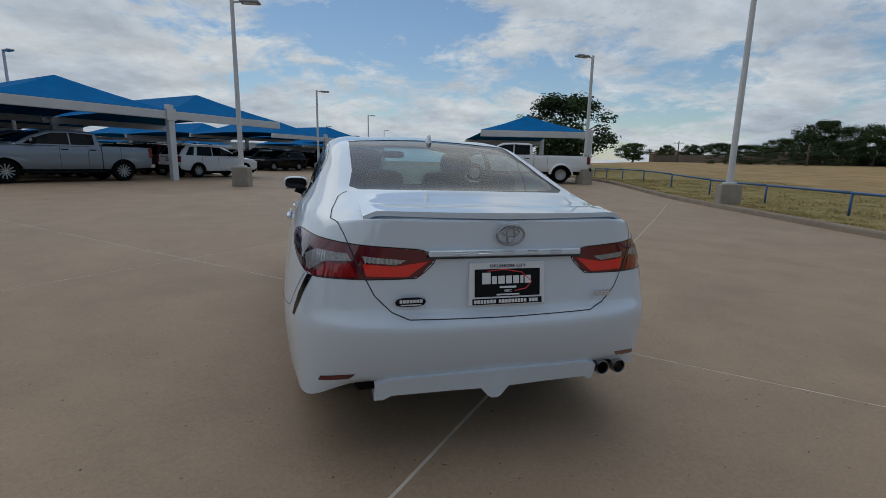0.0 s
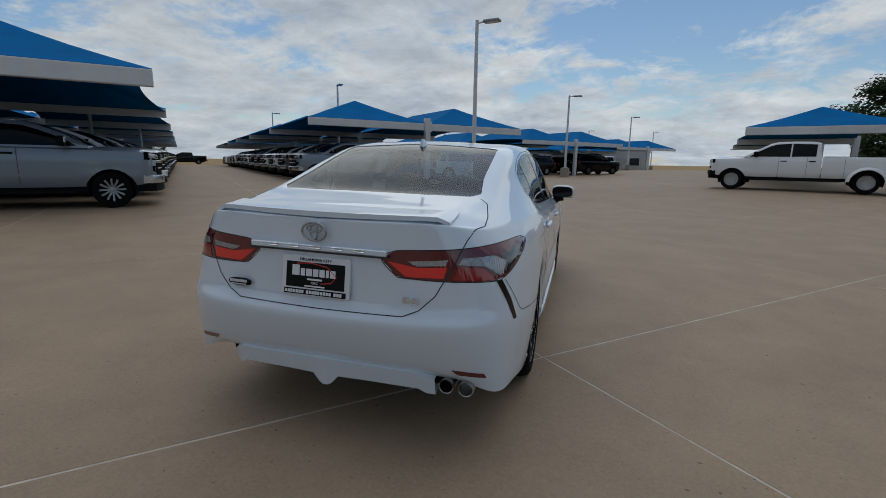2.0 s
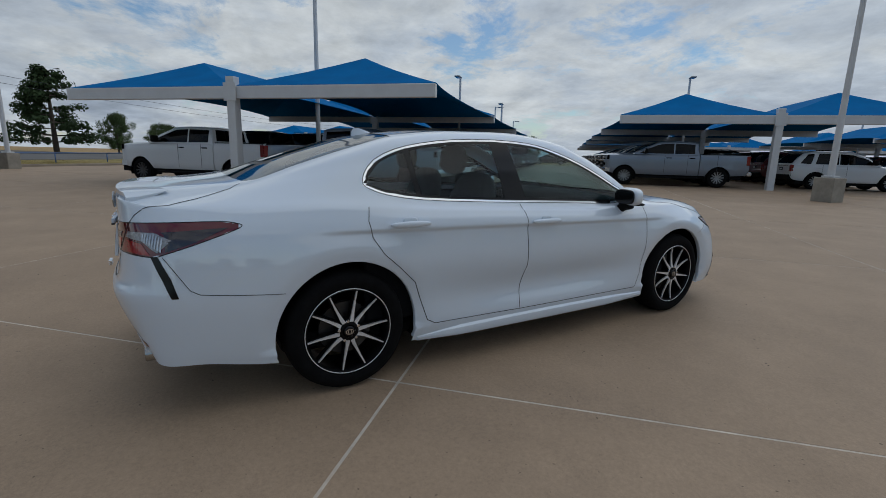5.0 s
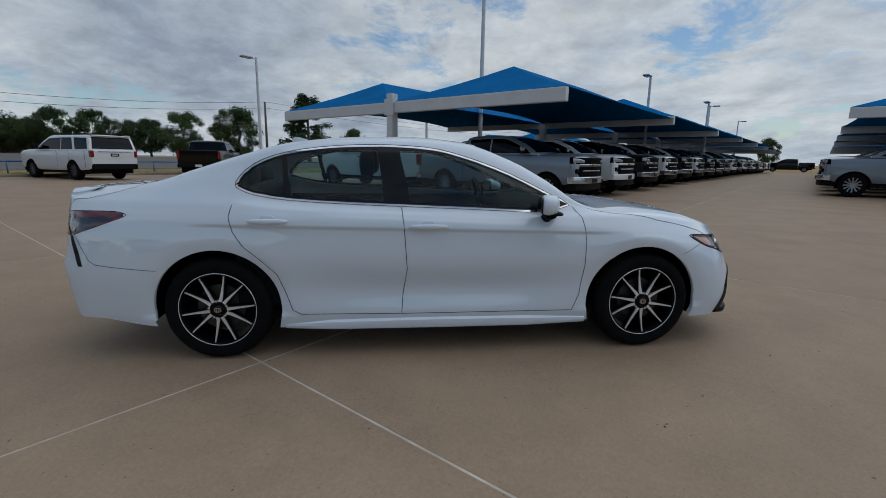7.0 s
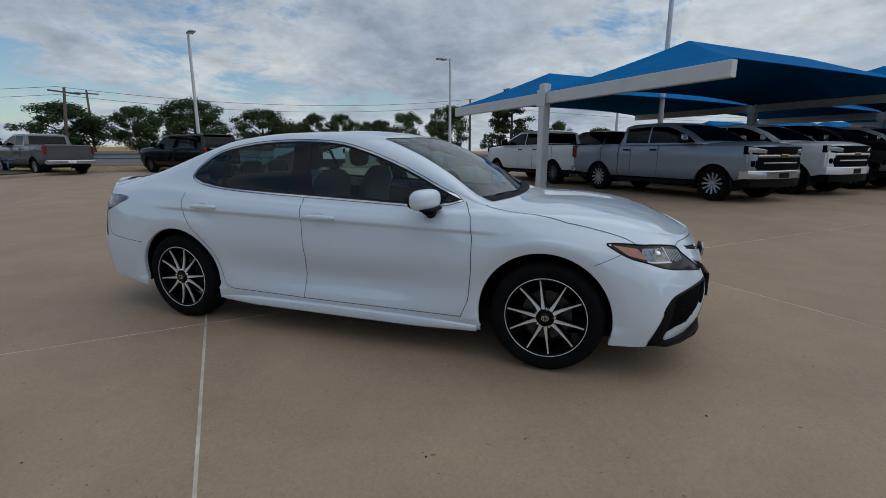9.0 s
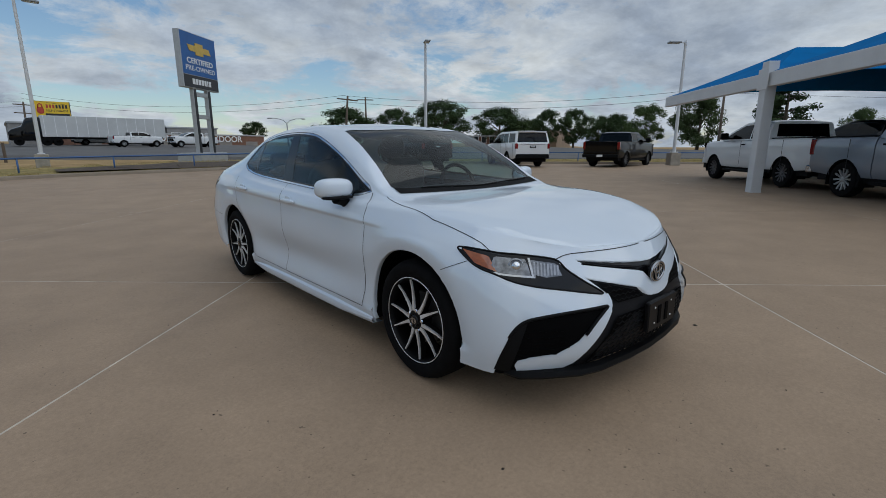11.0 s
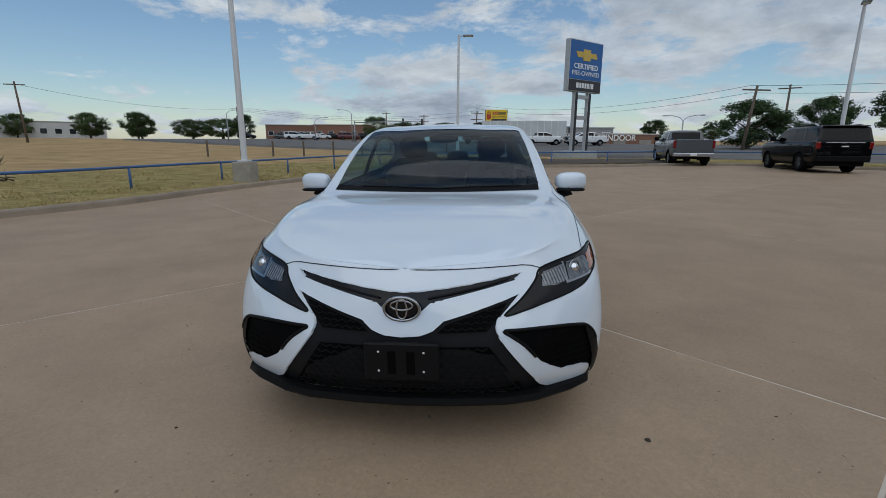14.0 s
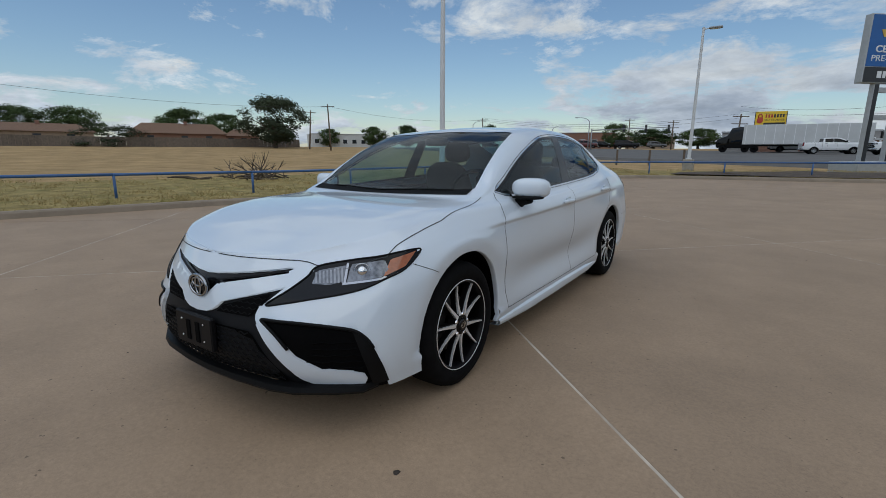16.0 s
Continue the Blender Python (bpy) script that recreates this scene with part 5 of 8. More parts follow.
    upper = [(.14, .53), (.175, .562), (.26, .588), (.415, .634), (.385, .585), (.335, .532)]
    back_panel(low, -.004, "mesh_backing")
    back_panel(upper, -.004, "mesh_backing")
    honeycomb(low, "mesh_bar", .0245, .020, skin_y, "")
    honeycomb(upper, "mesh_bar", .0215, .018, skin_y, "")
    # mesh in the corner vents
    for s in (1, -1):
        for k in range(5):
            z = .335 + .028 * k
            pts = []
            for j in range(9):
                sc = -1.16 + .30 * j / 8 + .012 * k
                o = Vector((R2, -R2, 0)) * sc + Vector((0, 0, z))
                loc = tree.ray_cast(o + Vector((R2, R2, 0)) * 4, Vector((-R2, -R2, 0)))[0]
                if loc and inside(FOG_POCKET, (sc, z)):
                    q = loc - Vector((R2, R2, 0)) * .006
                    pts.append((s * q.x, q.y, q.z + (.003 if j % 2 else -.003)))
            if len(pts) > 1:
                b3 = bmesh.new()
                tube(b3, pts, .003, 5)
                part("vent_bar", b3, M_HEXBLK, car)
    # bars in the upper slot
    for s in (1, -1):
        b3 = bmesh.new()
        tube(b3, [(s * x, skin_y(x, z) + .002, z) for x, z in ((.10, .662), (.2, .679), (.32, .699), (.43, .722))], .005, 5)
        part("slot_bar", b3, M_GREYPL, car)
    ph = new("plate_holder")
    ph.parent = car
    tagged(ph, "empty black number plate holder")
    b3 = bmesh.new()
    box(b3, -.15, .15, 2.335, 2.362, .345, .50, .006)
    part("holder_panel", b3, M_PLATEBLK, ph)
    b3 = bmesh.new()
    for cx in (-.038, .038):
        box(b3, cx - .016, cx + .016, 2.360, 2.366, .372, .468, .002)
    part("holder_slot", b3, M_HEXBLK, ph)
    b3 = bmesh.new()
    for cx in (-.09, .09):
        for cz in (.385, .465):
            puff(b3, (cx, 2.364, cz), (.005, .003, .005), 2, 8, 6)
    part("screw", b3, M_ALLOY, ph)

    # roof aerial, wipers
    b3 = bmesh.new()
    rows = []
    for yy, h_, w_ in ((-.95, .004, .010), (-.985, .020, .015), (-1.03, .040, .018), (-1.065, .047, .014), (-1.08, .032, .010), (-1.085, .0, .008)):
        zb = along(TOP_Y, TOP_ZC, yy)
        rows.append([b3.verts.new(p) for p in ((-w_, yy, zb - .004), (-w_ * .35, yy, zb + h_), (w_ * .35, yy, zb + h_), (w_, yy, zb - .004))])
    for r0, r1 in zip(rows, rows[1:]):
        for j in range(3):
            b3.faces.new((r0[j], r0[j + 1], r1[j + 1], r1[j]))
    bmesh.ops.recalc_face_normals(b3, faces=b3.faces)
    part("shark_fin_aerial", b3, M_PAINT, car, smooth=True, angle=50)
    for x0, x1 in ((-.55, -.02), (-.02, .48)):
        pts = []
        for k in range(6):
            x = x0 + (x1 - x0) * k / 5
            yy = 1.07 - .12 * abs(x)
            loc = tree.ray_cast(Vector((abs(x), yy, 3)), Vector((0, 0, -1)))[0]
            pts.append((x, yy, loc.z + .006))
        b3 = bmesh.new()
        tube(b3, pts, .005, 6)
        part("wiper", b3, M_BLACKPL, car)
    # black cowl under the screen
    b3 = bmesh.new()
    rows = []
    for k in range(17):
        x = -.66 + 1.32 * k / 16
        y0, y1 = 1.06 - .22 * x * x, 1.115 - .17 * x * x
        z = [tree.ray_cast(Vector((abs(x), yy, 3)), Vector((0, 0, -1)))[0].z + .003 for yy in (y0, y1)]
        rows.append([b3.verts.new((x, y0, z[0])), b3.verts.new((x, y1, z[1]))])
    for r0, r1 in zip(rows, rows[1:]):
        b3.faces.new((r0[0], r0[1], r1[1], r1[0]))
    bmesh.ops.recalc_face_normals(b3, faces=b3.faces)
    part("cowl", b3, M_BLACKPL, car)

    # cabin
    b3 = bmesh.new()
    box(b3, -.74, .74, -1.35, 1.0, .30, .34)
    part("cabin_floor", b3, M_DARKIN, car)
    for s in (1, -1):
        b3 = bmesh.new()
        box(b3, s * .80 - .02, s * .80 + .02, -1.3, .9, .34, .93, .01)
        part("door_card", b3, M_DARKIN, car)
    b3 = bmesh.new()
    puff(b3, (0, .82, .90), (.72, .22, .085), 3.2, 24, 8)
    part("dashboard", b3, M_DARKIN, car, "dark dashboard", smooth=True)
    b3 = bmesh.new()
    wheel_pts = [Vector((-.36 + .185 * math.cos(2 * math.pi * k / 24), .47 - .06 * math.sin(2 * math.pi * k / 24), .93 + .17 * math.sin(2 * math.pi * k / 24))) for k in range(25)]
    tube(b3, wheel_pts, .016, 8, cap=False)
    tube(b3, [(-.53, .47, .93), (-.19, .47, .93)], .02, 6)
    tube(b3, [(-.36, .47, .93), (-.36, .62, .87)], .035, 8)
    part("steering_wheel", b3, M_DARKIN, car, smooth=True)
    for cx in (-.37, .37):
        seat = new("front_seat")
        seat.parent = car
        tagged(seat, "grey cloth front seat with headrest")
        b3 = bmesh.new()
        puff(b3, (cx, -.02, .52), (.26, .28, .10), 3.2)
        part("seat_cushion", b3, M_SEATL, seat, smooth=True)
        b3 = bmesh.new()
        puff(b3, (0, 0, 0), (.25, .075, .34), 3.0)
        bmesh.ops.transform(b3, matrix=Matrix.Translation((cx, -.36, .83)) @ Matrix.Rotation(radians(-16), 4, "X"), verts=b3.verts)
        part("seat_back", b3, M_SEATL, seat, smooth=True)
        b3 = bmesh.new()
        puff(b3, (cx, -.485, 1.245), (.135, .055, .10), 2.8)
        part("headrest", b3, M_SEAT, seat, smooth=True)
    rs = new("rear_seat")
    rs.parent = car
    tagged(rs, "grey cloth rear bench with headrests")
    b3 = bmesh.new()
    puff(b3, (0, -.98, .52), (.66, .27, .11), 3.4)
    part("seat_cushion", b3, M_SEAT, rs, smooth=True)
    b3 = bmesh.new()
    puff(b3, (0, 0, 0), (.64, .08, .30), 3.4)
    bmesh.ops.transform(b3, matrix=Matrix.Translation((0, -1.33, .82)) @ Matrix.Rotation(radians(-20), 4, "X"), verts=b3.verts)
    part("seat_back", b3, M_SEAT, rs, smooth=True)
    for cx in (-.36, 0, .36):
        b3 = bmesh.new()
        puff(b3, (cx, -1.40, 1.135), (.125, .05, .075), 2.8)
        part("headrest", b3, M_SEAT, rs, smooth=True)
    b3 = bmesh.new()
    box(b3, -.60, .60, -1.86, -1.36, 1.03, 1.05, .01)
    part("parcel_shelf", b3, M_DARKIN, car)
    b3 = bmesh.new()
    puff(b3, (0, .40, 1.315), (.11, .018, .035), 3)
    part("inner_mirror", b3, M_BLACKPL, car, smooth=True)
    # headliner
    b3 = bmesh.new()
    rows = []
    for yy in (-1.05, -.7, -.3, .1, .25):
        zc, z8 = along(TOP_Y, TOP_ZC, yy), along(TOP_Y, TOP_Z8, yy)
        rows.append([b3.verts.new(p) for p in ((-.60, yy, z8 - .03), (-.3, yy, zc - .03), (.3, yy, zc - .03), (.60, yy, z8 - .03))])
    for r0, r1 in zip(rows, rows[1:]):
        for j in range(3):
            b3.faces.new((r0[j], r0[j + 1], r1[j + 1], r1[j]))
    part("headliner", b3, mat("headliner_cloth", (0.20, 0.20, 0.205), 0.9, var=0.05), car, smooth=True)
    bm.free()
    return car


def put_on(tree, view, poly, name, material, parent, s, out, lift=0.002):
    """A small inlay laid on the skin within an outline seen in that view."""
    a, b = VIEWS[view]
    bm = bmesh.new()
    xs, ys = [p[0] for p in poly], [p[1] for p in poly]
    # a fan of fine strips across the outline
    n = 14
    P = [Vector(p) for p in poly]
    x0, x1 = min(xs), max(xs)
    rows = []
    for i in range(n + 1):
        x = x0 + (x1 - x0) * (0.002 + 0.996 * i / n)
        cuts = []
        for p, q in zip(P, P[1:] + P[:1]):
            if (p.x > x) != (q.x > x):
                cuts.append(p.y + (q.y - p.y) * (x - p.x) / (q.x - p.x))
        if len(cuts) < 2:
            continue
        lo, hi = min(cuts), max(cuts)
        row = []
        for j in range(5):
            o = a * x + b * (lo + (hi - lo) * j / 4)
            loc, nor, _, _ = tree.ray_cast(o + out * 4, -out)
            if loc is None:
                row = None
                break
            c = loc + out * lift
            row.append(bm.verts.new((s * c.x, c.y, c.z)))
        if row:
            rows.append(row)
    for r0, r1 in zip(rows, rows[1:]):
        for j in range(4):
            f = bm.faces.new((r0[j], r0[j + 1], r1[j + 1], r1[j]))
    bmesh.ops.recalc_face_normals(bm, faces=bm.faces)
    if bm.faces:
        nn = sum((f.normal * f.calc_area() for f in bm.faces), Vector())
        if nn.dot(Vector((s * out.x, out.y, out.z))) < 0:
            bmesh.ops.reverse_faces(bm, faces=bm.faces)
    return part(name, bm, material, parent, smooth=True)


SALOON = build_saloon()

# ---- the other parked vehicles ----
PAINTS = {
    "silver": mat("silver_blue_paint", (0.20, 0.235, 0.285), 0.3, metal=0.3, var=0, coat=0.8),
    "white": mat("bright_white_paint", (0.72, 0.73, 0.74), 0.35, var=0, coat=1.0),
    "black": mat("black_paint", (0.003, 0.003, 0.0036), 0.3, var=0, coat=0.6, spec=0.03),
    "grey": mat("grey_paint", (0.085, 0.09, 0.095), 0.3, metal=0.3, var=0, coat=1.0),
    "red": mat("dark_red_paint", (0.10, 0.012, 0.014), 0.3, metal=0.2, var=0, coat=1.0),
    "blue": mat("dark_blue_paint", (0.015, 0.03, 0.07), 0.3, metal=0.2, var=0, coat=1.0),
    "sand": mat("pale_sand_paint", (0.45, 0.42, 0.37), 0.35, var=0, coat=1.0),
}
PAINT_WORDS = {"silver": "silver-blue", "white": "white", "black": "black", "grey": "dark grey", "red": "dark red", "blue": "dark blue", "sand": "pale sand"}
M_VGLASS = car_glass("dark_vehicle_glass", (0.02, 0.022, 0.025), 0.022)
M_HLAMP = mat("vehicle_headlamp", (0.42, 0.44, 0.47), 0.1, metal=0.5, var=0.2, scale=30, coat=1.0)
M_TLAMP = mat("vehicle_tail_lamp", (0.20, 0.006, 0.006), 0.12, var=0.15, scale=30, coat=1.0)
M_SILVERTRIM = mat("bright_bumper", (0.55, 0.56, 0.58), 0.22, metal=0.9, var=0.04)
M_WHEELDK = mat("dark_alloy_wheel", (0.10, 0.10, 0.105), 0.4, metal=0.5, var=0.1)
M_WHEELGR = mat("grey_alloy_wheel", (0.36, 0.37, 0.38), 0.35, metal=0.6, var=0.1)
M_STEELWH = mat("plain_wheel_steel", (0.45, 0.46, 0.47), 0.35, metal=0.8, var=0.1)


def shell(stations, n_top=4):
    """A body lofted along y. Stations: (y, half width, z bottom, z top, crown)."""
    bm = bmesh.new()
    rings = []
    for y, w, zb, zt, cr in stations:
        h = zt - zb
        half = [(w * 0.94, zb), (w * 0.985, zb + h * 0.10), (w, zb + h * 0.30), (w * 0.993, zb + h * 0.52), (w * 0.998, zb + h * 0.72), (w * 0.985, zb + h * 0.86), (w * 0.955, zb + h * 0.955), (w * 0.90, zt)]
        half += [(w * 0.90 * (1 - k / n_top), zt + cr * (1 - (1 - k / n_top) ** 2)) for k in range(1, n_top + 1)]
        ring = [(x, z) for x, z in half] + [(-x, z) for x, z in reversed(half[:-1])]
        rings.append([bm.verts.new((x, y, z)) for x, z in ring])
    for a, b in zip(rings, rings[1:]):
        for k in range(len(a) - 1):
            bm.faces.new((a[k], b[k], b[k + 1], a[k + 1]))
    for r in (rings[0], rings[-1]):
        m = len(r) // 2
        for k in range(m):
            q = [r[k], r[k + 1], r[len(r) - 2 - k], r[len(r) - 1 - k]]
            if len(set(q)) >= 3:
                try:
                    bm.faces.new(list(dict.fromkeys(q)))
                except ValueError:
                    pass
    bmesh.ops.recalc_face_normals(bm, faces=bm.faces)
    return bm


def cabin(profile, wb, wt, zbelt):
    """A greenhouse: profile of (y, roof height, top half width) along y over the belt."""
    bm = bmesh.new()
    rings = []
    for y, z, w in profile:
        k = max(0.0, min(1.0, (z - zbelt) / 0.5))
        half = [(wb, zbelt - 0.03), (wb + (w - wb) * 0.5 * k + 0.012 * k, zbelt + (z - zbelt) * 0.5), (w + 0.03 * k, zbelt + (z - zbelt) * 0.88), (w - 0.03, z - 0.008), (w * 0.5, z + 0.018 * k), (0, z + 0.024 * k)]
        ring = half + [(-x, zz) for x, zz in reversed(half[:-1])]
        rings.append([bm.verts.new((x, y, zz)) for x, zz in ring])
    for a, b in zip(rings, rings[1:]):
        for k in range(len(a) - 1):
            bm.faces.new((a[k], b[k], b[k + 1], a[k + 1]))
    for r in (rings[0], rings[-1]):
        bm.faces.new(r)
    bmesh.ops.recalc_face_normals(bm, faces=bm.faces)
    return bm


def plain_wheel(v, x, y, R, s, spokes, face):
    w = new("wheel")
    w.parent = v
    w.matrix_basis = Matrix.Translation((x, y, R)) @ (Matrix() if s > 0 else Matrix.Rotation(math.pi, 4, "Z"))
    bm = bmesh.new()
    ri = R * 0.64
    lathe(bm, [(-0.24, ri), (-0.27, ri + 0.03), (-0.26, R - 0.02), (-0.22, R), (-0.04, R), (-0.005, R - 0.02), (0.008, ri + 0.04), (-0.01, ri)], 32)
    part("tyre", bm, M_TYRE, w, smooth=True, angle=45)
    bm = bmesh.new()
    lathe(bm, [(-0.005, ri + 0.004), (0.0, ri - 0.004), (-0.05, ri - 0.02), (-0.09, ri - 0.03), (-0.10, 0.02)], 32)
    rim = part("rim", bm, M_RIMBLK if face is not M_STEELWH else M_STEELWH, w, smooth=True, angle=40)
    bm = bmesh.new()
    for k in range(spokes):
        a = 2 * math.pi * k / spokes + 0.3
        for side_ in (-1, 1):
            rows = []
            for r, off, hw, xx in ((0.05, 0.012, 0.018, -0.03), (ri * 0.45, 0.030, 0.022, -0.018), (ri * 0.75, 0.054, 0.023, -0.008), (ri * 0.985, 0.060, 0.024, -0.003)):
                o_ = side_ * off * 6 / spokes
                rows.append([bm.verts.new((xx + dx, r * math.cos(a) - (o_ + o) * math.sin(a), r * math.sin(a) + (o_ + o) * math.cos(a))) for o, dx in ((-hw, -0.03), (-hw * 0.8, 0), (hw * 0.8, 0), (hw, -0.03))])
            for r0, r1 in zip(rows, rows[1:]):
                for j in range(3):
                    bm.faces.new((r0[j], r0[j + 1], r1[j + 1], r1[j]))
    bmesh.ops.recalc_face_normals(bm, faces=bm.faces)
    part("wheel_face", bm, face, rim)
    bm = bmesh.new()
    lathe(bm, [(-0.04, 0.062), (-0.022, 0.058), (-0.014, 0.035), (-0.014, 0.0)], 16)
    part("hub", bm, face, rim, smooth=True, angle=40)


def split_glass(bm, panes, v, paint, name):
    lay = bm.faces.layers.int.new("pid")
    lay = bm.faces.layers.int["pid"]
    for i, (view, poly, where) in enumerate(panes):
        mark(bm, lay, view, poly, i + 1, where)
    for i, (view, poly, where) in enumerate(panes):
        g = pick(bm, lay, i + 1)
        if not g.faces:
            g.free()
            continue
        if view == "side":
            for s in (1, -1):
                h = g.copy()
                bmesh.ops.delete(h, geom=[f for f in h.faces if f.calc_center_median().x * s < 0], context="FACES")
                inset_panel(h, 0.006)
                part("side_window", h, M_VGLASS, v, smooth=True)
            g.free()
        else:
            inset_panel(g, 0.006)
            part("windscreen" if sum((f.normal.y for f in g.faces)) > 0 else "rear_window", g, M_VGLASS, v, smooth=True)
    b = pick(bm, lay, 0)
    bm.free()
    return part(name, b, paint, v, smooth=True, angle=30)


def cut_arches(bm, ys, R, z):
    lay = bm.faces.layers.int.new("cut")
    lay = bm.faces.layers.int["cut"]
    for y in ys:
        mark(bm, lay, "side", circle(y, z, R, 20), 9, lambda c: abs(c.x) > 0.5)
    bmesh.ops.delete(bm, geom=[f for f in bm.faces if f[lay] == 9], context="FACES")


def dress(v, L, W, zh, zs, axles, R, kind, paint, chrome):
    """Lamps, bumpers, mirrors, handles, wheel liners, wheels."""
    yf, yr, w = L / 2, -L / 2, W / 2
    for y in axles:
        for s in (1, -1):
            bm = bmesh.new()
            rows = []
            for k in range(13):
                a = math.pi * (k / 12 * 1.2 - 0.1)
                rows.append([bm.verts.new((s * xx, y + rr * math.cos(a), R + rr * math.sin(a))) for xx, rr in ((w + 0.004, R + 0.055), (w - 0.02, R + 0.085), (w - 0.40, R + 0.085))])
            c0 = bm.verts.new((s * (w - 0.40), y, R))
            for r0, r1 in zip(rows, rows[1:]):
                bm.faces.new((r0[0], r0[1], r1[1], r1[0])), bm.faces.new((r0[1], r0[2], r1[2], r1[1])), bm.faces.new((r0[2], c0, r1[2]))
            part("wheel_housing", bm, M_BLACKPL, v)
            plain_wheel(v, s * (w - 0.025), y, R, s, 6 if kind != "dually" else 8, M_STEELWH if kind == "dually" else M_WHEELDK if kind in ("suv", "work") else M_WHEELGR)
    bm = bmesh.new()
    box(bm, -w * 0.88, w * 0.88, yr + 0.25, yf - 0.25, zs - 0.12, zs + 0.1, 0.02)
    part("chassis", bm, M_BLACKPL, v)


def front_strip(v, name, material, x0, x1, low, high, yf, w, lift, label="", bow=0.13, deep=0.09, n=8, parent=None):
    """A panel bowed across the nose from x0 to x1; low and high give its edges at x0 and x1."""
    bm = bmesh.new()
    rows = []
    for k in range(n + 1):
        q = k / n
        x = x0 + (x1 - x0) * q
        y = yf - bow * (x / w) ** 2 - 0.10 * max(0, abs(x / w) - 0.86) / 0.14 + lift
        a, b = low[0] + (low[1] - low[0]) * q, high[0] + (high[1] - high[0]) * q
        c = min(0.018, (b - a) * 0.25)
        rows.append([bm.verts.new((x, yy, z)) for yy, z in ((y - deep, a), (y - c * 0.6, a), (y, a + c), (y, b - c), (y - c * 0.6, b), (y - deep, b))])
    for r0, r1 in zip(rows, rows[1:]):
        for j in range(6):
            bm.faces.new((r0[j], r0[(j + 1) % 6], r1[(j + 1) % 6], r1[j]))
    bm.faces.new(rows[0]), bm.faces.new(list(reversed(rows[-1])))
    bmesh.ops.recalc_face_normals(bm, faces=bm.faces)
    return part(name, bm, material, parent or v, label, smooth=True, angle=28)


def detail_front(v, yf, w, zh, zs, tall, trim, paint):
    """Grille, lamps, inlets and bumper of a vehicle's nose; zh is the top of the grille."""
    h = zh - zs
    at = lambda k: zs + h * k
    g = front_strip(v, "grille", M_HEXBLK, -w * .80, w * .80, (at(.34), at(.34)), (at(1.0), at(1.0)), yf, w, 0.0, "black grille")
    bar = trim
    front_strip(v, "grille_bar", bar, -w * .80, w * .80, (at(.70), at(.70)), (at(.77), at(.77)), yf, w, .022, parent=g, deep=.04)
    front_strip(v, "grille_bar", bar if tall else M_GREYPL, -w * .62, w * .62, (at(.52), at(.52)), (at(.555), at(.555)), yf, w, .012, parent=g, deep=.03)
    front_strip(v, "badge", M_GOLDBADGE, -.12, .12, (at(.69), at(.69)), (at(.79), at(.79)), yf, w, .034, parent=g, deep=.03, n=2)
    for s in (1, -1):
        front_strip(v, "headlamp", M_HLAMP, s * w * .58, s * w * .975, (at(.80), at(.83)), (at(.91), at(.985)), yf, w, .012, "clear headlamp", n=5)
        front_strip(v, "lamp_bezel", M_HEXBLK, s * w * .56, s * w * .982, (at(.765), at(.78)), (at(.935), at(1.01)), yf, w, .004, n=5)
        front_strip(v, "air_inlet", M_HEXBLK, s * w * .70, s * w * .955, (at(.34), at(.46)), (at(.66), at(.60)), yf, w, .008, n=4)
        front_strip(v, "cheek", paint, s * w * .80, s * w * .985, (at(.30), at(.30)), (at(.775), at(.785)), yf, w, .002, n=4)
    front_strip(v, "front_bumper", trim, -w * .98, w * .98, (at(.10), at(.10)), (at(.33), at(.33)), yf, w, .07, deep=.20)
    front_strip(v, "lower_valance", M_BLACKPL, -w * .90, w * .90, (at(-.14), at(-.14)), (at(.12), at(.12)), yf, w, .035, deep=.2)
    front_strip(v, "plate_holder", M_PLATEBLK, -.16, .16, (at(.12), at(.12)), (at(.28), at(.28)), yf, w, .086, deep=.02, n=2)


M_GOLDBADGE = mat("dull_gold_badge", (0.25, 0.18, 0.06), 0.3, metal=0.8, var=0.1)


def detail_sides(v, w, zbelt, mirror_y, handle_ys, paint, trim):
    for s in (1, -1):
        for hy in handle_ys:
            bm = bmesh.new()
            box(bm, s * (w + 0.012) - 0.014, s * (w + 0.012) + 0.014, hy - 0.11, hy + 0.11, zbelt - 0.16, zbelt - 0.12, 0.01)
            part("handle", bm, M_BLACKPL if trim is None else trim, v)
        bm = bmesh.new()
        box(bm, s * (w - 0.03) - 0.05, s * (w - 0.03) + 0.05, mirror_y - 0.04, mirror_y + 0.03, zbelt + 0.03, zbelt + 0.09, 0.01)
        box(bm, s * (w + 0.13) - 0.12, s * (w + 0.13) + 0.12, mirror_y - 0.07, mirror_y + 0.07, zbelt + 0.02, zbelt + 0.24, 0.03)
        dm_ = part("door_mirror", bm, M_BLACKPL, v)
        if trim is None:
            bm = bmesh.new()
            box(bm, s * (w + 0.14) - 0.115, s * (w + 0.14) + 0.115, mirror_y + 0.055, mirror_y + 0.085, zbelt + 0.10, zbelt + 0.235, 0.02)
            part("mirror_cap", bm, M_SILVERTRIM, dm_)
        for y0 in [h + 0.16 for h in handle_ys] + [handle_ys[-1] - 1.0]:
            bm = bmesh.new()
            box(bm, s * (w + 0.0) - 0.004, s * (w + 0.0) + 0.004, y0 - 0.005, y0 + 0.005, 0.55, zbelt - 0.02)
            part("shut_line", bm, M_SEAM, v)


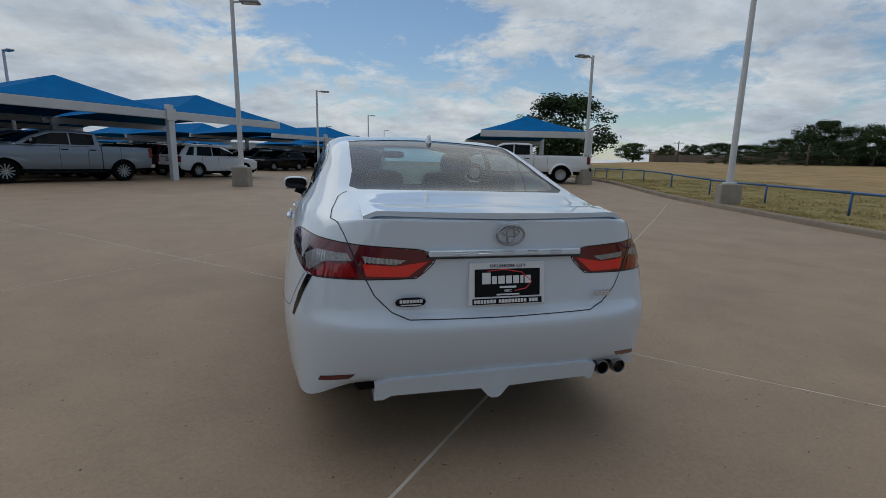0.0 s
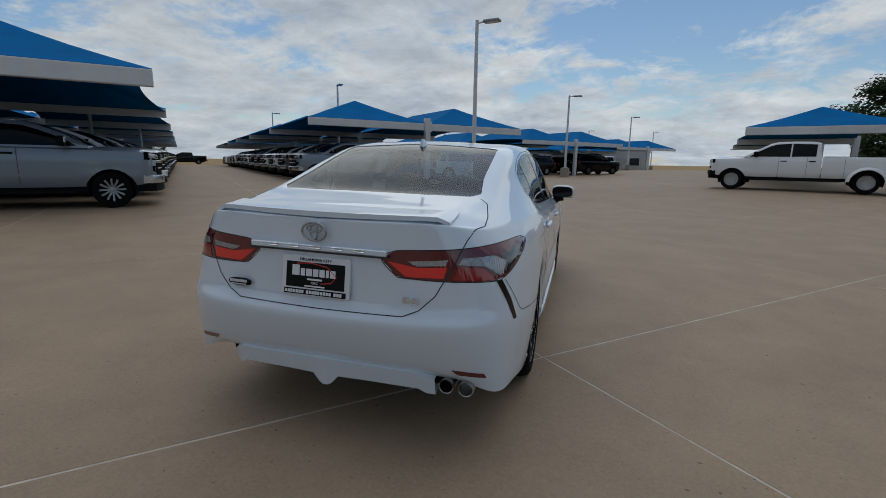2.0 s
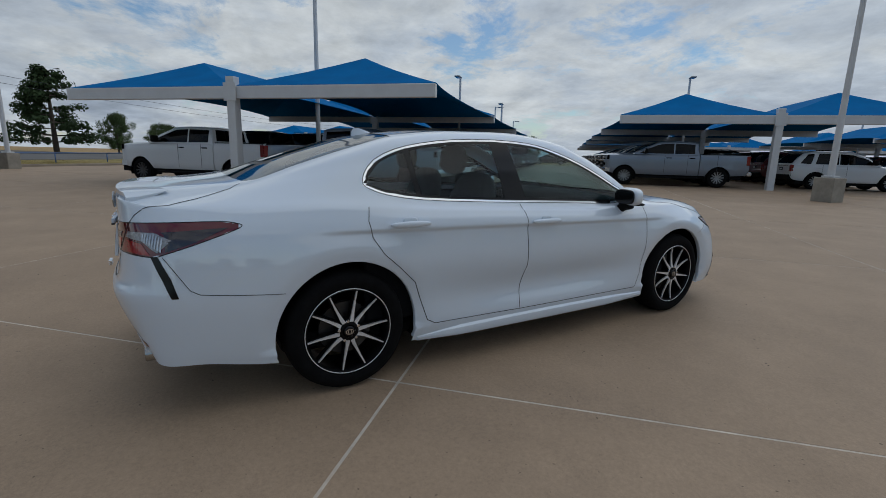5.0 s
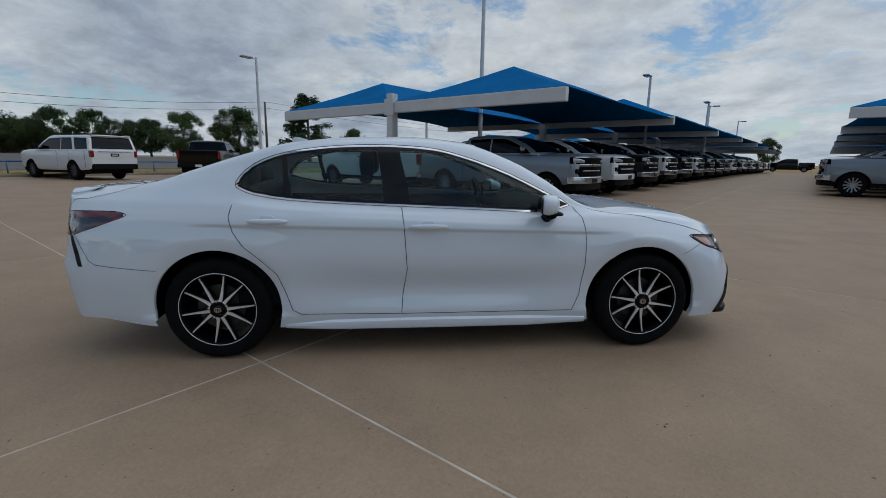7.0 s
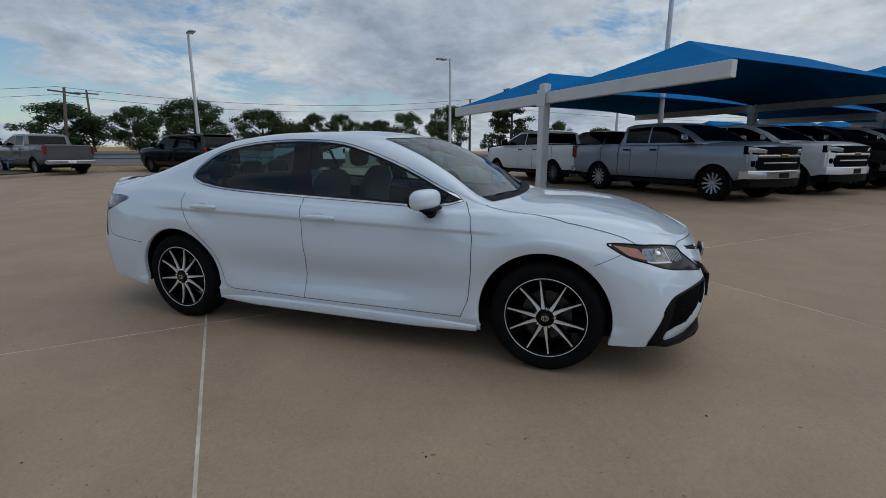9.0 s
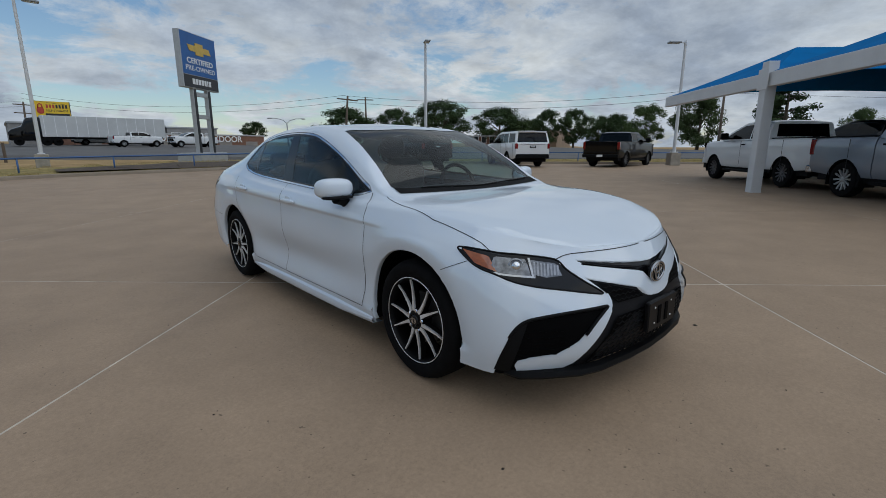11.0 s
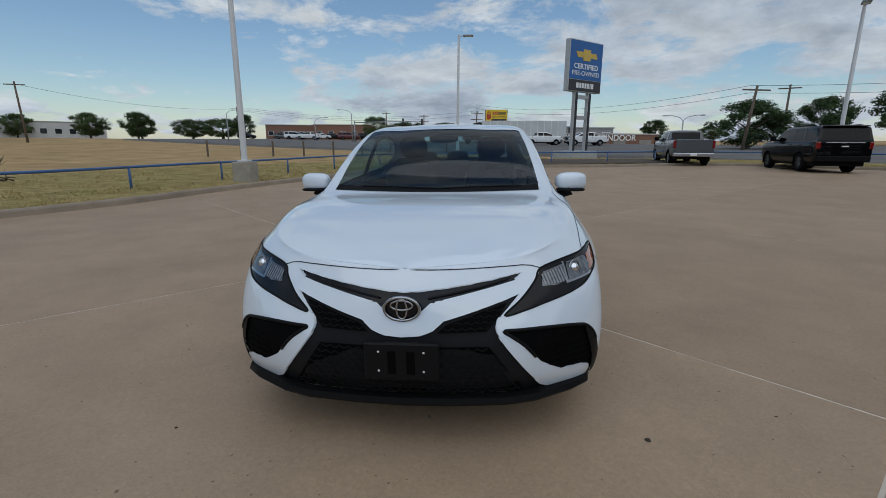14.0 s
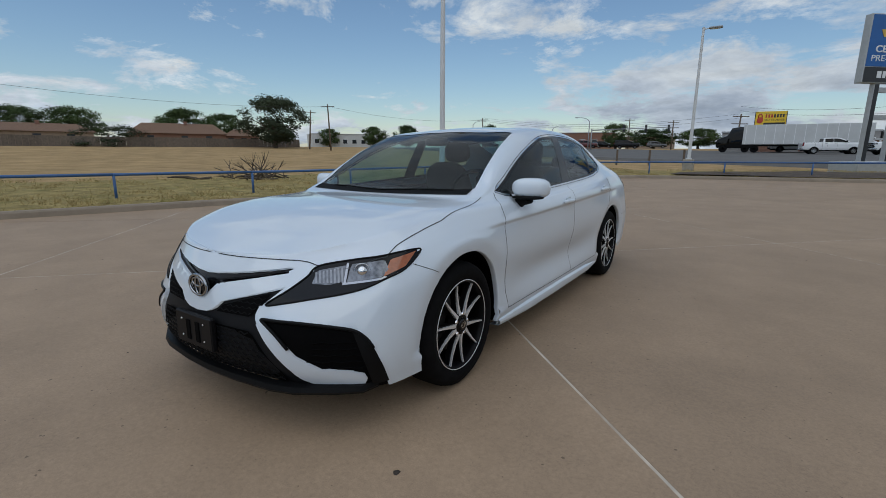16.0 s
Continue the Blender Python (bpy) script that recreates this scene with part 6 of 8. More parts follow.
def pickup(paint, bed=1.0, kind="pickup", trim=None):
    """Crew-cab pick-up truck facing +y, origin under its middle."""
    L, W, zs, R = (5.90, 2.04, 0.47, 0.405) if kind == "pickup" else (6.75, 2.04, 0.55, 0.42)
    w, yf, yr = W / 2, L / 2, -L / 2
    fa = yf - 0.97
    ra = fa - (3.75 if kind == "pickup" else 4.37)
    cb = fa - 2.98                                        # back of the cab
    v = thing("pickup_truck", Matrix(), "pick-up truck", "truck")
    P = PAINTS[paint]
    trim = M_SILVERTRIM if trim is None else trim
    st = [(yr + 0.03, w * 0.965, zs + .10, 1.375, 0.0), (yr + 0.15, w * 0.985, zs + .06, 1.38, 0.0), (ra - .5, w, zs + .02, 1.385, 0.0), (ra + .5, w, zs, 1.385, 0.0), (cb - 0.03, w * 0.99, zs, 1.385, 0.0)]
    bm = shell(st)
    bmesh.ops.delete(bm, geom=[f for f in bm.faces if f.normal.z > 0.9 and f.calc_center_median().z > 1.3 and abs(f.calc_center_median().x) < w * 0.88], context="FACES")
    cut_arches(bm, [ra], R + 0.06, R)
    part("bed", bm, P, v, smooth=True, angle=30)
    bm = bmesh.new()
    box(bm, -w * 0.86, w * 0.86, yr + 0.08, cb - 0.06, 0.80, 0.86)
    part("bed_floor", bm, M_BLACKPL, v)
    for s in (1, -1):
        bm = bmesh.new()
        box(bm, s * w * 0.89 - 0.04, s * w * 0.89 + 0.04, yr + 0.06, cb - 0.05, 0.86, 1.392, 0.01)
        part("bed_rail", bm, M_BLACKPL, v)
    bm = bmesh.new()
    box(bm, -w * 0.86, w * 0.86, yr + 0.0, yr + 0.08, 0.72, 1.38, 0.02)
    part("tailgate", bm, P, v)
    st = [(cb + 0.0, w * 0.99, zs, 1.36, 0.02), (cb + .6, w, zs, 1.35, 0.02), (fa - .9, w, zs, 1.34, 0.03), (fa - .5, w, zs + .01, 1.33, 0.05), (fa, w, zs + .02, 1.32, 0.08), (fa + .5, w * 0.99, zs + .03, 1.305, 0.085),
          (yf - .24, w * 0.975, zs + .08, 1.285, 0.075), (yf - .16, w * 0.955, zs + .12, 1.27, 0.065), (yf - .10, w * 0.82, zs + .2, 1.245, 0.06), (yf - .06, w * 0.55, zs + .25, 1.235, 0.045)]
    bm = shell(st)
    cut_arches(bm, [fa], R + 0.06, R)
    part("body", bm, P, v, smooth=True, angle=30)
    zr = 1.91 if kind == "pickup" else 1.99
    pr = [(cb + 0.02, 1.40, w * .88), (cb + 0.09, zr - .06, w * .80), (cb + .35, zr - .01, w * .80), (cb + 1.0, zr, w * .80), (cb + 1.5, zr - .02, w * .79), (cb + 1.72, zr - .08, w * .79), (cb + 2.2, 1.64, w * .85), (cb + 2.62, 1.38, w * .91)]
    bm = cabin(pr, w * 0.945, w * .79, 1.36)
    panes = [("side", [(cb + .20, 1.385), (cb + .20, zr - .13), (cb + .98, zr - .095), (cb + .98, 1.375)], lambda c: abs(c.x) > .55),
             ("side", [(cb + 1.03, 1.375), (cb + 1.03, zr - .095), (cb + 1.5, zr - .12), (cb + 1.72, zr - .19), (cb + 2.22, 1.52), (cb + 2.42, 1.375)], lambda c: abs(c.x) > .55),
             ("end", [(-w * .74, 1.43), (-w * .70, zr - .11), (w * .70, zr - .11), (w * .74, 1.43)], lambda c: c.y < cb + 0.12),
             ("plan", [(-w * .84, cb + 2.56), (-w * .73, cb + 1.76), (w * .73, cb + 1.76), (w * .84, cb + 2.56)], lambda c: c.y > cb + 1.7 and c.z > 1.38)]
    split_glass(bm, panes, v, P, "cab")
    dress(v, L, W, 1.2, zs, (fa, ra), R, "work" if trim is P and kind == "pickup" else kind, P, trim)
    if kind == "dually":
        for s in (1, -1):
            bm = bmesh.new()
            rows = []
            for k in range(11):
                a = math.pi * k / 10
                rows.append([bm.verts.new((s * xx, ra + rr * math.cos(a), R + .02 + rr * math.sin(a) * .92)) for xx, rr in ((w * .99, .62), (w + .17, .56), (w + .18, .50))])
            for r0, r1 in zip(rows, rows[1:]):
                for j in range(2):
                    bm.faces.new((r0[j], r0[j + 1], r1[j + 1], r1[j]))
            bmesh.ops.recalc_face_normals(bm, faces=bm.faces)
            part("fender_flare", bm, P, v, smooth=True)
    detail_front(v, yf, w, 1.265, zs, True, trim, P)
    detail_sides(v, w * .995, 1.34, cb + 2.18, [cb + 1.22, cb + .30], P, None)
    for s in (1, -1):
        bm = bmesh.new()
        x0, x1 = sorted((s * w * 0.86, s * w * 0.995))
        box(bm, x0, x1, yr + 0.005, yr + 0.16, 0.95, 1.33, 0.02)
        part("tail_lamp", bm, M_TLAMP, v, "dark red tail lamp")
    bm = bmesh.new()
    box(bm, -w * 0.97, w * 0.97, yr - 0.10, yr + 0.10, zs + 0.04, zs + 0.22, 0.03)
    part("rear_bumper", bm, trim if paint != "black" else M_BLACKPL, v)
    bm = bmesh.new()
    box(bm, -0.16, 0.16, yr - 0.108, yr - 0.098, zs + 0.08, zs + 0.20, 0.004)
    box(bm, -0.13, 0.13, yr - 0.112, yr - 0.107, zs + 0.12, zs + 0.16)
    part("plate", bm, M_PLATEWHT, v)
    bm = bmesh.new()
    for s in (1, -1):
        box(bm, s * (w - .06) - .07, s * (w - .06) + .07, ra + .75, fa - .65, zs - .14, zs - .07, .02)
    part("side_step", bm, M_BLACKPL, v)
    return v


def wagon(paint, kind="suv"):
    """Large estate-bodied off-roader (suv) or smaller crossover facing +y."""
    P = PAINTS[paint]
    if kind == "suv":
        L, W, H, zs, R, wbase, zb = 5.55, 2.04, 1.92, 0.40, 0.40, 3.25, 1.28
        over = 0.98
    else:
        L, W, H, zs, R, wbase, zb = 4.62, 1.86, 1.64, 0.32, 0.35, 2.72, 1.06
        over = 0.92
    w, yf, yr = W / 2, L / 2, -L / 2
    fa = yf - over
    ra = fa - wbase
    v = thing("parked_suv", Matrix(), "parked estate car", "car")
    big = kind == "suv"
    zh = zb - (0.0 if big else 0.05)
    drop = 1.0 if big else 1.9                             # how far the bonnet falls to the nose
    st = [(yr, w * .93, zs + .22, zb - .03, .0), (yr + .06, w * .965, zs + .12, zb, .0), (yr + .3, w * .99, zs + .05, zb, .0), (ra, w, zs, zb, .0), (0, w, zs, zb - .01, .0), (fa - .75, w, zs, zb - .02, .02),
          (fa - .3, w, zs + .01, zh, .05), (fa + .3, w * .995, zs + .02, zh - .015 * drop, .07), (yf - .25, w * .975, zs + .06, zh - .045 * drop, .07), (yf - .10, w * .945, zs + .12, zh - .08 * drop, .06), (yf - .03, w * .80, zs + .2, zh - .12 * drop, .04)]
    bm = shell(st)
    cut_arches(bm, [fa, ra], R + .05, R)
    part("body", bm, P, v, smooth=True, angle=30)
    c0 = fa - (.42 if big else .36)
    wt = w * (.83 if big else .79)
    tail = (.06, .11, .19, .45) if big else (.05, .25, .52, .85)     # the hatch is steep on the large one, raked on the small one
    pr = [(yr + tail[0], zb + .02, w * .91), (yr + tail[1], zb + (H - zb) * .5, w * .87), (yr + tail[2], H - .07, wt), (yr + tail[3], H - .01, wt), (0, H, wt), (c0 - 1.2, H - .02, wt), (c0 - .92, H - .07, wt), (c0 - .46, zb + (H - zb) * .52, w * .86), (c0, zb, w * .91)]
    bm = cabin(pr, w * .95, wt, zb)
    e = H - .12
    panes = [("side", [(ra - .22, zb + .02), (ra - .10, e), (yr + tail[2] + .12, e - .02), (yr + tail[1] + .10, zb + .04)], lambda c: abs(c.x) > .5),
             ("side", [(ra - .06, zb + .02), (ra + .06, e), (ra + .80, e), (ra + .80, zb + .015)], lambda c: abs(c.x) > .5),
             ("side", [(ra + .84, zb + .015), (ra + .84, e), (c0 - 1.05, e - .03), (c0 - .50, zb + .24), (c0 - .18, zb + .02)], lambda c: abs(c.x) > .5),
             ("end", [(-w * .84, zb + .05), (-w * .76, H - .10), (w * .76, H - .10), (w * .84, zb + .05)], lambda c: c.y < yr + tail[2] + .02),
             ("plan", [(-w * .85, c0 - .05), (-w * .74, c0 - .90), (w * .74, c0 - .90), (w * .85, c0 - .05)], lambda c: c.y > c0 - 1.0 and c.z > zb)]
    split_glass(bm, panes, v, P, "cabin_shell")
    dress(v, L, W, zh, zs, (fa, ra), R, kind, P, M_SILVERTRIM)
    detail_front(v, yf - .02, w * .955, zh - .09 * drop, zs + .04, kind == "suv", M_SILVERTRIM if kind == "suv" else M_BLACKPL, P)
    detail_sides(v, w * .995, zb, c0 - .35, [ra + .95, ra + .05], P, P)
    for s in (1, -1):
        bm = bmesh.new()
        x0, x1 = sorted((s * w * .80, s * w * .965))
        box(bm, x0, x1, yr - .012, yr + .14, zb - .32, zb - .02, .03)
        part("tail_lamp", bm, M_TLAMP, v, "dark red tail lamp")
    bm = bmesh.new()
    box(bm, -w * .93, w * .93, yr - .05, yr + .12, zs + .06, zs + .30, .04)
    part("rear_bumper", bm, M_BLACKPL, v)
    bm = bmesh.new()
    box(bm, -.17, .17, yr - .02, yr - .005, zb - .26, zb - .14, .004)
    part("plate", bm, M_PLATEBLK, v)
    bm = bmesh.new()
    box(bm, -.12, .12, yr - .024, yr - .019, zb - .22, zb - .18)
    part("plate_bar", bm, M_PLATEWHT, v)
    bm = bmesh.new()
    box(bm, -w * .66, w * .66, yr - .03, yr + .03, zb - .07, zb - .045, .008)
    part("tailgate_strip", bm, M_SILVERTRIM, v)
    bm = bmesh.new()
    box(bm, -wt * .92, wt * .92, yr + tail[2] - .14, yr + tail[2] + .10, H - .06, H - .015, .015)
    part("roof_spoiler", bm, P, v)
    for s in (1, -1):
        bm = bmesh.new()
        tube(bm, [(s * wt * .86, yr + tail[3] + .1, H + .03), (s * wt * .86, c0 - 1.35, H + .03)], .018, 6)
        part("roof_rail", bm, M_BLACKPL, v)
    return v


def recolour(v, old, paint):
    for o in (v, *v.children_recursive):
        if o.type == "MESH":
            for sl in o.material_slots:
                if sl.material == PAINTS[old]:
                    sl.link = "OBJECT"
                    sl.material = PAINTS[paint]


VEHICLE_ORIG = {}


def park(kind, paint, m, label, group):
    """Stands a vehicle of that kind and colour at a pose: the first is built, the others are its copies."""
    key = kind if paint != "black" else kind + "_black"
    if key not in VEHICLE_ORIG:
        v = pickup(paint) if kind == "pickup" else pickup(paint, kind="dually", trim=M_BLACKPL) if kind == "dually" else pickup(paint, trim=PAINTS[paint]) if kind == "work_pickup" else wagon(paint, kind)
        v.matrix_basis = m
        VEHICLE_ORIG[key] = (v, paint)
    else:
        o, old = VEHICLE_ORIG[key]
        v = copy_thing(o, m)
        if paint != old:
            recolour(v, old, paint)
    what = {"pickup": "pick-up truck with bright bumpers", "work_pickup": "pick-up truck with painted bumpers", "dually": "twin-rear-wheel pick-up truck with black bumpers", "suv": "large estate-bodied off-roader", "crossover": "small crossover car"}[kind]
    return tagged(v, f"{PAINT_WORDS[paint]} {what} {label}", "truck" if "pick" in kind or kind == "dually" else "car", group)


# first row: noses out to the aisle, tails to the posts; a second file behind them faces away
FRONT1 = ["silver", "white", "black", "white", "black", "white", "black", "black", "grey", "white", "black", "white", "grey", "white", "black", "white", "red", "black", "white", "black"]
for k, c in enumerate(FRONT1):
    kind = "pickup" if k in (0, 2, 3, 4, 5, 6, 7, 8, 10, 12) else "work_pickup" if k < 16 else "suv"
    park(kind, c, lot_pose(-2.68 - 2.95, 10.35 + 3.15 * k, turn=-90), "parked under the blue canopy", "trucks under the first canopy")
for k, c in enumerate(["white", "black", "black", "grey", "black", "white", "black", "grey", "black", "white"]):
    park("work_pickup" if k == 0 else "pickup" if k % 2 else "suv", c, lot_pose(-14.6 + 2.95, 10.55 + 3.15 * k, turn=90), "parked tail to tail", "trucks under the first canopy")
# second row
for k, c in enumerate(["silver", "grey", "white", "white", "black", "black", "white", "grey", "black", "white", "black", "black", "grey", "white", "black"]):
    park("pickup" if k < 9 else "suv", c, lot_pose(2.35 + 2.95, 19.4 + 3.15 * k, turn=90), "parked under the second canopy", "trucks under the second canopy")
for k, c in enumerate(["white", "red", "black", "grey", "white", "black", "black", "white", "grey", "black"]):
    park("crossover" if k < 5 else "suv", c, lot_pose(15.0 - 2.4, 20.7 + 3.1 * k, turn=-90), "parked under the second canopy", "trucks under the second canopy")
# third and fourth rows
for k, c in enumerate(["black", "grey", "sand", "black", "red", "white", "grey", "black", "black"]):
    park("crossover", c, lot_pose(22.3 + 2.4, 29.0 + 3.0 * k, turn=90), "parked under a farther canopy", "cars under the farther canopies")
for k, c in enumerate(["black", "black", "white", "grey", "black", "white"]):
    park("crossover" if k % 3 else "suv", c, lot_pose(35.0 - 2.5, 29.0 + 3.0 * k, turn=-90), "parked under a farther canopy", "cars under the farther canopies")
for k, c in enumerate(["white", "white", "sand", "black", "white", "red", "black", "sand"]):
    park("suv" if k < 2 else "crossover", c, lot_pose(44.0 + 1.2 * k, 40.0 + 3.4 * k, turn=70), "parked far across the lot", "cars under the farther canopies")
park("pickup", "black", lot_pose(-1.5, 84.0, turn=92), "across the aisle", "")
# by the kerb
park("dually", "white", pose(9.95, 18.8, gz(9.95, 18.8), 0, 0, 68), "by the field", "")
# along the street side
EDGE = "cars along the street kerb"
park("work_pickup", "black", pose(-23.85, -10.64, gz(-23.85, -10.64), 0, 0, 98), "parked nose to the street", EDGE)
park("suv", "white", pose(-19.5, -15.0, gz(-19.5, -15.0), 0, 0, 150), "slanted by the street", EDGE)
park("suv", "black", pose(-15.1, -19.15, gz(-15.1, -19.15), 0, 0, 171), "slanted by the street", EDGE)
park("pickup", "grey", pose(-11.7, -25.0, gz(-11.7, -25.0), 0, 0, 171), "slanted by the street", EDGE)

# ---- rails, signs, street, trees and buildings round the lot ----
def polar(az, r, x0=0.0, y0=0.0):
    """x, y at a bearing (anticlockwise from +y) and distance from the saloon."""
    a = radians(az)
    return x0 - math.sin(a) * r, y0 + math.cos(a) * r


def blue_rail():
    """A blue pipe rail on posts, set back on the grass behind the kerb."""
    rail = thing("pipe_rail", Matrix(), "low blue pipe rail on posts along the grass", "railing")
    pts = []
    for p, n in zip(KLINE, KNORM):
        if p.y < 32 and p.x > -44:
            off = 2.1 if p.x > 3 else 2.4
            q = p + n * off
            pts.append(q)
    run = []
    for q in pts:
        z = gz(q.x, q.y) + 0.10
        run.append((q.x, q.y, z + 0.60))
    # runs of pipe between posts, 3.35 m apart
    run = [Vector(p) for p in run]
    arc = [0.0]
    for a, b in zip(run, run[1:]):
        arc.append(arc[-1] + (b - a).length)
    ref = arc[min(range(len(run)), key=lambda i: math.hypot(run[i].x - 10.23, run[i].y + 4.77))]

    def at(q):
        i = max(0, min(len(run) - 2, max(k for k in range(len(arc)) if arc[k] <= q or k == 0)))
        return run[i].lerp(run[i + 1], (q - arc[i]) / (arc[i + 1] - arc[i]))
    stops = [q for q in [ref + 3.35 * k for k in range(-80, 80)] if 0 < q < arc[-1]]
    posts = [at(q) for q in stops]
    for q0, q1 in zip(stops, stops[1:]):
        bm = bmesh.new()
        tube(bm, [at(q0 + (q1 - q0) * k / 3) for k in range(4)], 0.038, 8)
        part("pipe", bm, M_BLUERAIL, rail, smooth=True)
    for p in posts:
        bm = bmesh.new()
        tube(bm, [(p.x, p.y, p.z - 0.7), (p.x, p.y, p.z - 0.01)], 0.034, 8)
        part("rail_post", bm, M_BLUERAIL, rail, smooth=True)


blue_rail()

# second canopy group by the field
def field_canopy():
    m0 = pose(13.3, 17.8, gz(12, 18), 0, 0, -14)
    for b in range(3):
        c = thing("shade_canopy", m0 @ Matrix.Translation((0, BAY * b, 0)), "white steel cantilever canopy with blue fabric roof", "canopy", "canopies over the parked cars")
        bm = bmesh.new()
        box(bm, -0.15, 0.15, -0.15, 0.15, -0.25, 2.75, 0.01)
        part("post", bm, M_WHITE, c)
        bm = bmesh.new()
        box(bm, -5.7, 0.15, -0.1, 0.1, 2.30, 2.62, 0.012)
        part("beam", bm, M_WHITE, c)
        bm = bmesh.new()
        canopy_fabric(bm, -5.7, 0.0, 0, BAY, 2.64, 3.62)
        part("fabric", bm, M_BLUEFAB, c, "taut blue fabric sheet", smooth=True, angle=25)


field_canopy()
lamp_post(6.9, 62.0, 6.8, -10)
lamp_post(2.0, 85.0, 7.0, -10)
lamp_post(14.0, 95.0, 7.2, 20)
for e_, d_, h_, tt in ((-8.0, 56.0, 7.2, 45), (-8.0, 78.0, 7.2, 45), (9.0, 64, 7.2, 45), (29.0, 52.0, 7.2, 45)):
    x_, y_ = lot(e_, d_)
    lamp_post(x_, y_, h_, tt)

# ---- pylon sign ----
M_SIGNBLUE = mat("sign_blue", (0.008, 0.10, 0.34), 0.35, var=0.08, scale=2)
M_SIGNBLK = mat("sign_black", (0.02, 0.022, 0.025), 0.4, var=0.1)
M_SIGNGREY = mat("sign_cabinet_grey", (0.42, 0.43, 0.44), 0.4, metal=0.3, var=0.08)
M_GOLD = mat("sign_gold", (0.62, 0.42, 0.08), 0.35, metal=0.3, var=0.12, scale=3)
M_SIGNWHITE = mat("sign_white", (0.75, 0.76, 0.77), 0.5, var=0.03)
M_SIGNYEL = mat("sign_yellow", (0.75, 0.52, 0.03), 0.5, var=0.06)
M_SIGNRED = mat("sign_red", (0.45, 0.05, 0.03), 0.5, var=0.08)


def pylon_sign():
    x, y = -7.45, -33.7
    yaw = math.degrees(math.atan2(-2.62, -3.01)) + 180     # along the face, seen from the lot
    s = thing("pylon_sign", pose(x, y, gz(x, y), 0, 0, yaw + 180), "tall blue and black dealer pylon sign on steel legs", "sign")
    # local x runs along the face, the face looks to -y
    W2 = 1.92
    bm = bmesh.new()
    box(bm, -W2, W2, -0.22, 0.22, 4.95, 8.55, 0.03)
    part("cabinet", bm, M_SIGNGREY, s)
    for side in (-1, 1):
        bm = bmesh.new()
        box(bm, -W2 + .06, W2 - .06, min(side * .22, side * .235), max(side * .22, side * .235), 5.82, 8.49, 0.005)
        part("blue_panel", bm, M_SIGNBLUE, s)
        bm = bmesh.new()
        box(bm, -W2 + .06, W2 - .06, min(side * .22, side * .235), max(side * .22, side * .235), 5.0, 5.79, 0.005)
        part("black_panel", bm, M_SIGNBLK, s)
    # plain gold cross-bar shape
    bm = bmesh.new()
    for poly in ([(-1.05, 7.36), (-.42, 7.36), (-.42, 7.16), (.42, 7.16), (.42, 7.36), (1.25, 7.36), (1.05, 7.74), (.42, 7.74), (.42, 7.94), (-.42, 7.94), (-.42, 7.74), (-1.25, 7.74)],):
        vs = [bm.verts.new((px, -.262, pz)) for px, pz in poly]
        f = bm.faces.new(vs)
        r = bmesh.ops.extrude_face_region(bm, geom=[f])
        bmesh.ops.translate(bm, vec=(0, .03, 0), verts=[g for g in r["geom"] if isinstance(g, bmesh.types.BMVert)])
    bmesh.ops.recalc_face_normals(bm, faces=bm.faces)
    part("gold_emblem", bm, M_GOLD, s)
    up = Matrix.Rotation(radians(90), 4, "X")
    letters("CERTIFIED", .50, Matrix.Translation((0, -.245, 6.72)) @ up @ Matrix.Diagonal((1.22, 1, 1, 1)), M_SIGNWHITE, s, bold=0.01)
    letters("PRE-OWNED", .46, Matrix.Translation((0, -.245, 6.24)) @ up @ Matrix.Diagonal((1.2, 1, 1, 1)), M_SIGNWHITE, s)
    px = -1.03
    for wb in (.27, .19, .25, .22, .22, .10, .25):
        bm = bmesh.new()
        box(bm, px, px + wb, -.255, -.235, 5.22, 5.58)
        part("name_bar", bm, M_SIGNWHITE, s)
        px += wb + .085
    for cx in (-.78, .78):
        bm = bmesh.new()
        box(bm, cx - .17, cx + .17, -.15, .15, 0, 4.98, .02)
        part("leg", bm, M_SIGNGREY, s)
        bm = bmesh.new()
        box(bm, cx - .13, cx + .13, -.17, -.15, .5, 4.9, .004)
        part("leg_face", bm, M_SIGNBLK, s)
    for zz in (4.6, 3.1):
        bm = bmesh.new()
        box(bm, -.62, .62, -.10, .10, zz - .14, zz + .14, .01)
        part("cross_tie", bm, M_SIGNGREY, s)
    bm = bmesh.new()
    box(bm, -1.9, 1.2, -.9, .9, -.1, .62, .03)
    part("plinth", bm, M_SIGNGREY, s, "low grey plinth")


pylon_sign()


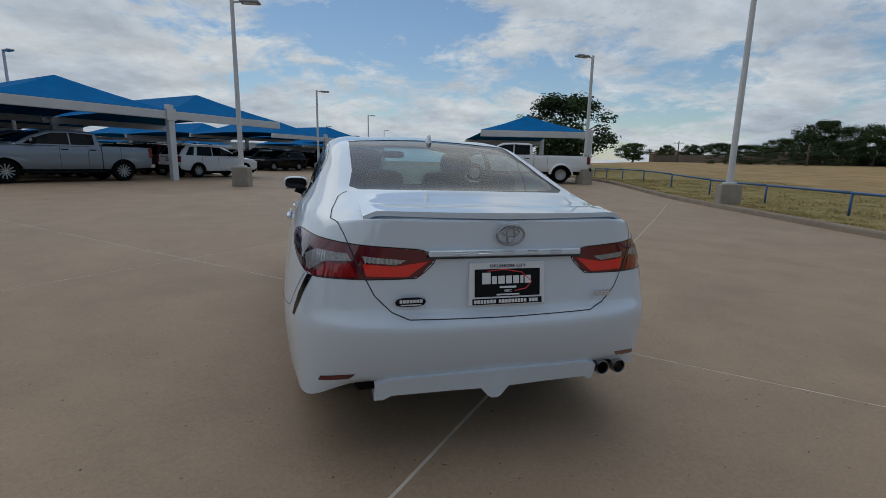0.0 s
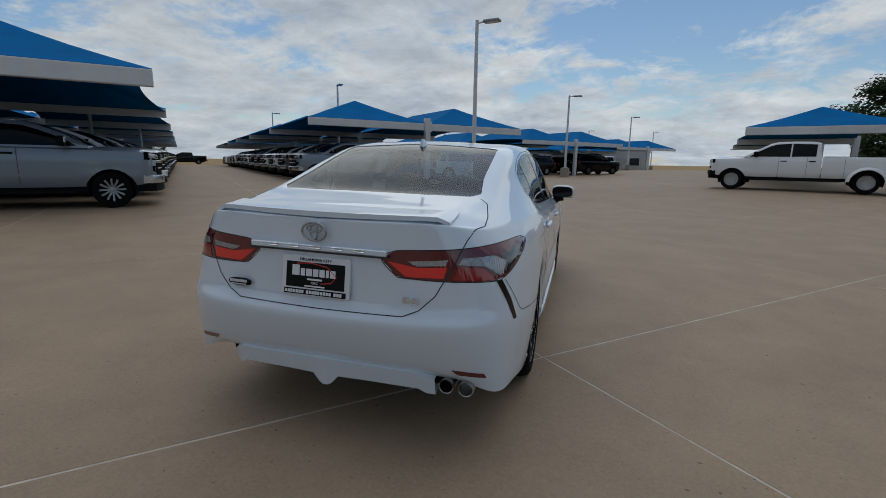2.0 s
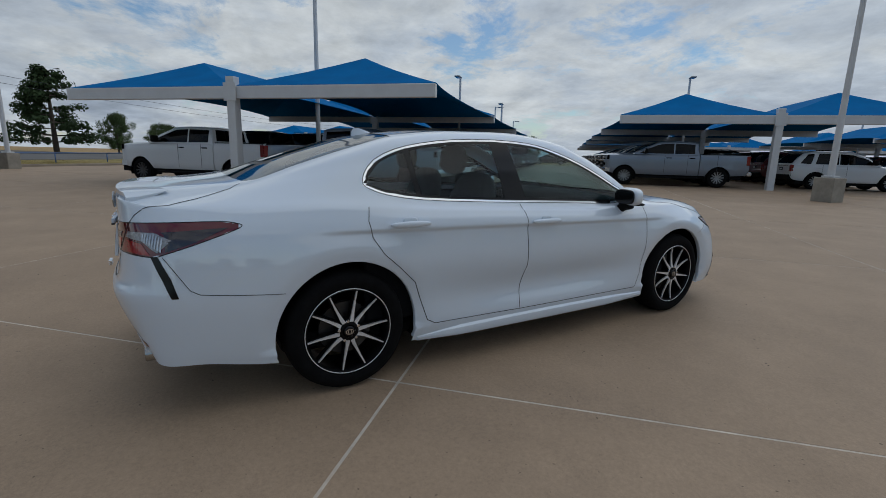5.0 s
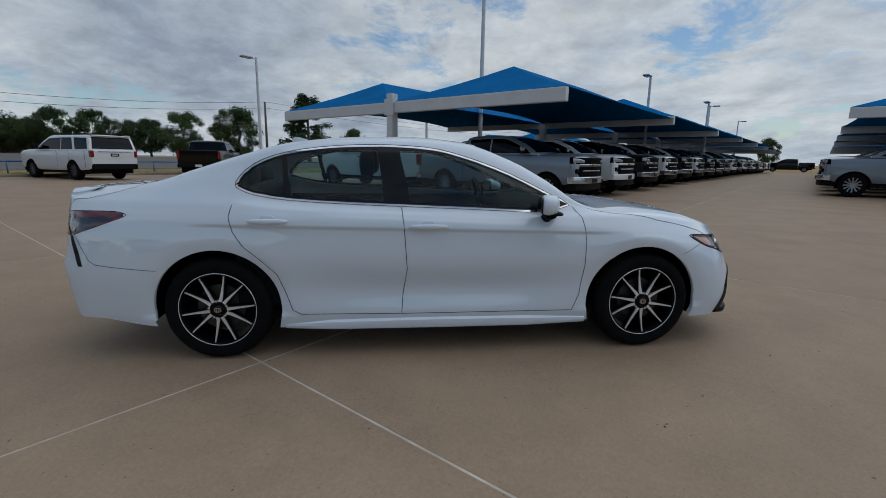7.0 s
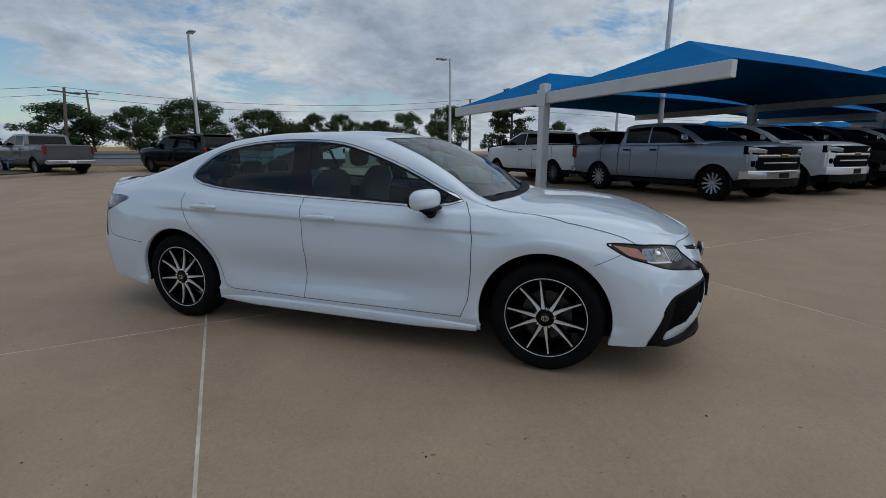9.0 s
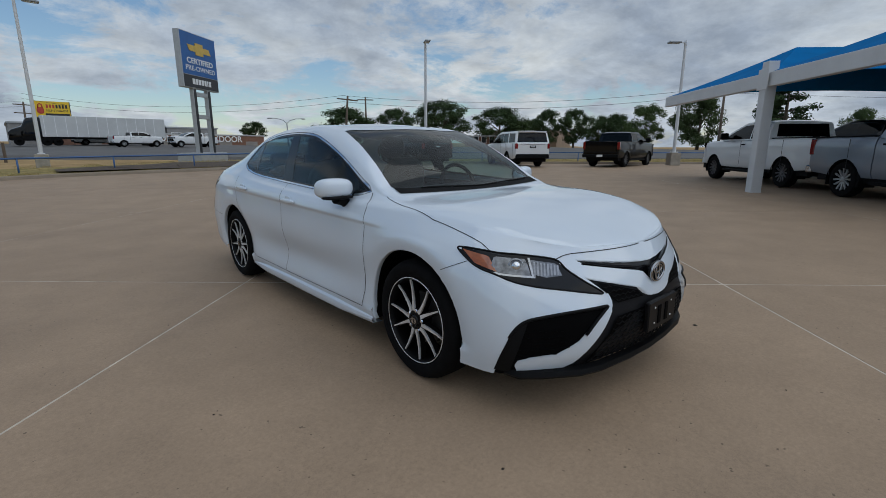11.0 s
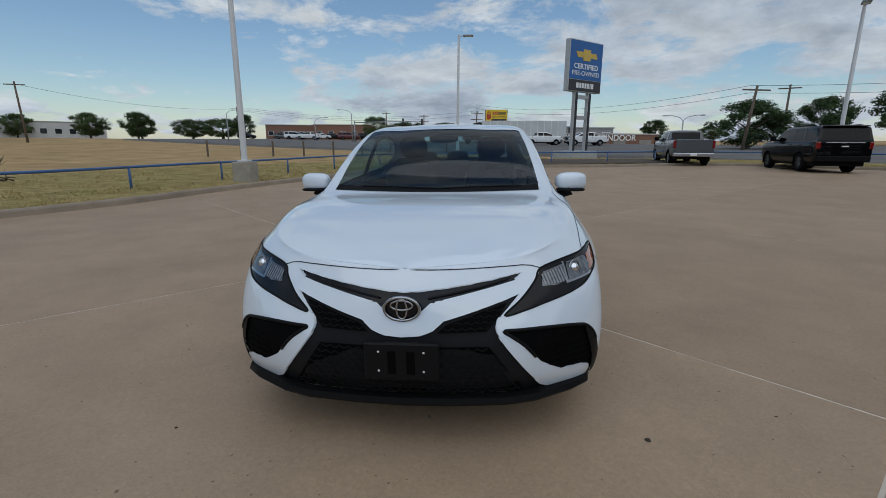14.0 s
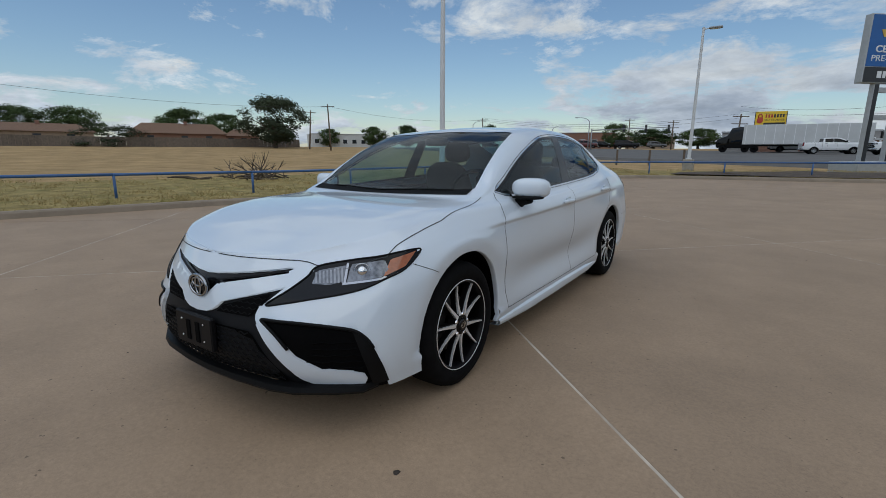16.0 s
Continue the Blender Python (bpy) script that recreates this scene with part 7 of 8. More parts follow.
def storage_sign():
    x, y = polar(178.95, 120, -.4, 3.7)
    z = gz(x, y)
    s = thing("storage_sign", pose(x, y, z, 0, 0, 2 + 180), "yellow storage sign on a dark pole", "sign")
    zt = 1.28 + 120 * math.tan(radians(3.93))
    zb = 1.28 + 120 * math.tan(radians(2.53))
    zb, zt = zb - z, zt - z
    bm = bmesh.new()
    box(bm, -.25, .25, -.2, .2, 0, zb, .02)
    part("pole", bm, M_SIGNBLK, s)
    k = (zt - zb) / 1.95
    bm = bmesh.new()
    box(bm, -1.75 * k, 1.75 * k, -.2, .2, zb, zt, .03)
    part("board", bm, M_SIGNYEL, s)
    for cx in (-1.82 * k, 1.75 * k):
        bm = bmesh.new()
        box(bm, cx, cx + .07 * k, -.24, .2, zb - .03, zt + .03, .01)
        part("board_edge", bm, M_SIGNBLK, s)
    bm = bmesh.new()
    box(bm, -.75 * k, 1.65 * k, -.225, -.2, zb + .12 * k, zb + .46 * k)
    part("black_band", bm, M_SIGNBLK, s)
    bm = bmesh.new()
    puff(bm, (-1.2 * k, -.22, zb + .8 * k), (.36 * k, .05, .42 * k), 2.4)
    tube(bm, [(px * k, -.22, zb + pz * k) for px, pz in ((-1.42, 1.1), (-1.38, 1.5), (-1.2, 1.65), (-1.02, 1.5), (-.98, 1.1))], .07 * k, 6)
    part("padlock_shape", bm, M_SIGNRED, s, smooth=True)
    up = Matrix.Rotation(radians(90), 4, "X")
    for j in range(7):
        bm = bmesh.new()
        box(bm, (-.62 + j * .32) * k, (-.62 + j * .32 + .20) * k, -.225, -.2, zb + 1.12 * k, zb + 1.56 * k)
        part("name_bar", bm, M_SIGNRED if j < 3 else M_SIGNBLK, s)
    letters("SELF STORAGE", .34 * k, Matrix.Translation((.45 * k, -.215, zb + .80 * k)) @ up, M_SIGNBLK, s)


storage_sign()

# ---- the street ----
def street():
    """The road beyond the verge, running along the lot's street side and turning at the crossing."""
    bm = bmesh.new()
    line = smooth_line([(70, -95), (30, -72), (5, -58), (-10, -48), (-25, -35), (-42, -18), (-70, 10), (-130, 70)], 4.0)
    rows = []
    for i, p in enumerate(line):
        t = (line[min(i + 1, len(line) - 1)] - line[max(i - 1, 0)]).normalized()
        n = Vector((-t.y, t.x))
        rows.append([bm.verts.new((p.x + n.x * o, p.y + n.y * o, gz(p.x + n.x * o, p.y + n.y * o) + (0.16 if -8.6 < o < 33 else -0.9))) for o in (-9.4, -8.5, -4, 0, 8, 18, 32, 34)])
    for r0, r1 in zip(rows, rows[1:]):
        for j in range(7):
            bm.faces.new((r0[j], r0[j + 1], r1[j + 1], r1[j]))
    bmesh.ops.recalc_face_normals(bm, faces=bm.faces)
    tagged(part("road", bm, M_ROAD), "grey asphalt street beyond the verge", "road", kind="structure")
    bm = bmesh.new()
    line = smooth_line([(5, -58), (35, -95), (75, -150), (130, -230)], 5.0)
    rows = []
    for i, p in enumerate(line):
        t = (line[min(i + 1, len(line) - 1)] - line[max(i - 1, 0)]).normalized()
        n = Vector((-t.y, t.x))
        rows.append([bm.verts.new((p.x + n.x * o, p.y + n.y * o, gz(p.x + n.x * o, p.y + n.y * o) + 0.12)) for o in (-8, 0, 8)])
    for r0, r1 in zip(rows, rows[1:]):
        for j in range(2):
            bm.faces.new((r0[j], r0[j + 1], r1[j + 1], r1[j]))
    bmesh.ops.recalc_face_normals(bm, faces=bm.faces)
    tagged(part("side_road", bm, M_ROAD), "grey asphalt side road", "road", kind="structure")
    # mulch bed by the sign
    bm = bmesh.new()
    c = [(-9.0, -22.1), (-3.0, -21.1), (1.5, -21.2), (1.5, -24.5), (-4.0, -27.5), (-11, -29.0), (-12.2, -25.0)]
    vs = [bm.verts.new((x, y, gz(x, y) + 0.17)) for x, y in c]
    bm.faces.new(vs)
    bmesh.ops.triangulate(bm, faces=bm.faces)
    bmesh.ops.subdivide_edges(bm, edges=bm.edges, cuts=3)
    for v in bm.verts:
        v.co.z += 0.05 * noise.noise(v.co * 1.3)
    bmesh.ops.recalc_face_normals(bm, faces=bm.faces)
    tagged(part("mulch_bed", bm, M_MULCH), "dark bare mulch bed behind the kerb", "planting bed", kind="structure")


street()

# ---- trees ----
M_BARK = mat("bark", (0.09, 0.07, 0.05), 0.95, var=0.3, scale=6, bump=0.02, bscale=12)
LEAF = {"dark": mat("dark_leaves", (0.052, 0.082, 0.032), 0.8, spec=0.15, var=0.45, scale=1.2), "mid": mat("green_leaves", (0.078, 0.115, 0.042), 0.8, spec=0.15, var=0.4, scale=1.2),
        "light": mat("pale_green_leaves", (0.075, 0.105, 0.04), 0.8, spec=0.15, var=0.35, scale=1.2), "olive": mat("grey_green_leaves", (0.055, 0.07, 0.04), 0.8, spec=0.15, var=0.35, scale=1.2)}


def tree_parts(seed, kind="round"):
    """A tree one metre high and one wide: trunk with limbs, and a crown of leaf clumps. Returns trunk and crown meshes."""
    rng = random.Random(seed)
    bt, bl = bmesh.new(), bmesh.new()
    clumps = []
    if kind == "round":
        tube(bt, [(0, 0, -.03), (.01, .0, .15), (-.01, .01, .32), (.02, 0, .55)], [.035, .026, .022, .012], 7)
        for k in range(7):
            a, z0 = rng.uniform(0, 6.28), rng.uniform(.22, .42)
            l = rng.uniform(.22, .36)
            e = Vector((math.cos(a) * l, math.sin(a) * l, z0 + rng.uniform(.15, .35)))
            tube(bt, [(0, 0, z0), e * .5 + Vector((0, 0, z0 * .5)), e], [.014, .009, .004], 5)
        for k in range(84):
            a, r = rng.uniform(0, 6.28), rng.random() ** .42
            z = rng.uniform(.17, .95)
            env = math.sin(min(1, (z - .13) / .84) * math.pi) ** .5
            rr = r * .47 * env * rng.uniform(.78, 1.10)
            clumps.append((Vector((math.cos(a) * rr, math.sin(a) * rr, z)), rng.uniform(.08, .14)))
    elif kind == "conifer":
        tube(bt, [(0, 0, -.03), (.01, 0, .5), (0, .01, .97)], [.03, .018, .004], 7)
        for lev in range(11):
            z = .14 + lev * .078
            reach = .42 * (1 - z) ** .75 + .03
            for k in range(6):
                a = rng.uniform(0, 6.28)
                e = Vector((math.cos(a) * reach, math.sin(a) * reach, z + rng.uniform(-.01, .05)))
                tube(bt, [(0, 0, z - .01), e], [.008, .003], 4)
                for q in (.45, .75, 1.0):
                    clumps.append((e * q + Vector((0, 0, z * (1 - q))), .045 + .02 * q))
    elif kind == "bush":
        tube(bt, [(0, 0, -.03), (0, 0, .4)], [.03, .01], 6)
        for k in range(26):
            a, r = rng.uniform(0, 6.28), rng.random() ** .5 * .46
            z = rng.uniform(.05, .85) * (1 - (r / .5) ** 2 * .5)
            clumps.append((Vector((math.cos(a) * r, math.sin(a) * r, z)), rng.uniform(.09, .15)))
    per = 165 if kind != "conifer" else 40
    for c, s in clumps:
        for k in range(per):
            d = Vector((rng.gauss(0, 1), rng.gauss(0, 1), rng.gauss(0, .8)))
            d = d.normalized() * s * rng.random() ** .4
            p = c + d
            n = (d.normalized() + Vector((rng.uniform(-.6, .6), rng.uniform(-.6, .6), rng.uniform(-.2, .8)))).normalized()
            u = n.orthogonal().normalized()
            w = n.cross(u)
            q = rng.uniform(0, 6.28)
            u, w = u * math.cos(q) + w * math.sin(q), w * math.cos(q) - u * math.sin(q)
            sz = rng.uniform(.010, .022) * (1.0 if kind != "conifer" else 1.1)
            bl.faces.new([bl.verts.new(p + u * sz * i + w * sz * .62 * j) for i, j in ((-1, 0), (0, -1), (1, 0), (0, 1))])
    return mesh_of("trunk", bt, M_BARK), bl


TREES = {}


def plant(kind, seed, leaf, x, y, h, w, label, cat="tree"):
    key = (kind, seed)
    if key not in TREES:
        tm, bl = tree_parts(seed, kind)
        TREES[key] = (tm, mesh_of("crown", bl, LEAF["mid"]))
    tm, cm = TREES[key]
    t = thing("tree" if cat == "tree" else "bush", pose(x, y, gz(x, y), 0, 0, (seed * 77 + x * 13) % 360) @ Matrix.Diagonal((w, w, h, 1)), label, cat, "trees round the lot")
    a, b = new("trunk", tm), new("crown", cm)
    a.parent = b.parent = t
    b.material_slots[0].link = "OBJECT"
    b.material_slots[0].material = LEAF[leaf]


def plant_polar(kind, seed, leaf, eye, az, top, base, wdeg, r, label, cat="tree"):
    """A tree at a bearing and distance, as tall and wide as the angles say."""
    x, y = polar(az, r, *eye)
    zt = 1.27 + r * math.tan(radians(top))
    h = zt - gz(x, y)
    w = r * math.tan(radians(wdeg)) * (1.22 if kind != "conifer" else 1.15)
    plant(kind, seed, leaf, x, y, h, w, label, cat)


E12, E7, E0, E16, E14, E13 = (1.1, 4.0), (3.8, -0.3), (-0.7, -4.1), (-2.1, 3.4), (-0.3, 4.0), (0.1, 4.0)
BROAD, YARD = "broad dark green tree beyond the street", "leafy green tree beyond the field"
for i, (kind, leaf, eye, az, top, base, wd, r, lab) in enumerate([
        ("round", "dark", E12, 151.3, 4.3, -.5, 6.2, 62, "dense dark tree by a street pole"), ("round", "dark", E12, 145.5, 4.3, -.4, 4.6, 64, "dense dark tree by a street pole"),
        ("round", "dark", E12, 139.4, 5.4, .2, 6.0, 95, BROAD), ("round", "dark", E12, 132.7, 4.5, .1, 5.4, 95, BROAD), ("round", "mid", E12, 128.9, 3.1, .2, 3.0, 98, BROAD),
        ("round", "dark", E7, 124.0, 4.2, .4, 3.2, 92, BROAD), ("round", "dark", E7, 120.9, 4.2, .5, 3.2, 92, BROAD), ("round", "dark", E7, 118.2, 3.5, .5, 3.0, 94, BROAD),
        ("round", "dark", E7, 116.2, 3.6, .6, 3.2, 92, BROAD), ("round", "mid", E7, 113.2, 4.4, .5, 4.0, 90, BROAD), ("round", "light", E7, 107.8, 5.2, .9, 4.8, 85, "wind-blown pale green tree beyond the street"),
        ("conifer", "dark", E7, 100.3, 7.0, 1.9, 7.4, 80, "dark conifer behind the canopies"), ("round", "mid", E7, 127.4, 3.1, .4, 3.2, 95, BROAD), ("round", "mid", E7, 95.3, 3.4, 2.3, 2.5, 100, BROAD),
        ("round", "dark", E0, -29.8, 7.7, .1, 9.8, 52, "large dense tree behind the field canopy"), ("round", "mid", E0, -37.5, 2.5, .8, 3.2, 140, YARD), ("round", "mid", E0, -40.8, 2.3, .9, 1.8, 150, YARD),
        ("round", "dark", E0, -43.3, 2.4, 1, 2.0, 150, YARD), ("round", "dark", E0, -45.8, 2.5, .9, 3.5, 150, YARD), ("round", "dark", E0, -48.6, 2.3, .7, 3.8, 145, YARD),
        ("round", "mid", E0, -51.3, 2.9, .8, 3.6, 135, YARD), ("round", "dark", E0, -54.2, 4.5, .7, 4.4, 125, YARD), ("round", "dark", E0, -57.3, 4.1, .6, 4.2, 122, YARD), ("round", "dark", E0, -60.5, 4.6, .6, 4.6, 120, YARD),
        ("round", "dark", E0, -64.5, 4.7, .6, 5.0, 118, YARD), ("round", "mid", E0, -69.5, 4.2, .6, 5.0, 115, YARD), ("round", "dark", E0, -75, 4.4, .6, 5.0, 115, YARD), ("round", "mid", E0, -82, 4.0, .6, 5.0, 115, YARD), ("round", "dark", E0, -90, 4.2, .6, 5.0, 115, YARD),
        ("round", "olive", E16, -126.5, 5.6, .4, 6.6, 112, "tall grey-green tree by the board fence"), ("round", "mid", E16, -117.3, 4.1, 1.4, 4.6, 150, YARD), ("round", "mid", E16, -121.2, 3.7, 1.5, 4.6, 150, YARD),
        ("round", "mid", E16, -108.2, 3.9, 1.2, 4.6, 150, YARD), ("round", "mid", E16, -104.0, 3.7, 1.1, 4.0, 150, YARD), ("bush", "olive", E16, -110.8, 3.0, .3, 5.4, 117, "tall grey-green bush by the board fence"),
        ("round", "dark", E16, -141.5, 2.9, 1.4, 2.6, 150, YARD), ("round", "mid", E14, -138.3, 2.7, .6, 2.8, 160, YARD), ("round", "dark", E14, -147.1, 2.4, .4, 3.4, 150, YARD), ("round", "mid", E14, -150.0, 2.5, .4, 4.0, 150, YARD),
        ("round", "mid", E14, -166.8, 3.0, .4, 3.0, 120, BROAD), ("round", "dark", E14, 161.2, 2.6, .7, 2.6, 140, BROAD), ("round", "mid", E14, 155.9, 1.9, .7, 2.4, 150, BROAD), ("round", "dark", E12, -171.2, 2.5, .3, 4.4, 140, BROAD),
        ("round", "mid", E12, -175.5, 2.4, .3, 4.0, 145, BROAD), ("round", "mid", E13, -142.6, 2.3, .8, 2.8, 160, YARD), ("round", "dark", E13, -152.4, 3.0, .5, 2.2, 150, YARD), ("round", "mid", E14, -133.0, 2.4, .6, 2.4, 170, YARD),
        ("round", "mid", E12, 170.0, 2.0, .3, 3.0, 150, BROAD), ("round", "mid", E7, 91.0, 2.6, .4, 3.0, 150, BROAD), *[("bush", "dark", E0, -46.5 - 2.3 * k, 1.7 + .9 * (k > 2) + .3 * (k % 2), .4, 3.4, 118, "low dark bush along the board fence") for k in range(9)], ("round", "light", E7, 50.0, 2.6, .4, 1.8, 120, "leafy tree behind the canopies")]):
    plant_polar(kind, i % 5 + (10 if kind == "conifer" else 20 if kind == "bush" else 0), leaf, eye, az, top, base, wd, r, lab, "bush" if kind == "bush" else "tree")

# ---- buildings, fence ----
M_BRICK = mat("brown_brick", (0.22, 0.12, 0.085), 0.9, var=0.2, scale=3, bump=0.004, bscale=14)
M_TANWALL = mat("tan_block_wall", (0.30, 0.23, 0.17), 0.9, var=0.15, scale=1.0, stain=0.3)
M_GREYWALL = mat("grey_panel_wall", (0.27, 0.26, 0.25), 0.8, var=0.1, scale=0.8)
M_PALEWALL = mat("pale_panel_wall", (0.55, 0.56, 0.56), 0.7, var=0.08, scale=0.6)
M_ROOFBR = mat("brown_shingle", (0.19, 0.115, 0.075), 0.9, var=0.25, scale=4, bump=0.01, bscale=10)
M_WOOD = mat("weathered_board", (0.16, 0.13, 0.105), 0.9, var=0.25, scale=3, rnd=0.2)
M_WIN = mat("building_window", (0.03, 0.035, 0.04), 0.1, var=0.1)
M_POLEWOOD = mat("utility_pole_wood", (0.13, 0.10, 0.075), 0.95, var=0.2, scale=4)
M_WIRE = mat("overhead_wire", (0.05, 0.05, 0.055), 0.7, var=0)


def flat_building(name, az0, az1, r0, r1, eye, top, wall, label, windows=0, door=True, fascia=None, depth=14.0, win_h=1.4):
    """A flat-roofed building whose front runs between two bearings."""
    a, b = Vector(polar(az0, r0, *eye)), Vector(polar(az1, r1, *eye))
    mid = (a + b) / 2
    ln = (b - a).length
    z = gz(mid.x, mid.y)
    h = 1.27 + (r0 + r1) / 2 * math.tan(radians(top)) - z
    yaw = math.degrees(math.atan2(b.y - a.y, b.x - a.x))
    # local x along the front, front looks to the eye
    t = (b - a).normalized()
    n = Vector((-t.y, t.x))
    flip = 1 if n.dot(Vector(eye) - mid) < 0 else -1
    c = thing(name, pose(mid.x, mid.y, z, 0, 0, yaw + (0 if flip > 0 else 180)), label, "building")
    bm = bmesh.new()
    box(bm, -ln / 2, ln / 2, 0, depth, -1, h, .03)
    part("wall", bm, wall, c)
    bm = bmesh.new()
    box(bm, -ln / 2 - .15, ln / 2 + .15, -.15, depth + .15, h - .02, h + .22, .02)
    part("roof", bm, fascia or M_SIGNGREY, c)
    for k in range(windows):
        x = -ln / 2 + ln * (k + .5) / windows
        wdw = min(1.5, ln / windows * .55)
        bm = bmesh.new()
        box(bm, x - wdw / 2 - .08, x + wdw / 2 + .08, -.06, .02, max(.6, h * .45 - win_h / 2) - .08, max(.6, h * .45 - win_h / 2) + win_h + .08, .01)
        f = part("window", bm, M_SIGNWHITE, c)
        bm = bmesh.new()
        box(bm, x - wdw / 2, x + wdw / 2, -.075, -.055, max(.6, h * .45 - win_h / 2), max(.6, h * .45 - win_h / 2) + win_h)
        part("pane", bm, M_WIN, f)
    return c, ln, h


flat_building("brick_office", 136.8, 131.2, 95, 92, E12, 1.15, M_BRICK, "low brown brick office with a flat roof", 6)
flat_building("brick_hall", 134.5, 125.9, 105, 100, E12, 1.85, M_TANWALL, "tan brick hall with plain walls", 0)
flat_building("brick_hall", 128.2, 124.3, 99, 100, E7, 1.7, M_TANWALL, "tan brick hall behind the street", 0)
c_, l_, h_ = flat_building("storage_building", 179.2, 160.8, 88, 100, E14, 1.1, M_BRICK, "long brown storage building with white lettering", 0)
for k_, wd_ in enumerate(("CLIMATE", "CONTROLLED", "INDOOR")):
    letters(wd_, 1.5, Matrix.Translation((-l_ * .22 + k_ * l_ * .24, -.2, h_ * .62)) @ Matrix.Rotation(radians(90), 4, "X"), M_SIGNWHITE, c_, bold=.03)
for k_ in range(6):
    bm = bmesh.new()
    box(bm, -l_ * .42 + k_ * l_ * .16, -l_ * .42 + k_ * l_ * .16 + 2.4, -.08, .02, 0, h_ * .42, .01)
    part("roller_door", bm, M_GREYWALL, c_)
flat_building("grey_unit", -176.3, 180.2, 92, 92, E16, 1.95, M_GREYWALL, "grey flat-roofed shop unit", 3)
flat_building("pale_unit", 179.9, 176.2, 91, 92, E16, 2.2, M_PALEWALL, "pale tall flat-roofed shop unit", 4)
flat_building("grey_unit", 176.1, 171.5, 92, 94, E16, 1.95, M_GREYWALL, "grey flat-roofed shop unit", 3)
flat_building("grey_unit", 171.3, 166.5, 94, 97, E16, 1.8, M_GREYWALL, "grey flat-roofed shop unit", 3)
flat_building("warehouse", -130.5, -139.0, 170, 175, E16, 1.75, M_PALEWALL, "long pale metal warehouse", 8)
flat_building("shop", -154.4, -160.0, 172, 170, E14, 1.95, M_BRICK, "low brick shop with a canopy front", 5)
flat_building("fuel_station", -159.6, -166.3, 165, 162, E14, 2.05, M_BRICK, "brown brick shop front across the street", 5)
flat_building("shop", -168.0, -172.5, 172, 170, E12, 1.6, M_TANWALL, "low tan shop by the crossing", 4)
flat_building("dealer_building", 15.5, -6.5, 92, 84, (1.9, -3.7), 1.55, M_PALEWALL, "long white dealer workshop behind the canopies", 9, win_h=1.2)


def house(az0, az1, r, eye, eave, ridge, label, wall):
    a, b = Vector(polar(az0, r, *eye)), Vector(polar(az1, r, *eye))
    mid = (a + b) / 2
    ln = (b - a).length
    z = gz(mid.x, mid.y)
    he, hr = 1.27 + r * math.tan(radians(eave)) - z, 1.27 + r * math.tan(radians(ridge)) - z
    t = (b - a).normalized()
    n = Vector((-t.y, t.x))
    yaw = math.degrees(math.atan2(t.y, t.x)) + (0 if n.dot(Vector(eye) - mid) < 0 else 180)
    c = thing("house", pose(mid.x, mid.y, z, 0, 0, yaw), label, "house", "houses beyond the field")
    bm = bmesh.new()
    box(bm, -ln / 2 + .5, ln / 2 - .5, 0, 9, -1, he, .02)
    part("wall", bm, wall, c)
    bm = bmesh.new()
    v = [bm.verts.new(p) for p in ((-ln / 2, -.6, he), (ln / 2, -.6, he), (ln / 2, 9.6, he), (-ln / 2, 9.6, he), (-ln / 2 + 3, 4.5, hr), (ln / 2 - 3, 4.5, hr))]
    for f in ((0, 1, 5, 4), (1, 2, 5), (2, 3, 4, 5), (3, 0, 4), (3, 2, 1, 0)):
        bm.faces.new([v[i] for i in f])
    bmesh.ops.recalc_face_normals(bm, faces=bm.faces)
    roof = part("roof", bm, M_ROOFBR, c)
    bm = bmesh.new()
    box(bm, 1.2, 2.0, 3.6, 4.4, hr - 1.0, hr + .5, .02)
    part("chimney", bm, M_BRICK, roof)
    for x in (-ln * .28, ln * .05, ln * .3):
        bm = bmesh.new()
        box(bm, x - .7, x + .7, -.06, .02, he - 1.7, he - .5, .02)
        part("window", bm, M_WIN, c)


house(-112.3, -121.6, 135, E16, 1.55, 2.65, "brown-roofed brick bungalow behind a board fence", M_BRICK)
house(-100.0, -109.9, 135, E16, 1.5, 2.3, "long brown-roofed bungalow behind a board fence", M_TANWALL)
house(-121.0, -125.0, 140, E16, 1.4, 2.2, "small brown-roofed bungalow behind a board fence", M_BRICK)
house(-48.5, -53.5, 150, E0, 1.3, 1.9, "brown-roofed bungalow behind a board fence", M_BRICK)
house(-39.0, -43.0, 160, E0, 1.3, 1.8, "grey-roofed bungalow at the field's edge", M_TANWALL)


def board_fence():
    pts = [polar(a, r, *E16) for a, r in ((-129.1, 122), (-118, 117), (-103, 113), (-85, 113), (-66, 118), (-52, 126), (-42, 140))]
    f = thing("board_fence", Matrix(), "long weathered board fence along the field", "fence")
    line = smooth_line(pts, 2.4)
    for a, b in zip(line, line[1:]):
        za = gz(a.x, a.y)
        zt = 1.85
        t = (b - a)
        bm = bmesh.new()
        yaw = math.atan2(t.y, t.x)
        m = Matrix.Translation((a.x, a.y, za)) @ Matrix.Rotation(yaw, 4, "Z")
        for k in range(3):
            x0 = t.length * k / 3
            box(bm, x0 + .012, x0 + t.length / 3 - .012, -.02, .02, -.3, zt + .04 * math.sin(k * 7 + a.x), 0, m)
        part("fence_panel", bm, M_WOOD, f)


board_fence()


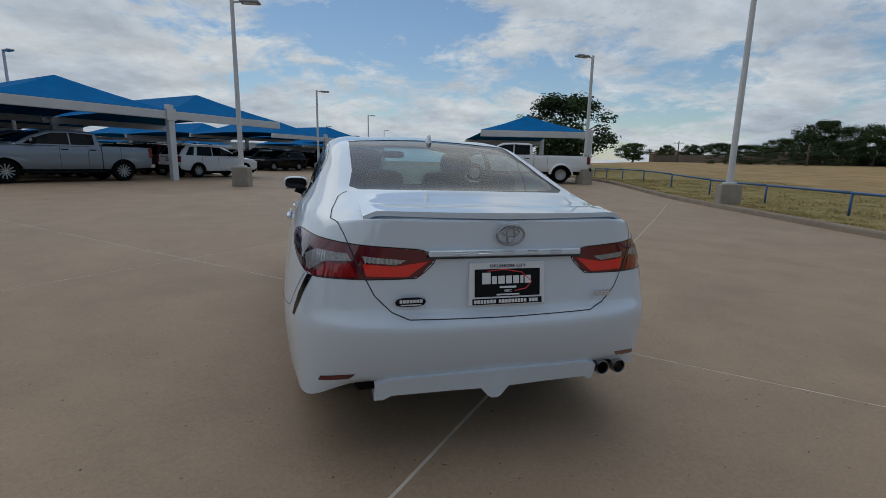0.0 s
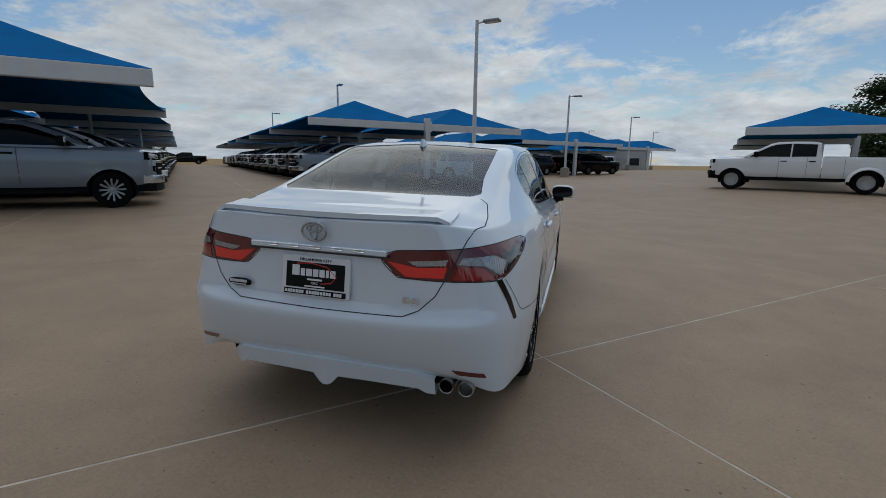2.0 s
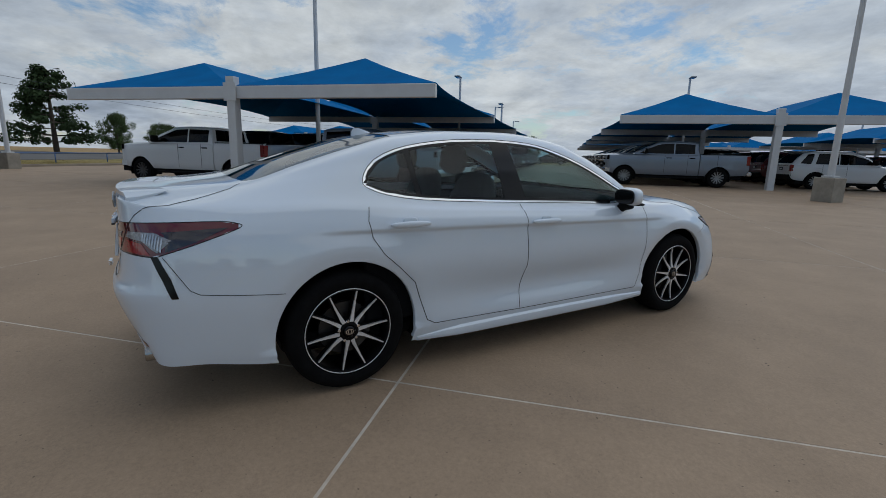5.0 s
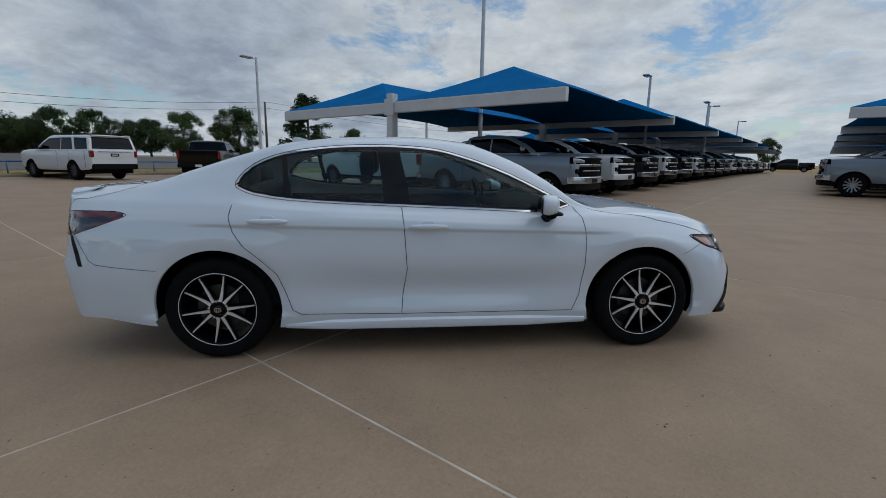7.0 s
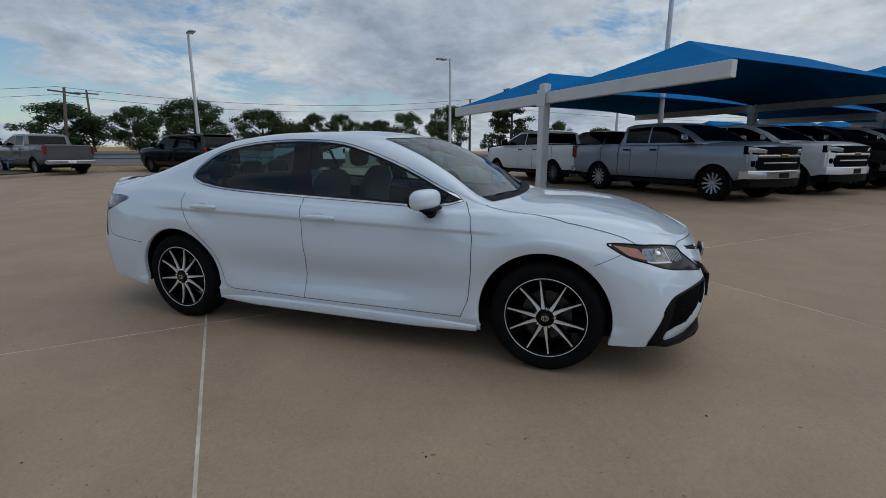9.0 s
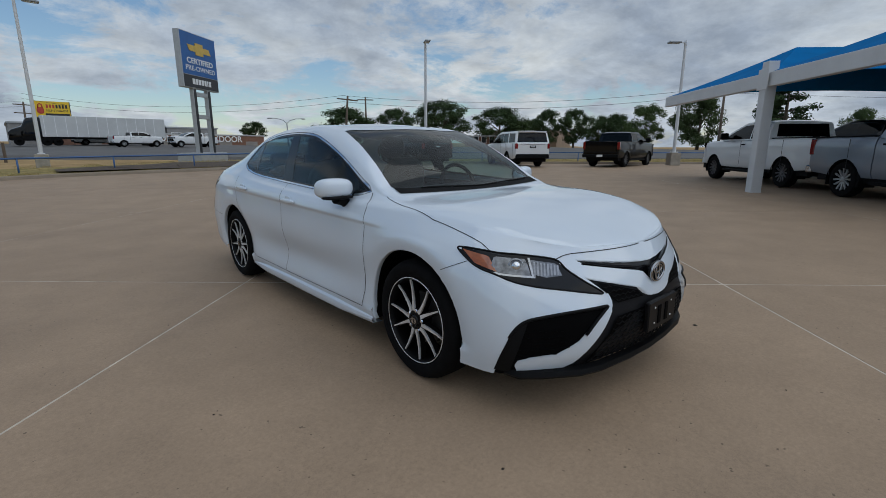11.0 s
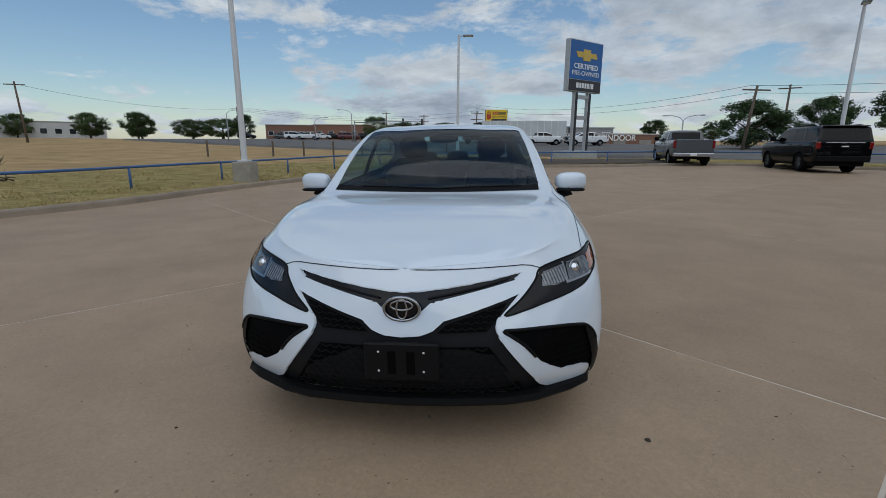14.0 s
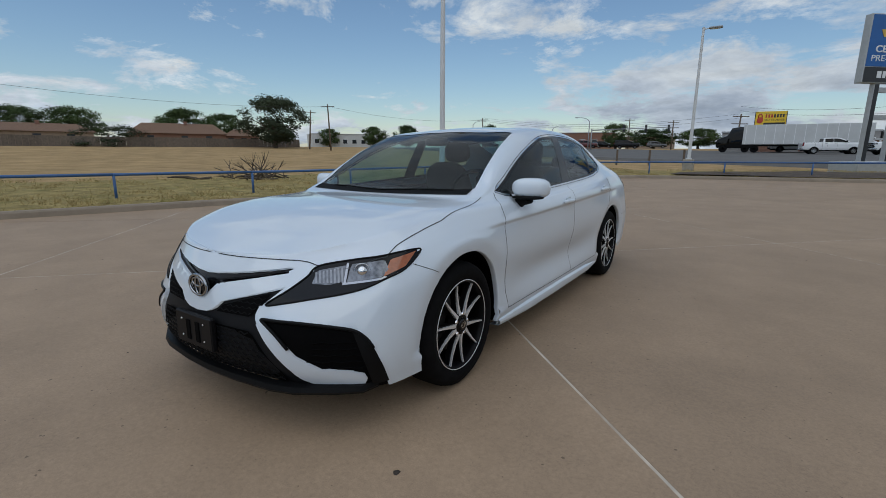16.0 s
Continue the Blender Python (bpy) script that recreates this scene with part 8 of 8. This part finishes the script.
# ---- street furniture ----
def utility_pole(az, r, eye, top, lean=0.0, arms=1, base=None):
    x, y = polar(az, r, *eye)
    z = gz(x, y)
    h = 1.27 + r * math.tan(radians(top)) - z
    p = thing("utility_pole", pose(x, y, z, 0, lean, az), "weathered wooden utility pole with a cross-arm", "utility pole", "utility poles")
    bm = bmesh.new()
    tube(bm, [(0, 0, -.3), (0, 0, h)], [.17, .11], 8)
    part("pole", bm, M_POLEWOOD, p, smooth=True)
    for k in range(arms):
        bm = bmesh.new()
        box(bm, -1.2, 1.2, -.06, .06, h - .5 - k * 1.2, h - .36 - k * 1.2, .01)
        part("cross_arm", bm, M_POLEWOOD, p)
    return Vector((x, y, z + h - .4))


def street_light(az, r, eye, top, side=1, double=False):
    x, y = polar(az, r, *eye)
    z = gz(x, y)
    h = 1.27 + r * math.tan(radians(top)) - z
    p = thing("street_light", pose(x, y, z, 0, 0, az), "thin grey street light with a curved arm", "street light", "street lights")
    bm = bmesh.new()
    tube(bm, [(0, 0, -.2), (0, 0, h - .8)], [.12, .08], 8)
    part("pole", bm, M_LAMP, p, smooth=True)
    for s in ((side, -side) if double else (side,)):
        bm = bmesh.new()
        tube(bm, [(0, 0, h - .85), (s * .5, 0, h - .35), (s * 1.4, 0, h - .1), (s * 2.2, 0, h - .05)], .05, 6)
        part("arm", bm, M_LAMP, p)
        bm = bmesh.new()
        puff(bm, (s * 2.5, 0, h - .08), (.4, .16, .09), 2.5)
        part("lamp_head", bm, M_LAMP, p, smooth=True)


ua = utility_pole(151.7, 58, E12, 5.7, lean=5, arms=1)
ub = utility_pole(148.8, 75, E12, 5.6, arms=1)
uc = utility_pole(104.9, 62, E7, 6.0, arms=0)
ud = utility_pole(-132.6, 95, E16, 5.1, lean=-2, arms=1)
ue = utility_pole(-130.2, 105, E16, 4.4, lean=4, arms=1)
uf = utility_pole(-151.9, 110, E13, 3.8, lean=-2, arms=1)
ug = utility_pole(-172.5, 120, E14, 3.3, arms=2)
uh = utility_pole(-177.6, 95, E16, 3.8, lean=2, arms=2)
ui = utility_pole(-167.2, 130, E16, 3.6, arms=1)
uj = utility_pole(-42.0, 130, E0, 2.7, arms=1)
uk = utility_pole(-53.3, 110, E0, 2.4, arms=0)
street_light(-164.0, 100, E14, 3.8, -1)
street_light(-150.7, 105, E13, 3.5, 1)
street_light(158.6, 80, E14, 3.1, 1, True)
street_light(173.0, 100, E14, 2.6, 1, True)
street_light(-159.8, 110, E14, 2.9, 1)


def wire(a, b, sag=1.0):
    bm = bmesh.new()
    tube(bm, [a + (b - a) * t + Vector((0, 0, -4 * sag * t * (1 - t))) for t in [k / 14 for k in range(15)]], 0.022, 4)
    w = part("wire", bm, M_WIRE, WIRES)


WIRES = thing("overhead_wires", Matrix(), "thin dark overhead wires between the poles", "wires")
for dz in (0.0, 0.7):
    o = Vector((0, 0, dz - .3))
    wire(ua + o, uc + o, 1.2)
    wire(uc + o, uc + o + Vector((-60, 58, 0.5)), 1.0)
    wire(ua + o, uh + o + Vector((0, 0, 1.2)), 1.6)
    wire(uh + o, uf + o, 1.6)
wire(ud, Vector((*polar(-95, 80, *E16), 9.8)), 1.4)
wire(ud, uf, 1.2)
wire(uf, ug, 1.2)


def traffic_signals():
    x, y = polar(-164.3, 100, *E14)
    z = gz(x, y)
    zt = 1.27 + 100 * math.tan(radians(2.35)) - z
    p = thing("traffic_signals", pose(x, y, z, 0, 0, -164.3 + 180), "grey mast arm carrying three traffic signals", "traffic signal")
    bm = bmesh.new()
    tube(bm, [(0, 0, -.2), (0, 0, zt + .3)], .14, 8)
    part("mast", bm, M_LAMP, p, smooth=True)
    bm = bmesh.new()
    tube(bm, [(0, 0, zt), (-14.5, 0, zt + .5)], [.11, .06], 8)
    part("mast_arm", bm, M_LAMP, p, smooth=True)
    for cx in (-6, -10, -14):
        bm = bmesh.new()
        box(bm, cx - .2, cx + .2, -.25, -.05, zt - .35, zt + .95, .03)
        hs = part("signal_head", bm, M_SIGNBLK, p, "black signal head")
        for k, mm in enumerate((M_SIGNRED, M_SIGNYEL, LEAF["dark"])):
            bm = bmesh.new()
            puff(bm, (cx, -.26, zt + .72 - k * .40), (.13, .03, .13), 2, 12, 6)
            part("signal_lens", bm, mm, hs, smooth=True)


traffic_signals()


def lorry():
    a, b = Vector(polar(181.0, 80, 2.33, 3.3)), Vector(polar(169.0, 82, 2.33, 3.3))
    mid, t = (a + b) / 2, (b - a).normalized()
    z = gz(mid.x, mid.y) + .16
    yaw = math.degrees(math.atan2(t.y, t.x))
    c = thing("articulated_lorry", pose(mid.x, mid.y, z, 0, 0, yaw), "black tractor unit with a long white box trailer on the street", "lorry")
    ln = (b - a).length
    bm = bmesh.new()
    box(bm, -ln / 2 + 3.2, ln / 2, -1.25, 1.25, 1.1, 3.75, .03)
    tr = part("trailer", bm, M_PALEWALL, c, "white corrugated box trailer")
    for k in range(12):
        bm = bmesh.new()
        x = -ln / 2 + 3.5 + k * (ln - 3.8) / 12
        box(bm, x, x + .06, -1.255, 1.255, 1.15, 3.72)
        part("trailer_rib", bm, M_SIGNWHITE, tr)
    bm = bmesh.new()
    box(bm, -ln / 2 + 3.4, ln / 2 - 2.5, -1.0, 1.0, .85, 1.16, .02)
    part("trailer_frame", bm, M_BLACKPL, c)
    bm = shell([(-3.1, 1.2, .6, 3.3, .1), (-1.2, 1.2, .6, 3.5, .1), (-.2, 1.18, .6, 3.3, .1), (.3, 1.12, .6, 2.3, .1), (1.3, 1.0, .6, 1.9, .08), (1.6, .85, .7, 1.6, .05)])
    bmesh.ops.transform(bm, matrix=Matrix.Translation((-ln / 2 + 1.6, 0, 0)) @ Matrix.Rotation(radians(90), 4, "Z"), verts=bm.verts)
    part("tractor_cab", bm, PAINTS["black"], c, "black tractor cab", smooth=True, angle=30)
    for x in (-ln / 2 + .9, -ln / 2 + 3.6, -ln / 2 + 4.7, ln / 2 - 1.2, ln / 2 - 2.4):
        for s in (-1, 1):
            bm = bmesh.new()
            lathe(bm, [(-.15, .2), (-.15, .5), (.15, .5), (.15, .3), (.1, .0)], 20, "Y", (x, s * 1.05, .5))
            part("wheel", bm, M_TYRE, c, smooth=True, angle=40)


lorry()

# traffic and cars beyond the street
for k, (az_, r_, kind_, col_, yaw_) in enumerate([(173.5, 74, "pickup", "white", 100), (168.5, 72, "pickup", "white", 280), (-157.6, 128, "suv", "white", 95), (-163.6, 126, "suv", "red", 100), (-165.5, 134, "crossover", "black", 95),
                                                  (-160.6, 132, "crossover", "white", 100), (-168.0, 118, "suv", "black", 100), (-156.2, 136, "crossover", "grey", 95), (-152.4, 140, "crossover", "black", 95), (-171.0, 130, "crossover", "grey", 100), (-159.0, 124, "pickup", "white", 270), (-162.0, 140, "crossover", "black", 95), (176.5, 84, "suv", "white", 95)]):
    x_, y_ = polar(az_, r_, *E14)
    park(kind_, col_, pose(x_, y_, gz(x_, y_) + .16, 0, 0, yaw_), "standing beyond the street", "cars beyond the street")


# short posts and cable by the street
def bollards():
    for k in range(9):
        x, y = polar(-177 + k * 3.4, 46, *E12)
        z = gz(x, y)
        b = thing("fence_post", pose(x, y, z, 0, 0, k * 20), "short dark wooden post on the verge", "post", "verge posts")
        bm = bmesh.new()
        tube(bm, [(0, 0, -.2), (0, 0, 1.25)], .09, 8)
        part("post", bm, M_POLEWOOD, b)


bollards()


# fallen branches on the field
def dead_branches():
    rng = random.Random(8)
    x, y = 15.6, -8.6
    b = thing("dead_branches", pose(x, y, gz(x, y) + .08, 0, 0, 0), "heap of dry fallen branches on the grass", "branches")
    for lx, ly, la, ll, lr in ((-.9, .5, 70, 1.5, .06), (.4, -.2, 95, 1.9, .07), (1.7, 1.9, 60, 1.6, .075), (-.3, -.9, 110, 1.2, .05)):
        bm = bmesh.new()
        d = Vector((math.cos(radians(la)), math.sin(radians(la)), .05))
        tube(bm, [Vector((lx, ly, .06)) + d * ll * q + Vector((0, 0, .05 * math.sin(q * 7))) for q in (-.5, -.2, .1, .35, .5)], [lr, lr * .95, lr * .8, lr * .6, lr * .3], 7)
        part("log", bm, M_BARK, b, smooth=True)
    for k in range(34):
        bm = bmesh.new()
        p = Vector((rng.uniform(-1.4, 1.4), rng.uniform(-1.0, 1.0), .05))
        d = Vector((rng.uniform(-1, 1), rng.uniform(-1, 1), rng.uniform(.0, .75))).normalized()
        l = rng.uniform(.6, 1.5)
        q = p + d * l * .5 + Vector((rng.uniform(-.1, .1), rng.uniform(-.1, .1), .05))
        tube(bm, [p, q, p + d * l], [.03, .018, .006], 5)
        for j in range(3):
            tube(bm, [q, q + (d + Vector((rng.uniform(-.8, .8), rng.uniform(-.8, .8), rng.uniform(-.1, .6)))).normalized() * l * .35], [.01, .004], 4)
        part("branch", bm, M_BARK, b)


dead_branches()


# grass tufts along the verge and the near field
def grass():
    rng = random.Random(5)
    V, F = [], []
    n = 0
    while n < 60000:
        i = rng.randrange(len(KLINE) - 1)
        p, nn = KLINE[i].lerp(KLINE[i + 1], rng.random()), KNORM[i]
        if not (-34 < p.x < 24 and -32 < p.y < 22):
            continue
        o = .30 + 11 * rng.random() ** 1.9
        x, y = p.x + nn.x * o, p.y + nn.y * o
        clump = noise.noise((x * .9, y * .9, 2.0))
        if clump < rng.uniform(-.5, .25):
            continue
        z = gz(x, y) + .09
        h, a = rng.uniform(.02, .06) * (1.2 + clump), rng.uniform(0, 6.28)
        for j in range(2):
            a += 2.1
            dx, dy = math.cos(a) * .013, math.sin(a) * .013
            lx, ly = rng.uniform(-.07, .07), rng.uniform(-.07, .07)
            k = len(V)
            V += [(x - dx, y - dy, z), (x + dx, y + dy, z), (x + lx, y + ly, z + h)]
            F.append((k, k + 1, k + 2))
        n += 1
    me = bpy.data.meshes.new("grass")
    me.from_pydata(V, [], F)
    me.materials.append(mat("grass_blades", (0.46, 0.36, 0.17), 0.95, spec=0.05, var=0.35, scale=1.6, stain=0.9, stain_col=(0.22, 0.25, 0.075)))
    tagged(new("grass", me), "patchy short dry and green grass tufts on the verge", "grass", kind="stuff")


grass()


# grit, leaf scraps and pebbles on the slabs
def grit():
    rng = random.Random(12)
    V, F = [], []
    spots = [(-1.04, 2.17, .016), (4.3, 1.2, .010), (2.9, -3.4, .010), (-3.2, 5.0, .014)]
    spots += [(rng.uniform(-9, 9), rng.uniform(-9, 9), rng.uniform(.003, .008)) for _ in range(110)]
    for x, y, r in spots:
        if abs(x) < 1.0 and abs(y) < 2.4:
            continue
        z, k = gz(x, y) + .002, len(V)
        n = 6
        V += [(x + r * rng.uniform(.6, 1.2) * math.cos(a), y + r * rng.uniform(.6, 1.2) * math.sin(a), z) for a in [2 * math.pi * i / n for i in range(n)]] + [(x, y, z + r * .45)]
        F += [(k + i, k + (i + 1) % n, k + n) for i in range(n)]
    me = bpy.data.meshes.new("grit")
    me.from_pydata(V, [], F)
    me.materials.append(mat("dark_grit", (0.06, 0.05, 0.042), 0.95, var=0.4, scale=3, spec=0.1))
    tagged(new("grit", me), "scattered dark grit and leaf scraps on the concrete", "grit", kind="stuff")


grit()

# ---- slabs of the lot ----
def lay_slabs():
    far = bmesh.new()
    near = 0
    for e0, e1 in zip(SLAB_E, SLAB_E[1:]):
        for d0, d1 in zip(SLAB_D, SLAB_D[1:]):
            if min(outside(*lot(e, d)) for e in (e0, e1) for d in (d0, d1)) > 0.3:
                continue
            if -24 < e0 < 25 and -20 < d0 < 24:
                bm = bmesh.new()
                slab_mesh(bm, e0, e1, d0, d1)
                part("slab", bm, M_SLAB, PAVEMENT)
            else:
                slab_mesh(far, e0, e1, d0, d1, 0.006)
    tagged(part("slab_far", far, M_SLAB, PAVEMENT), kind="stuff")


lay_slabs()
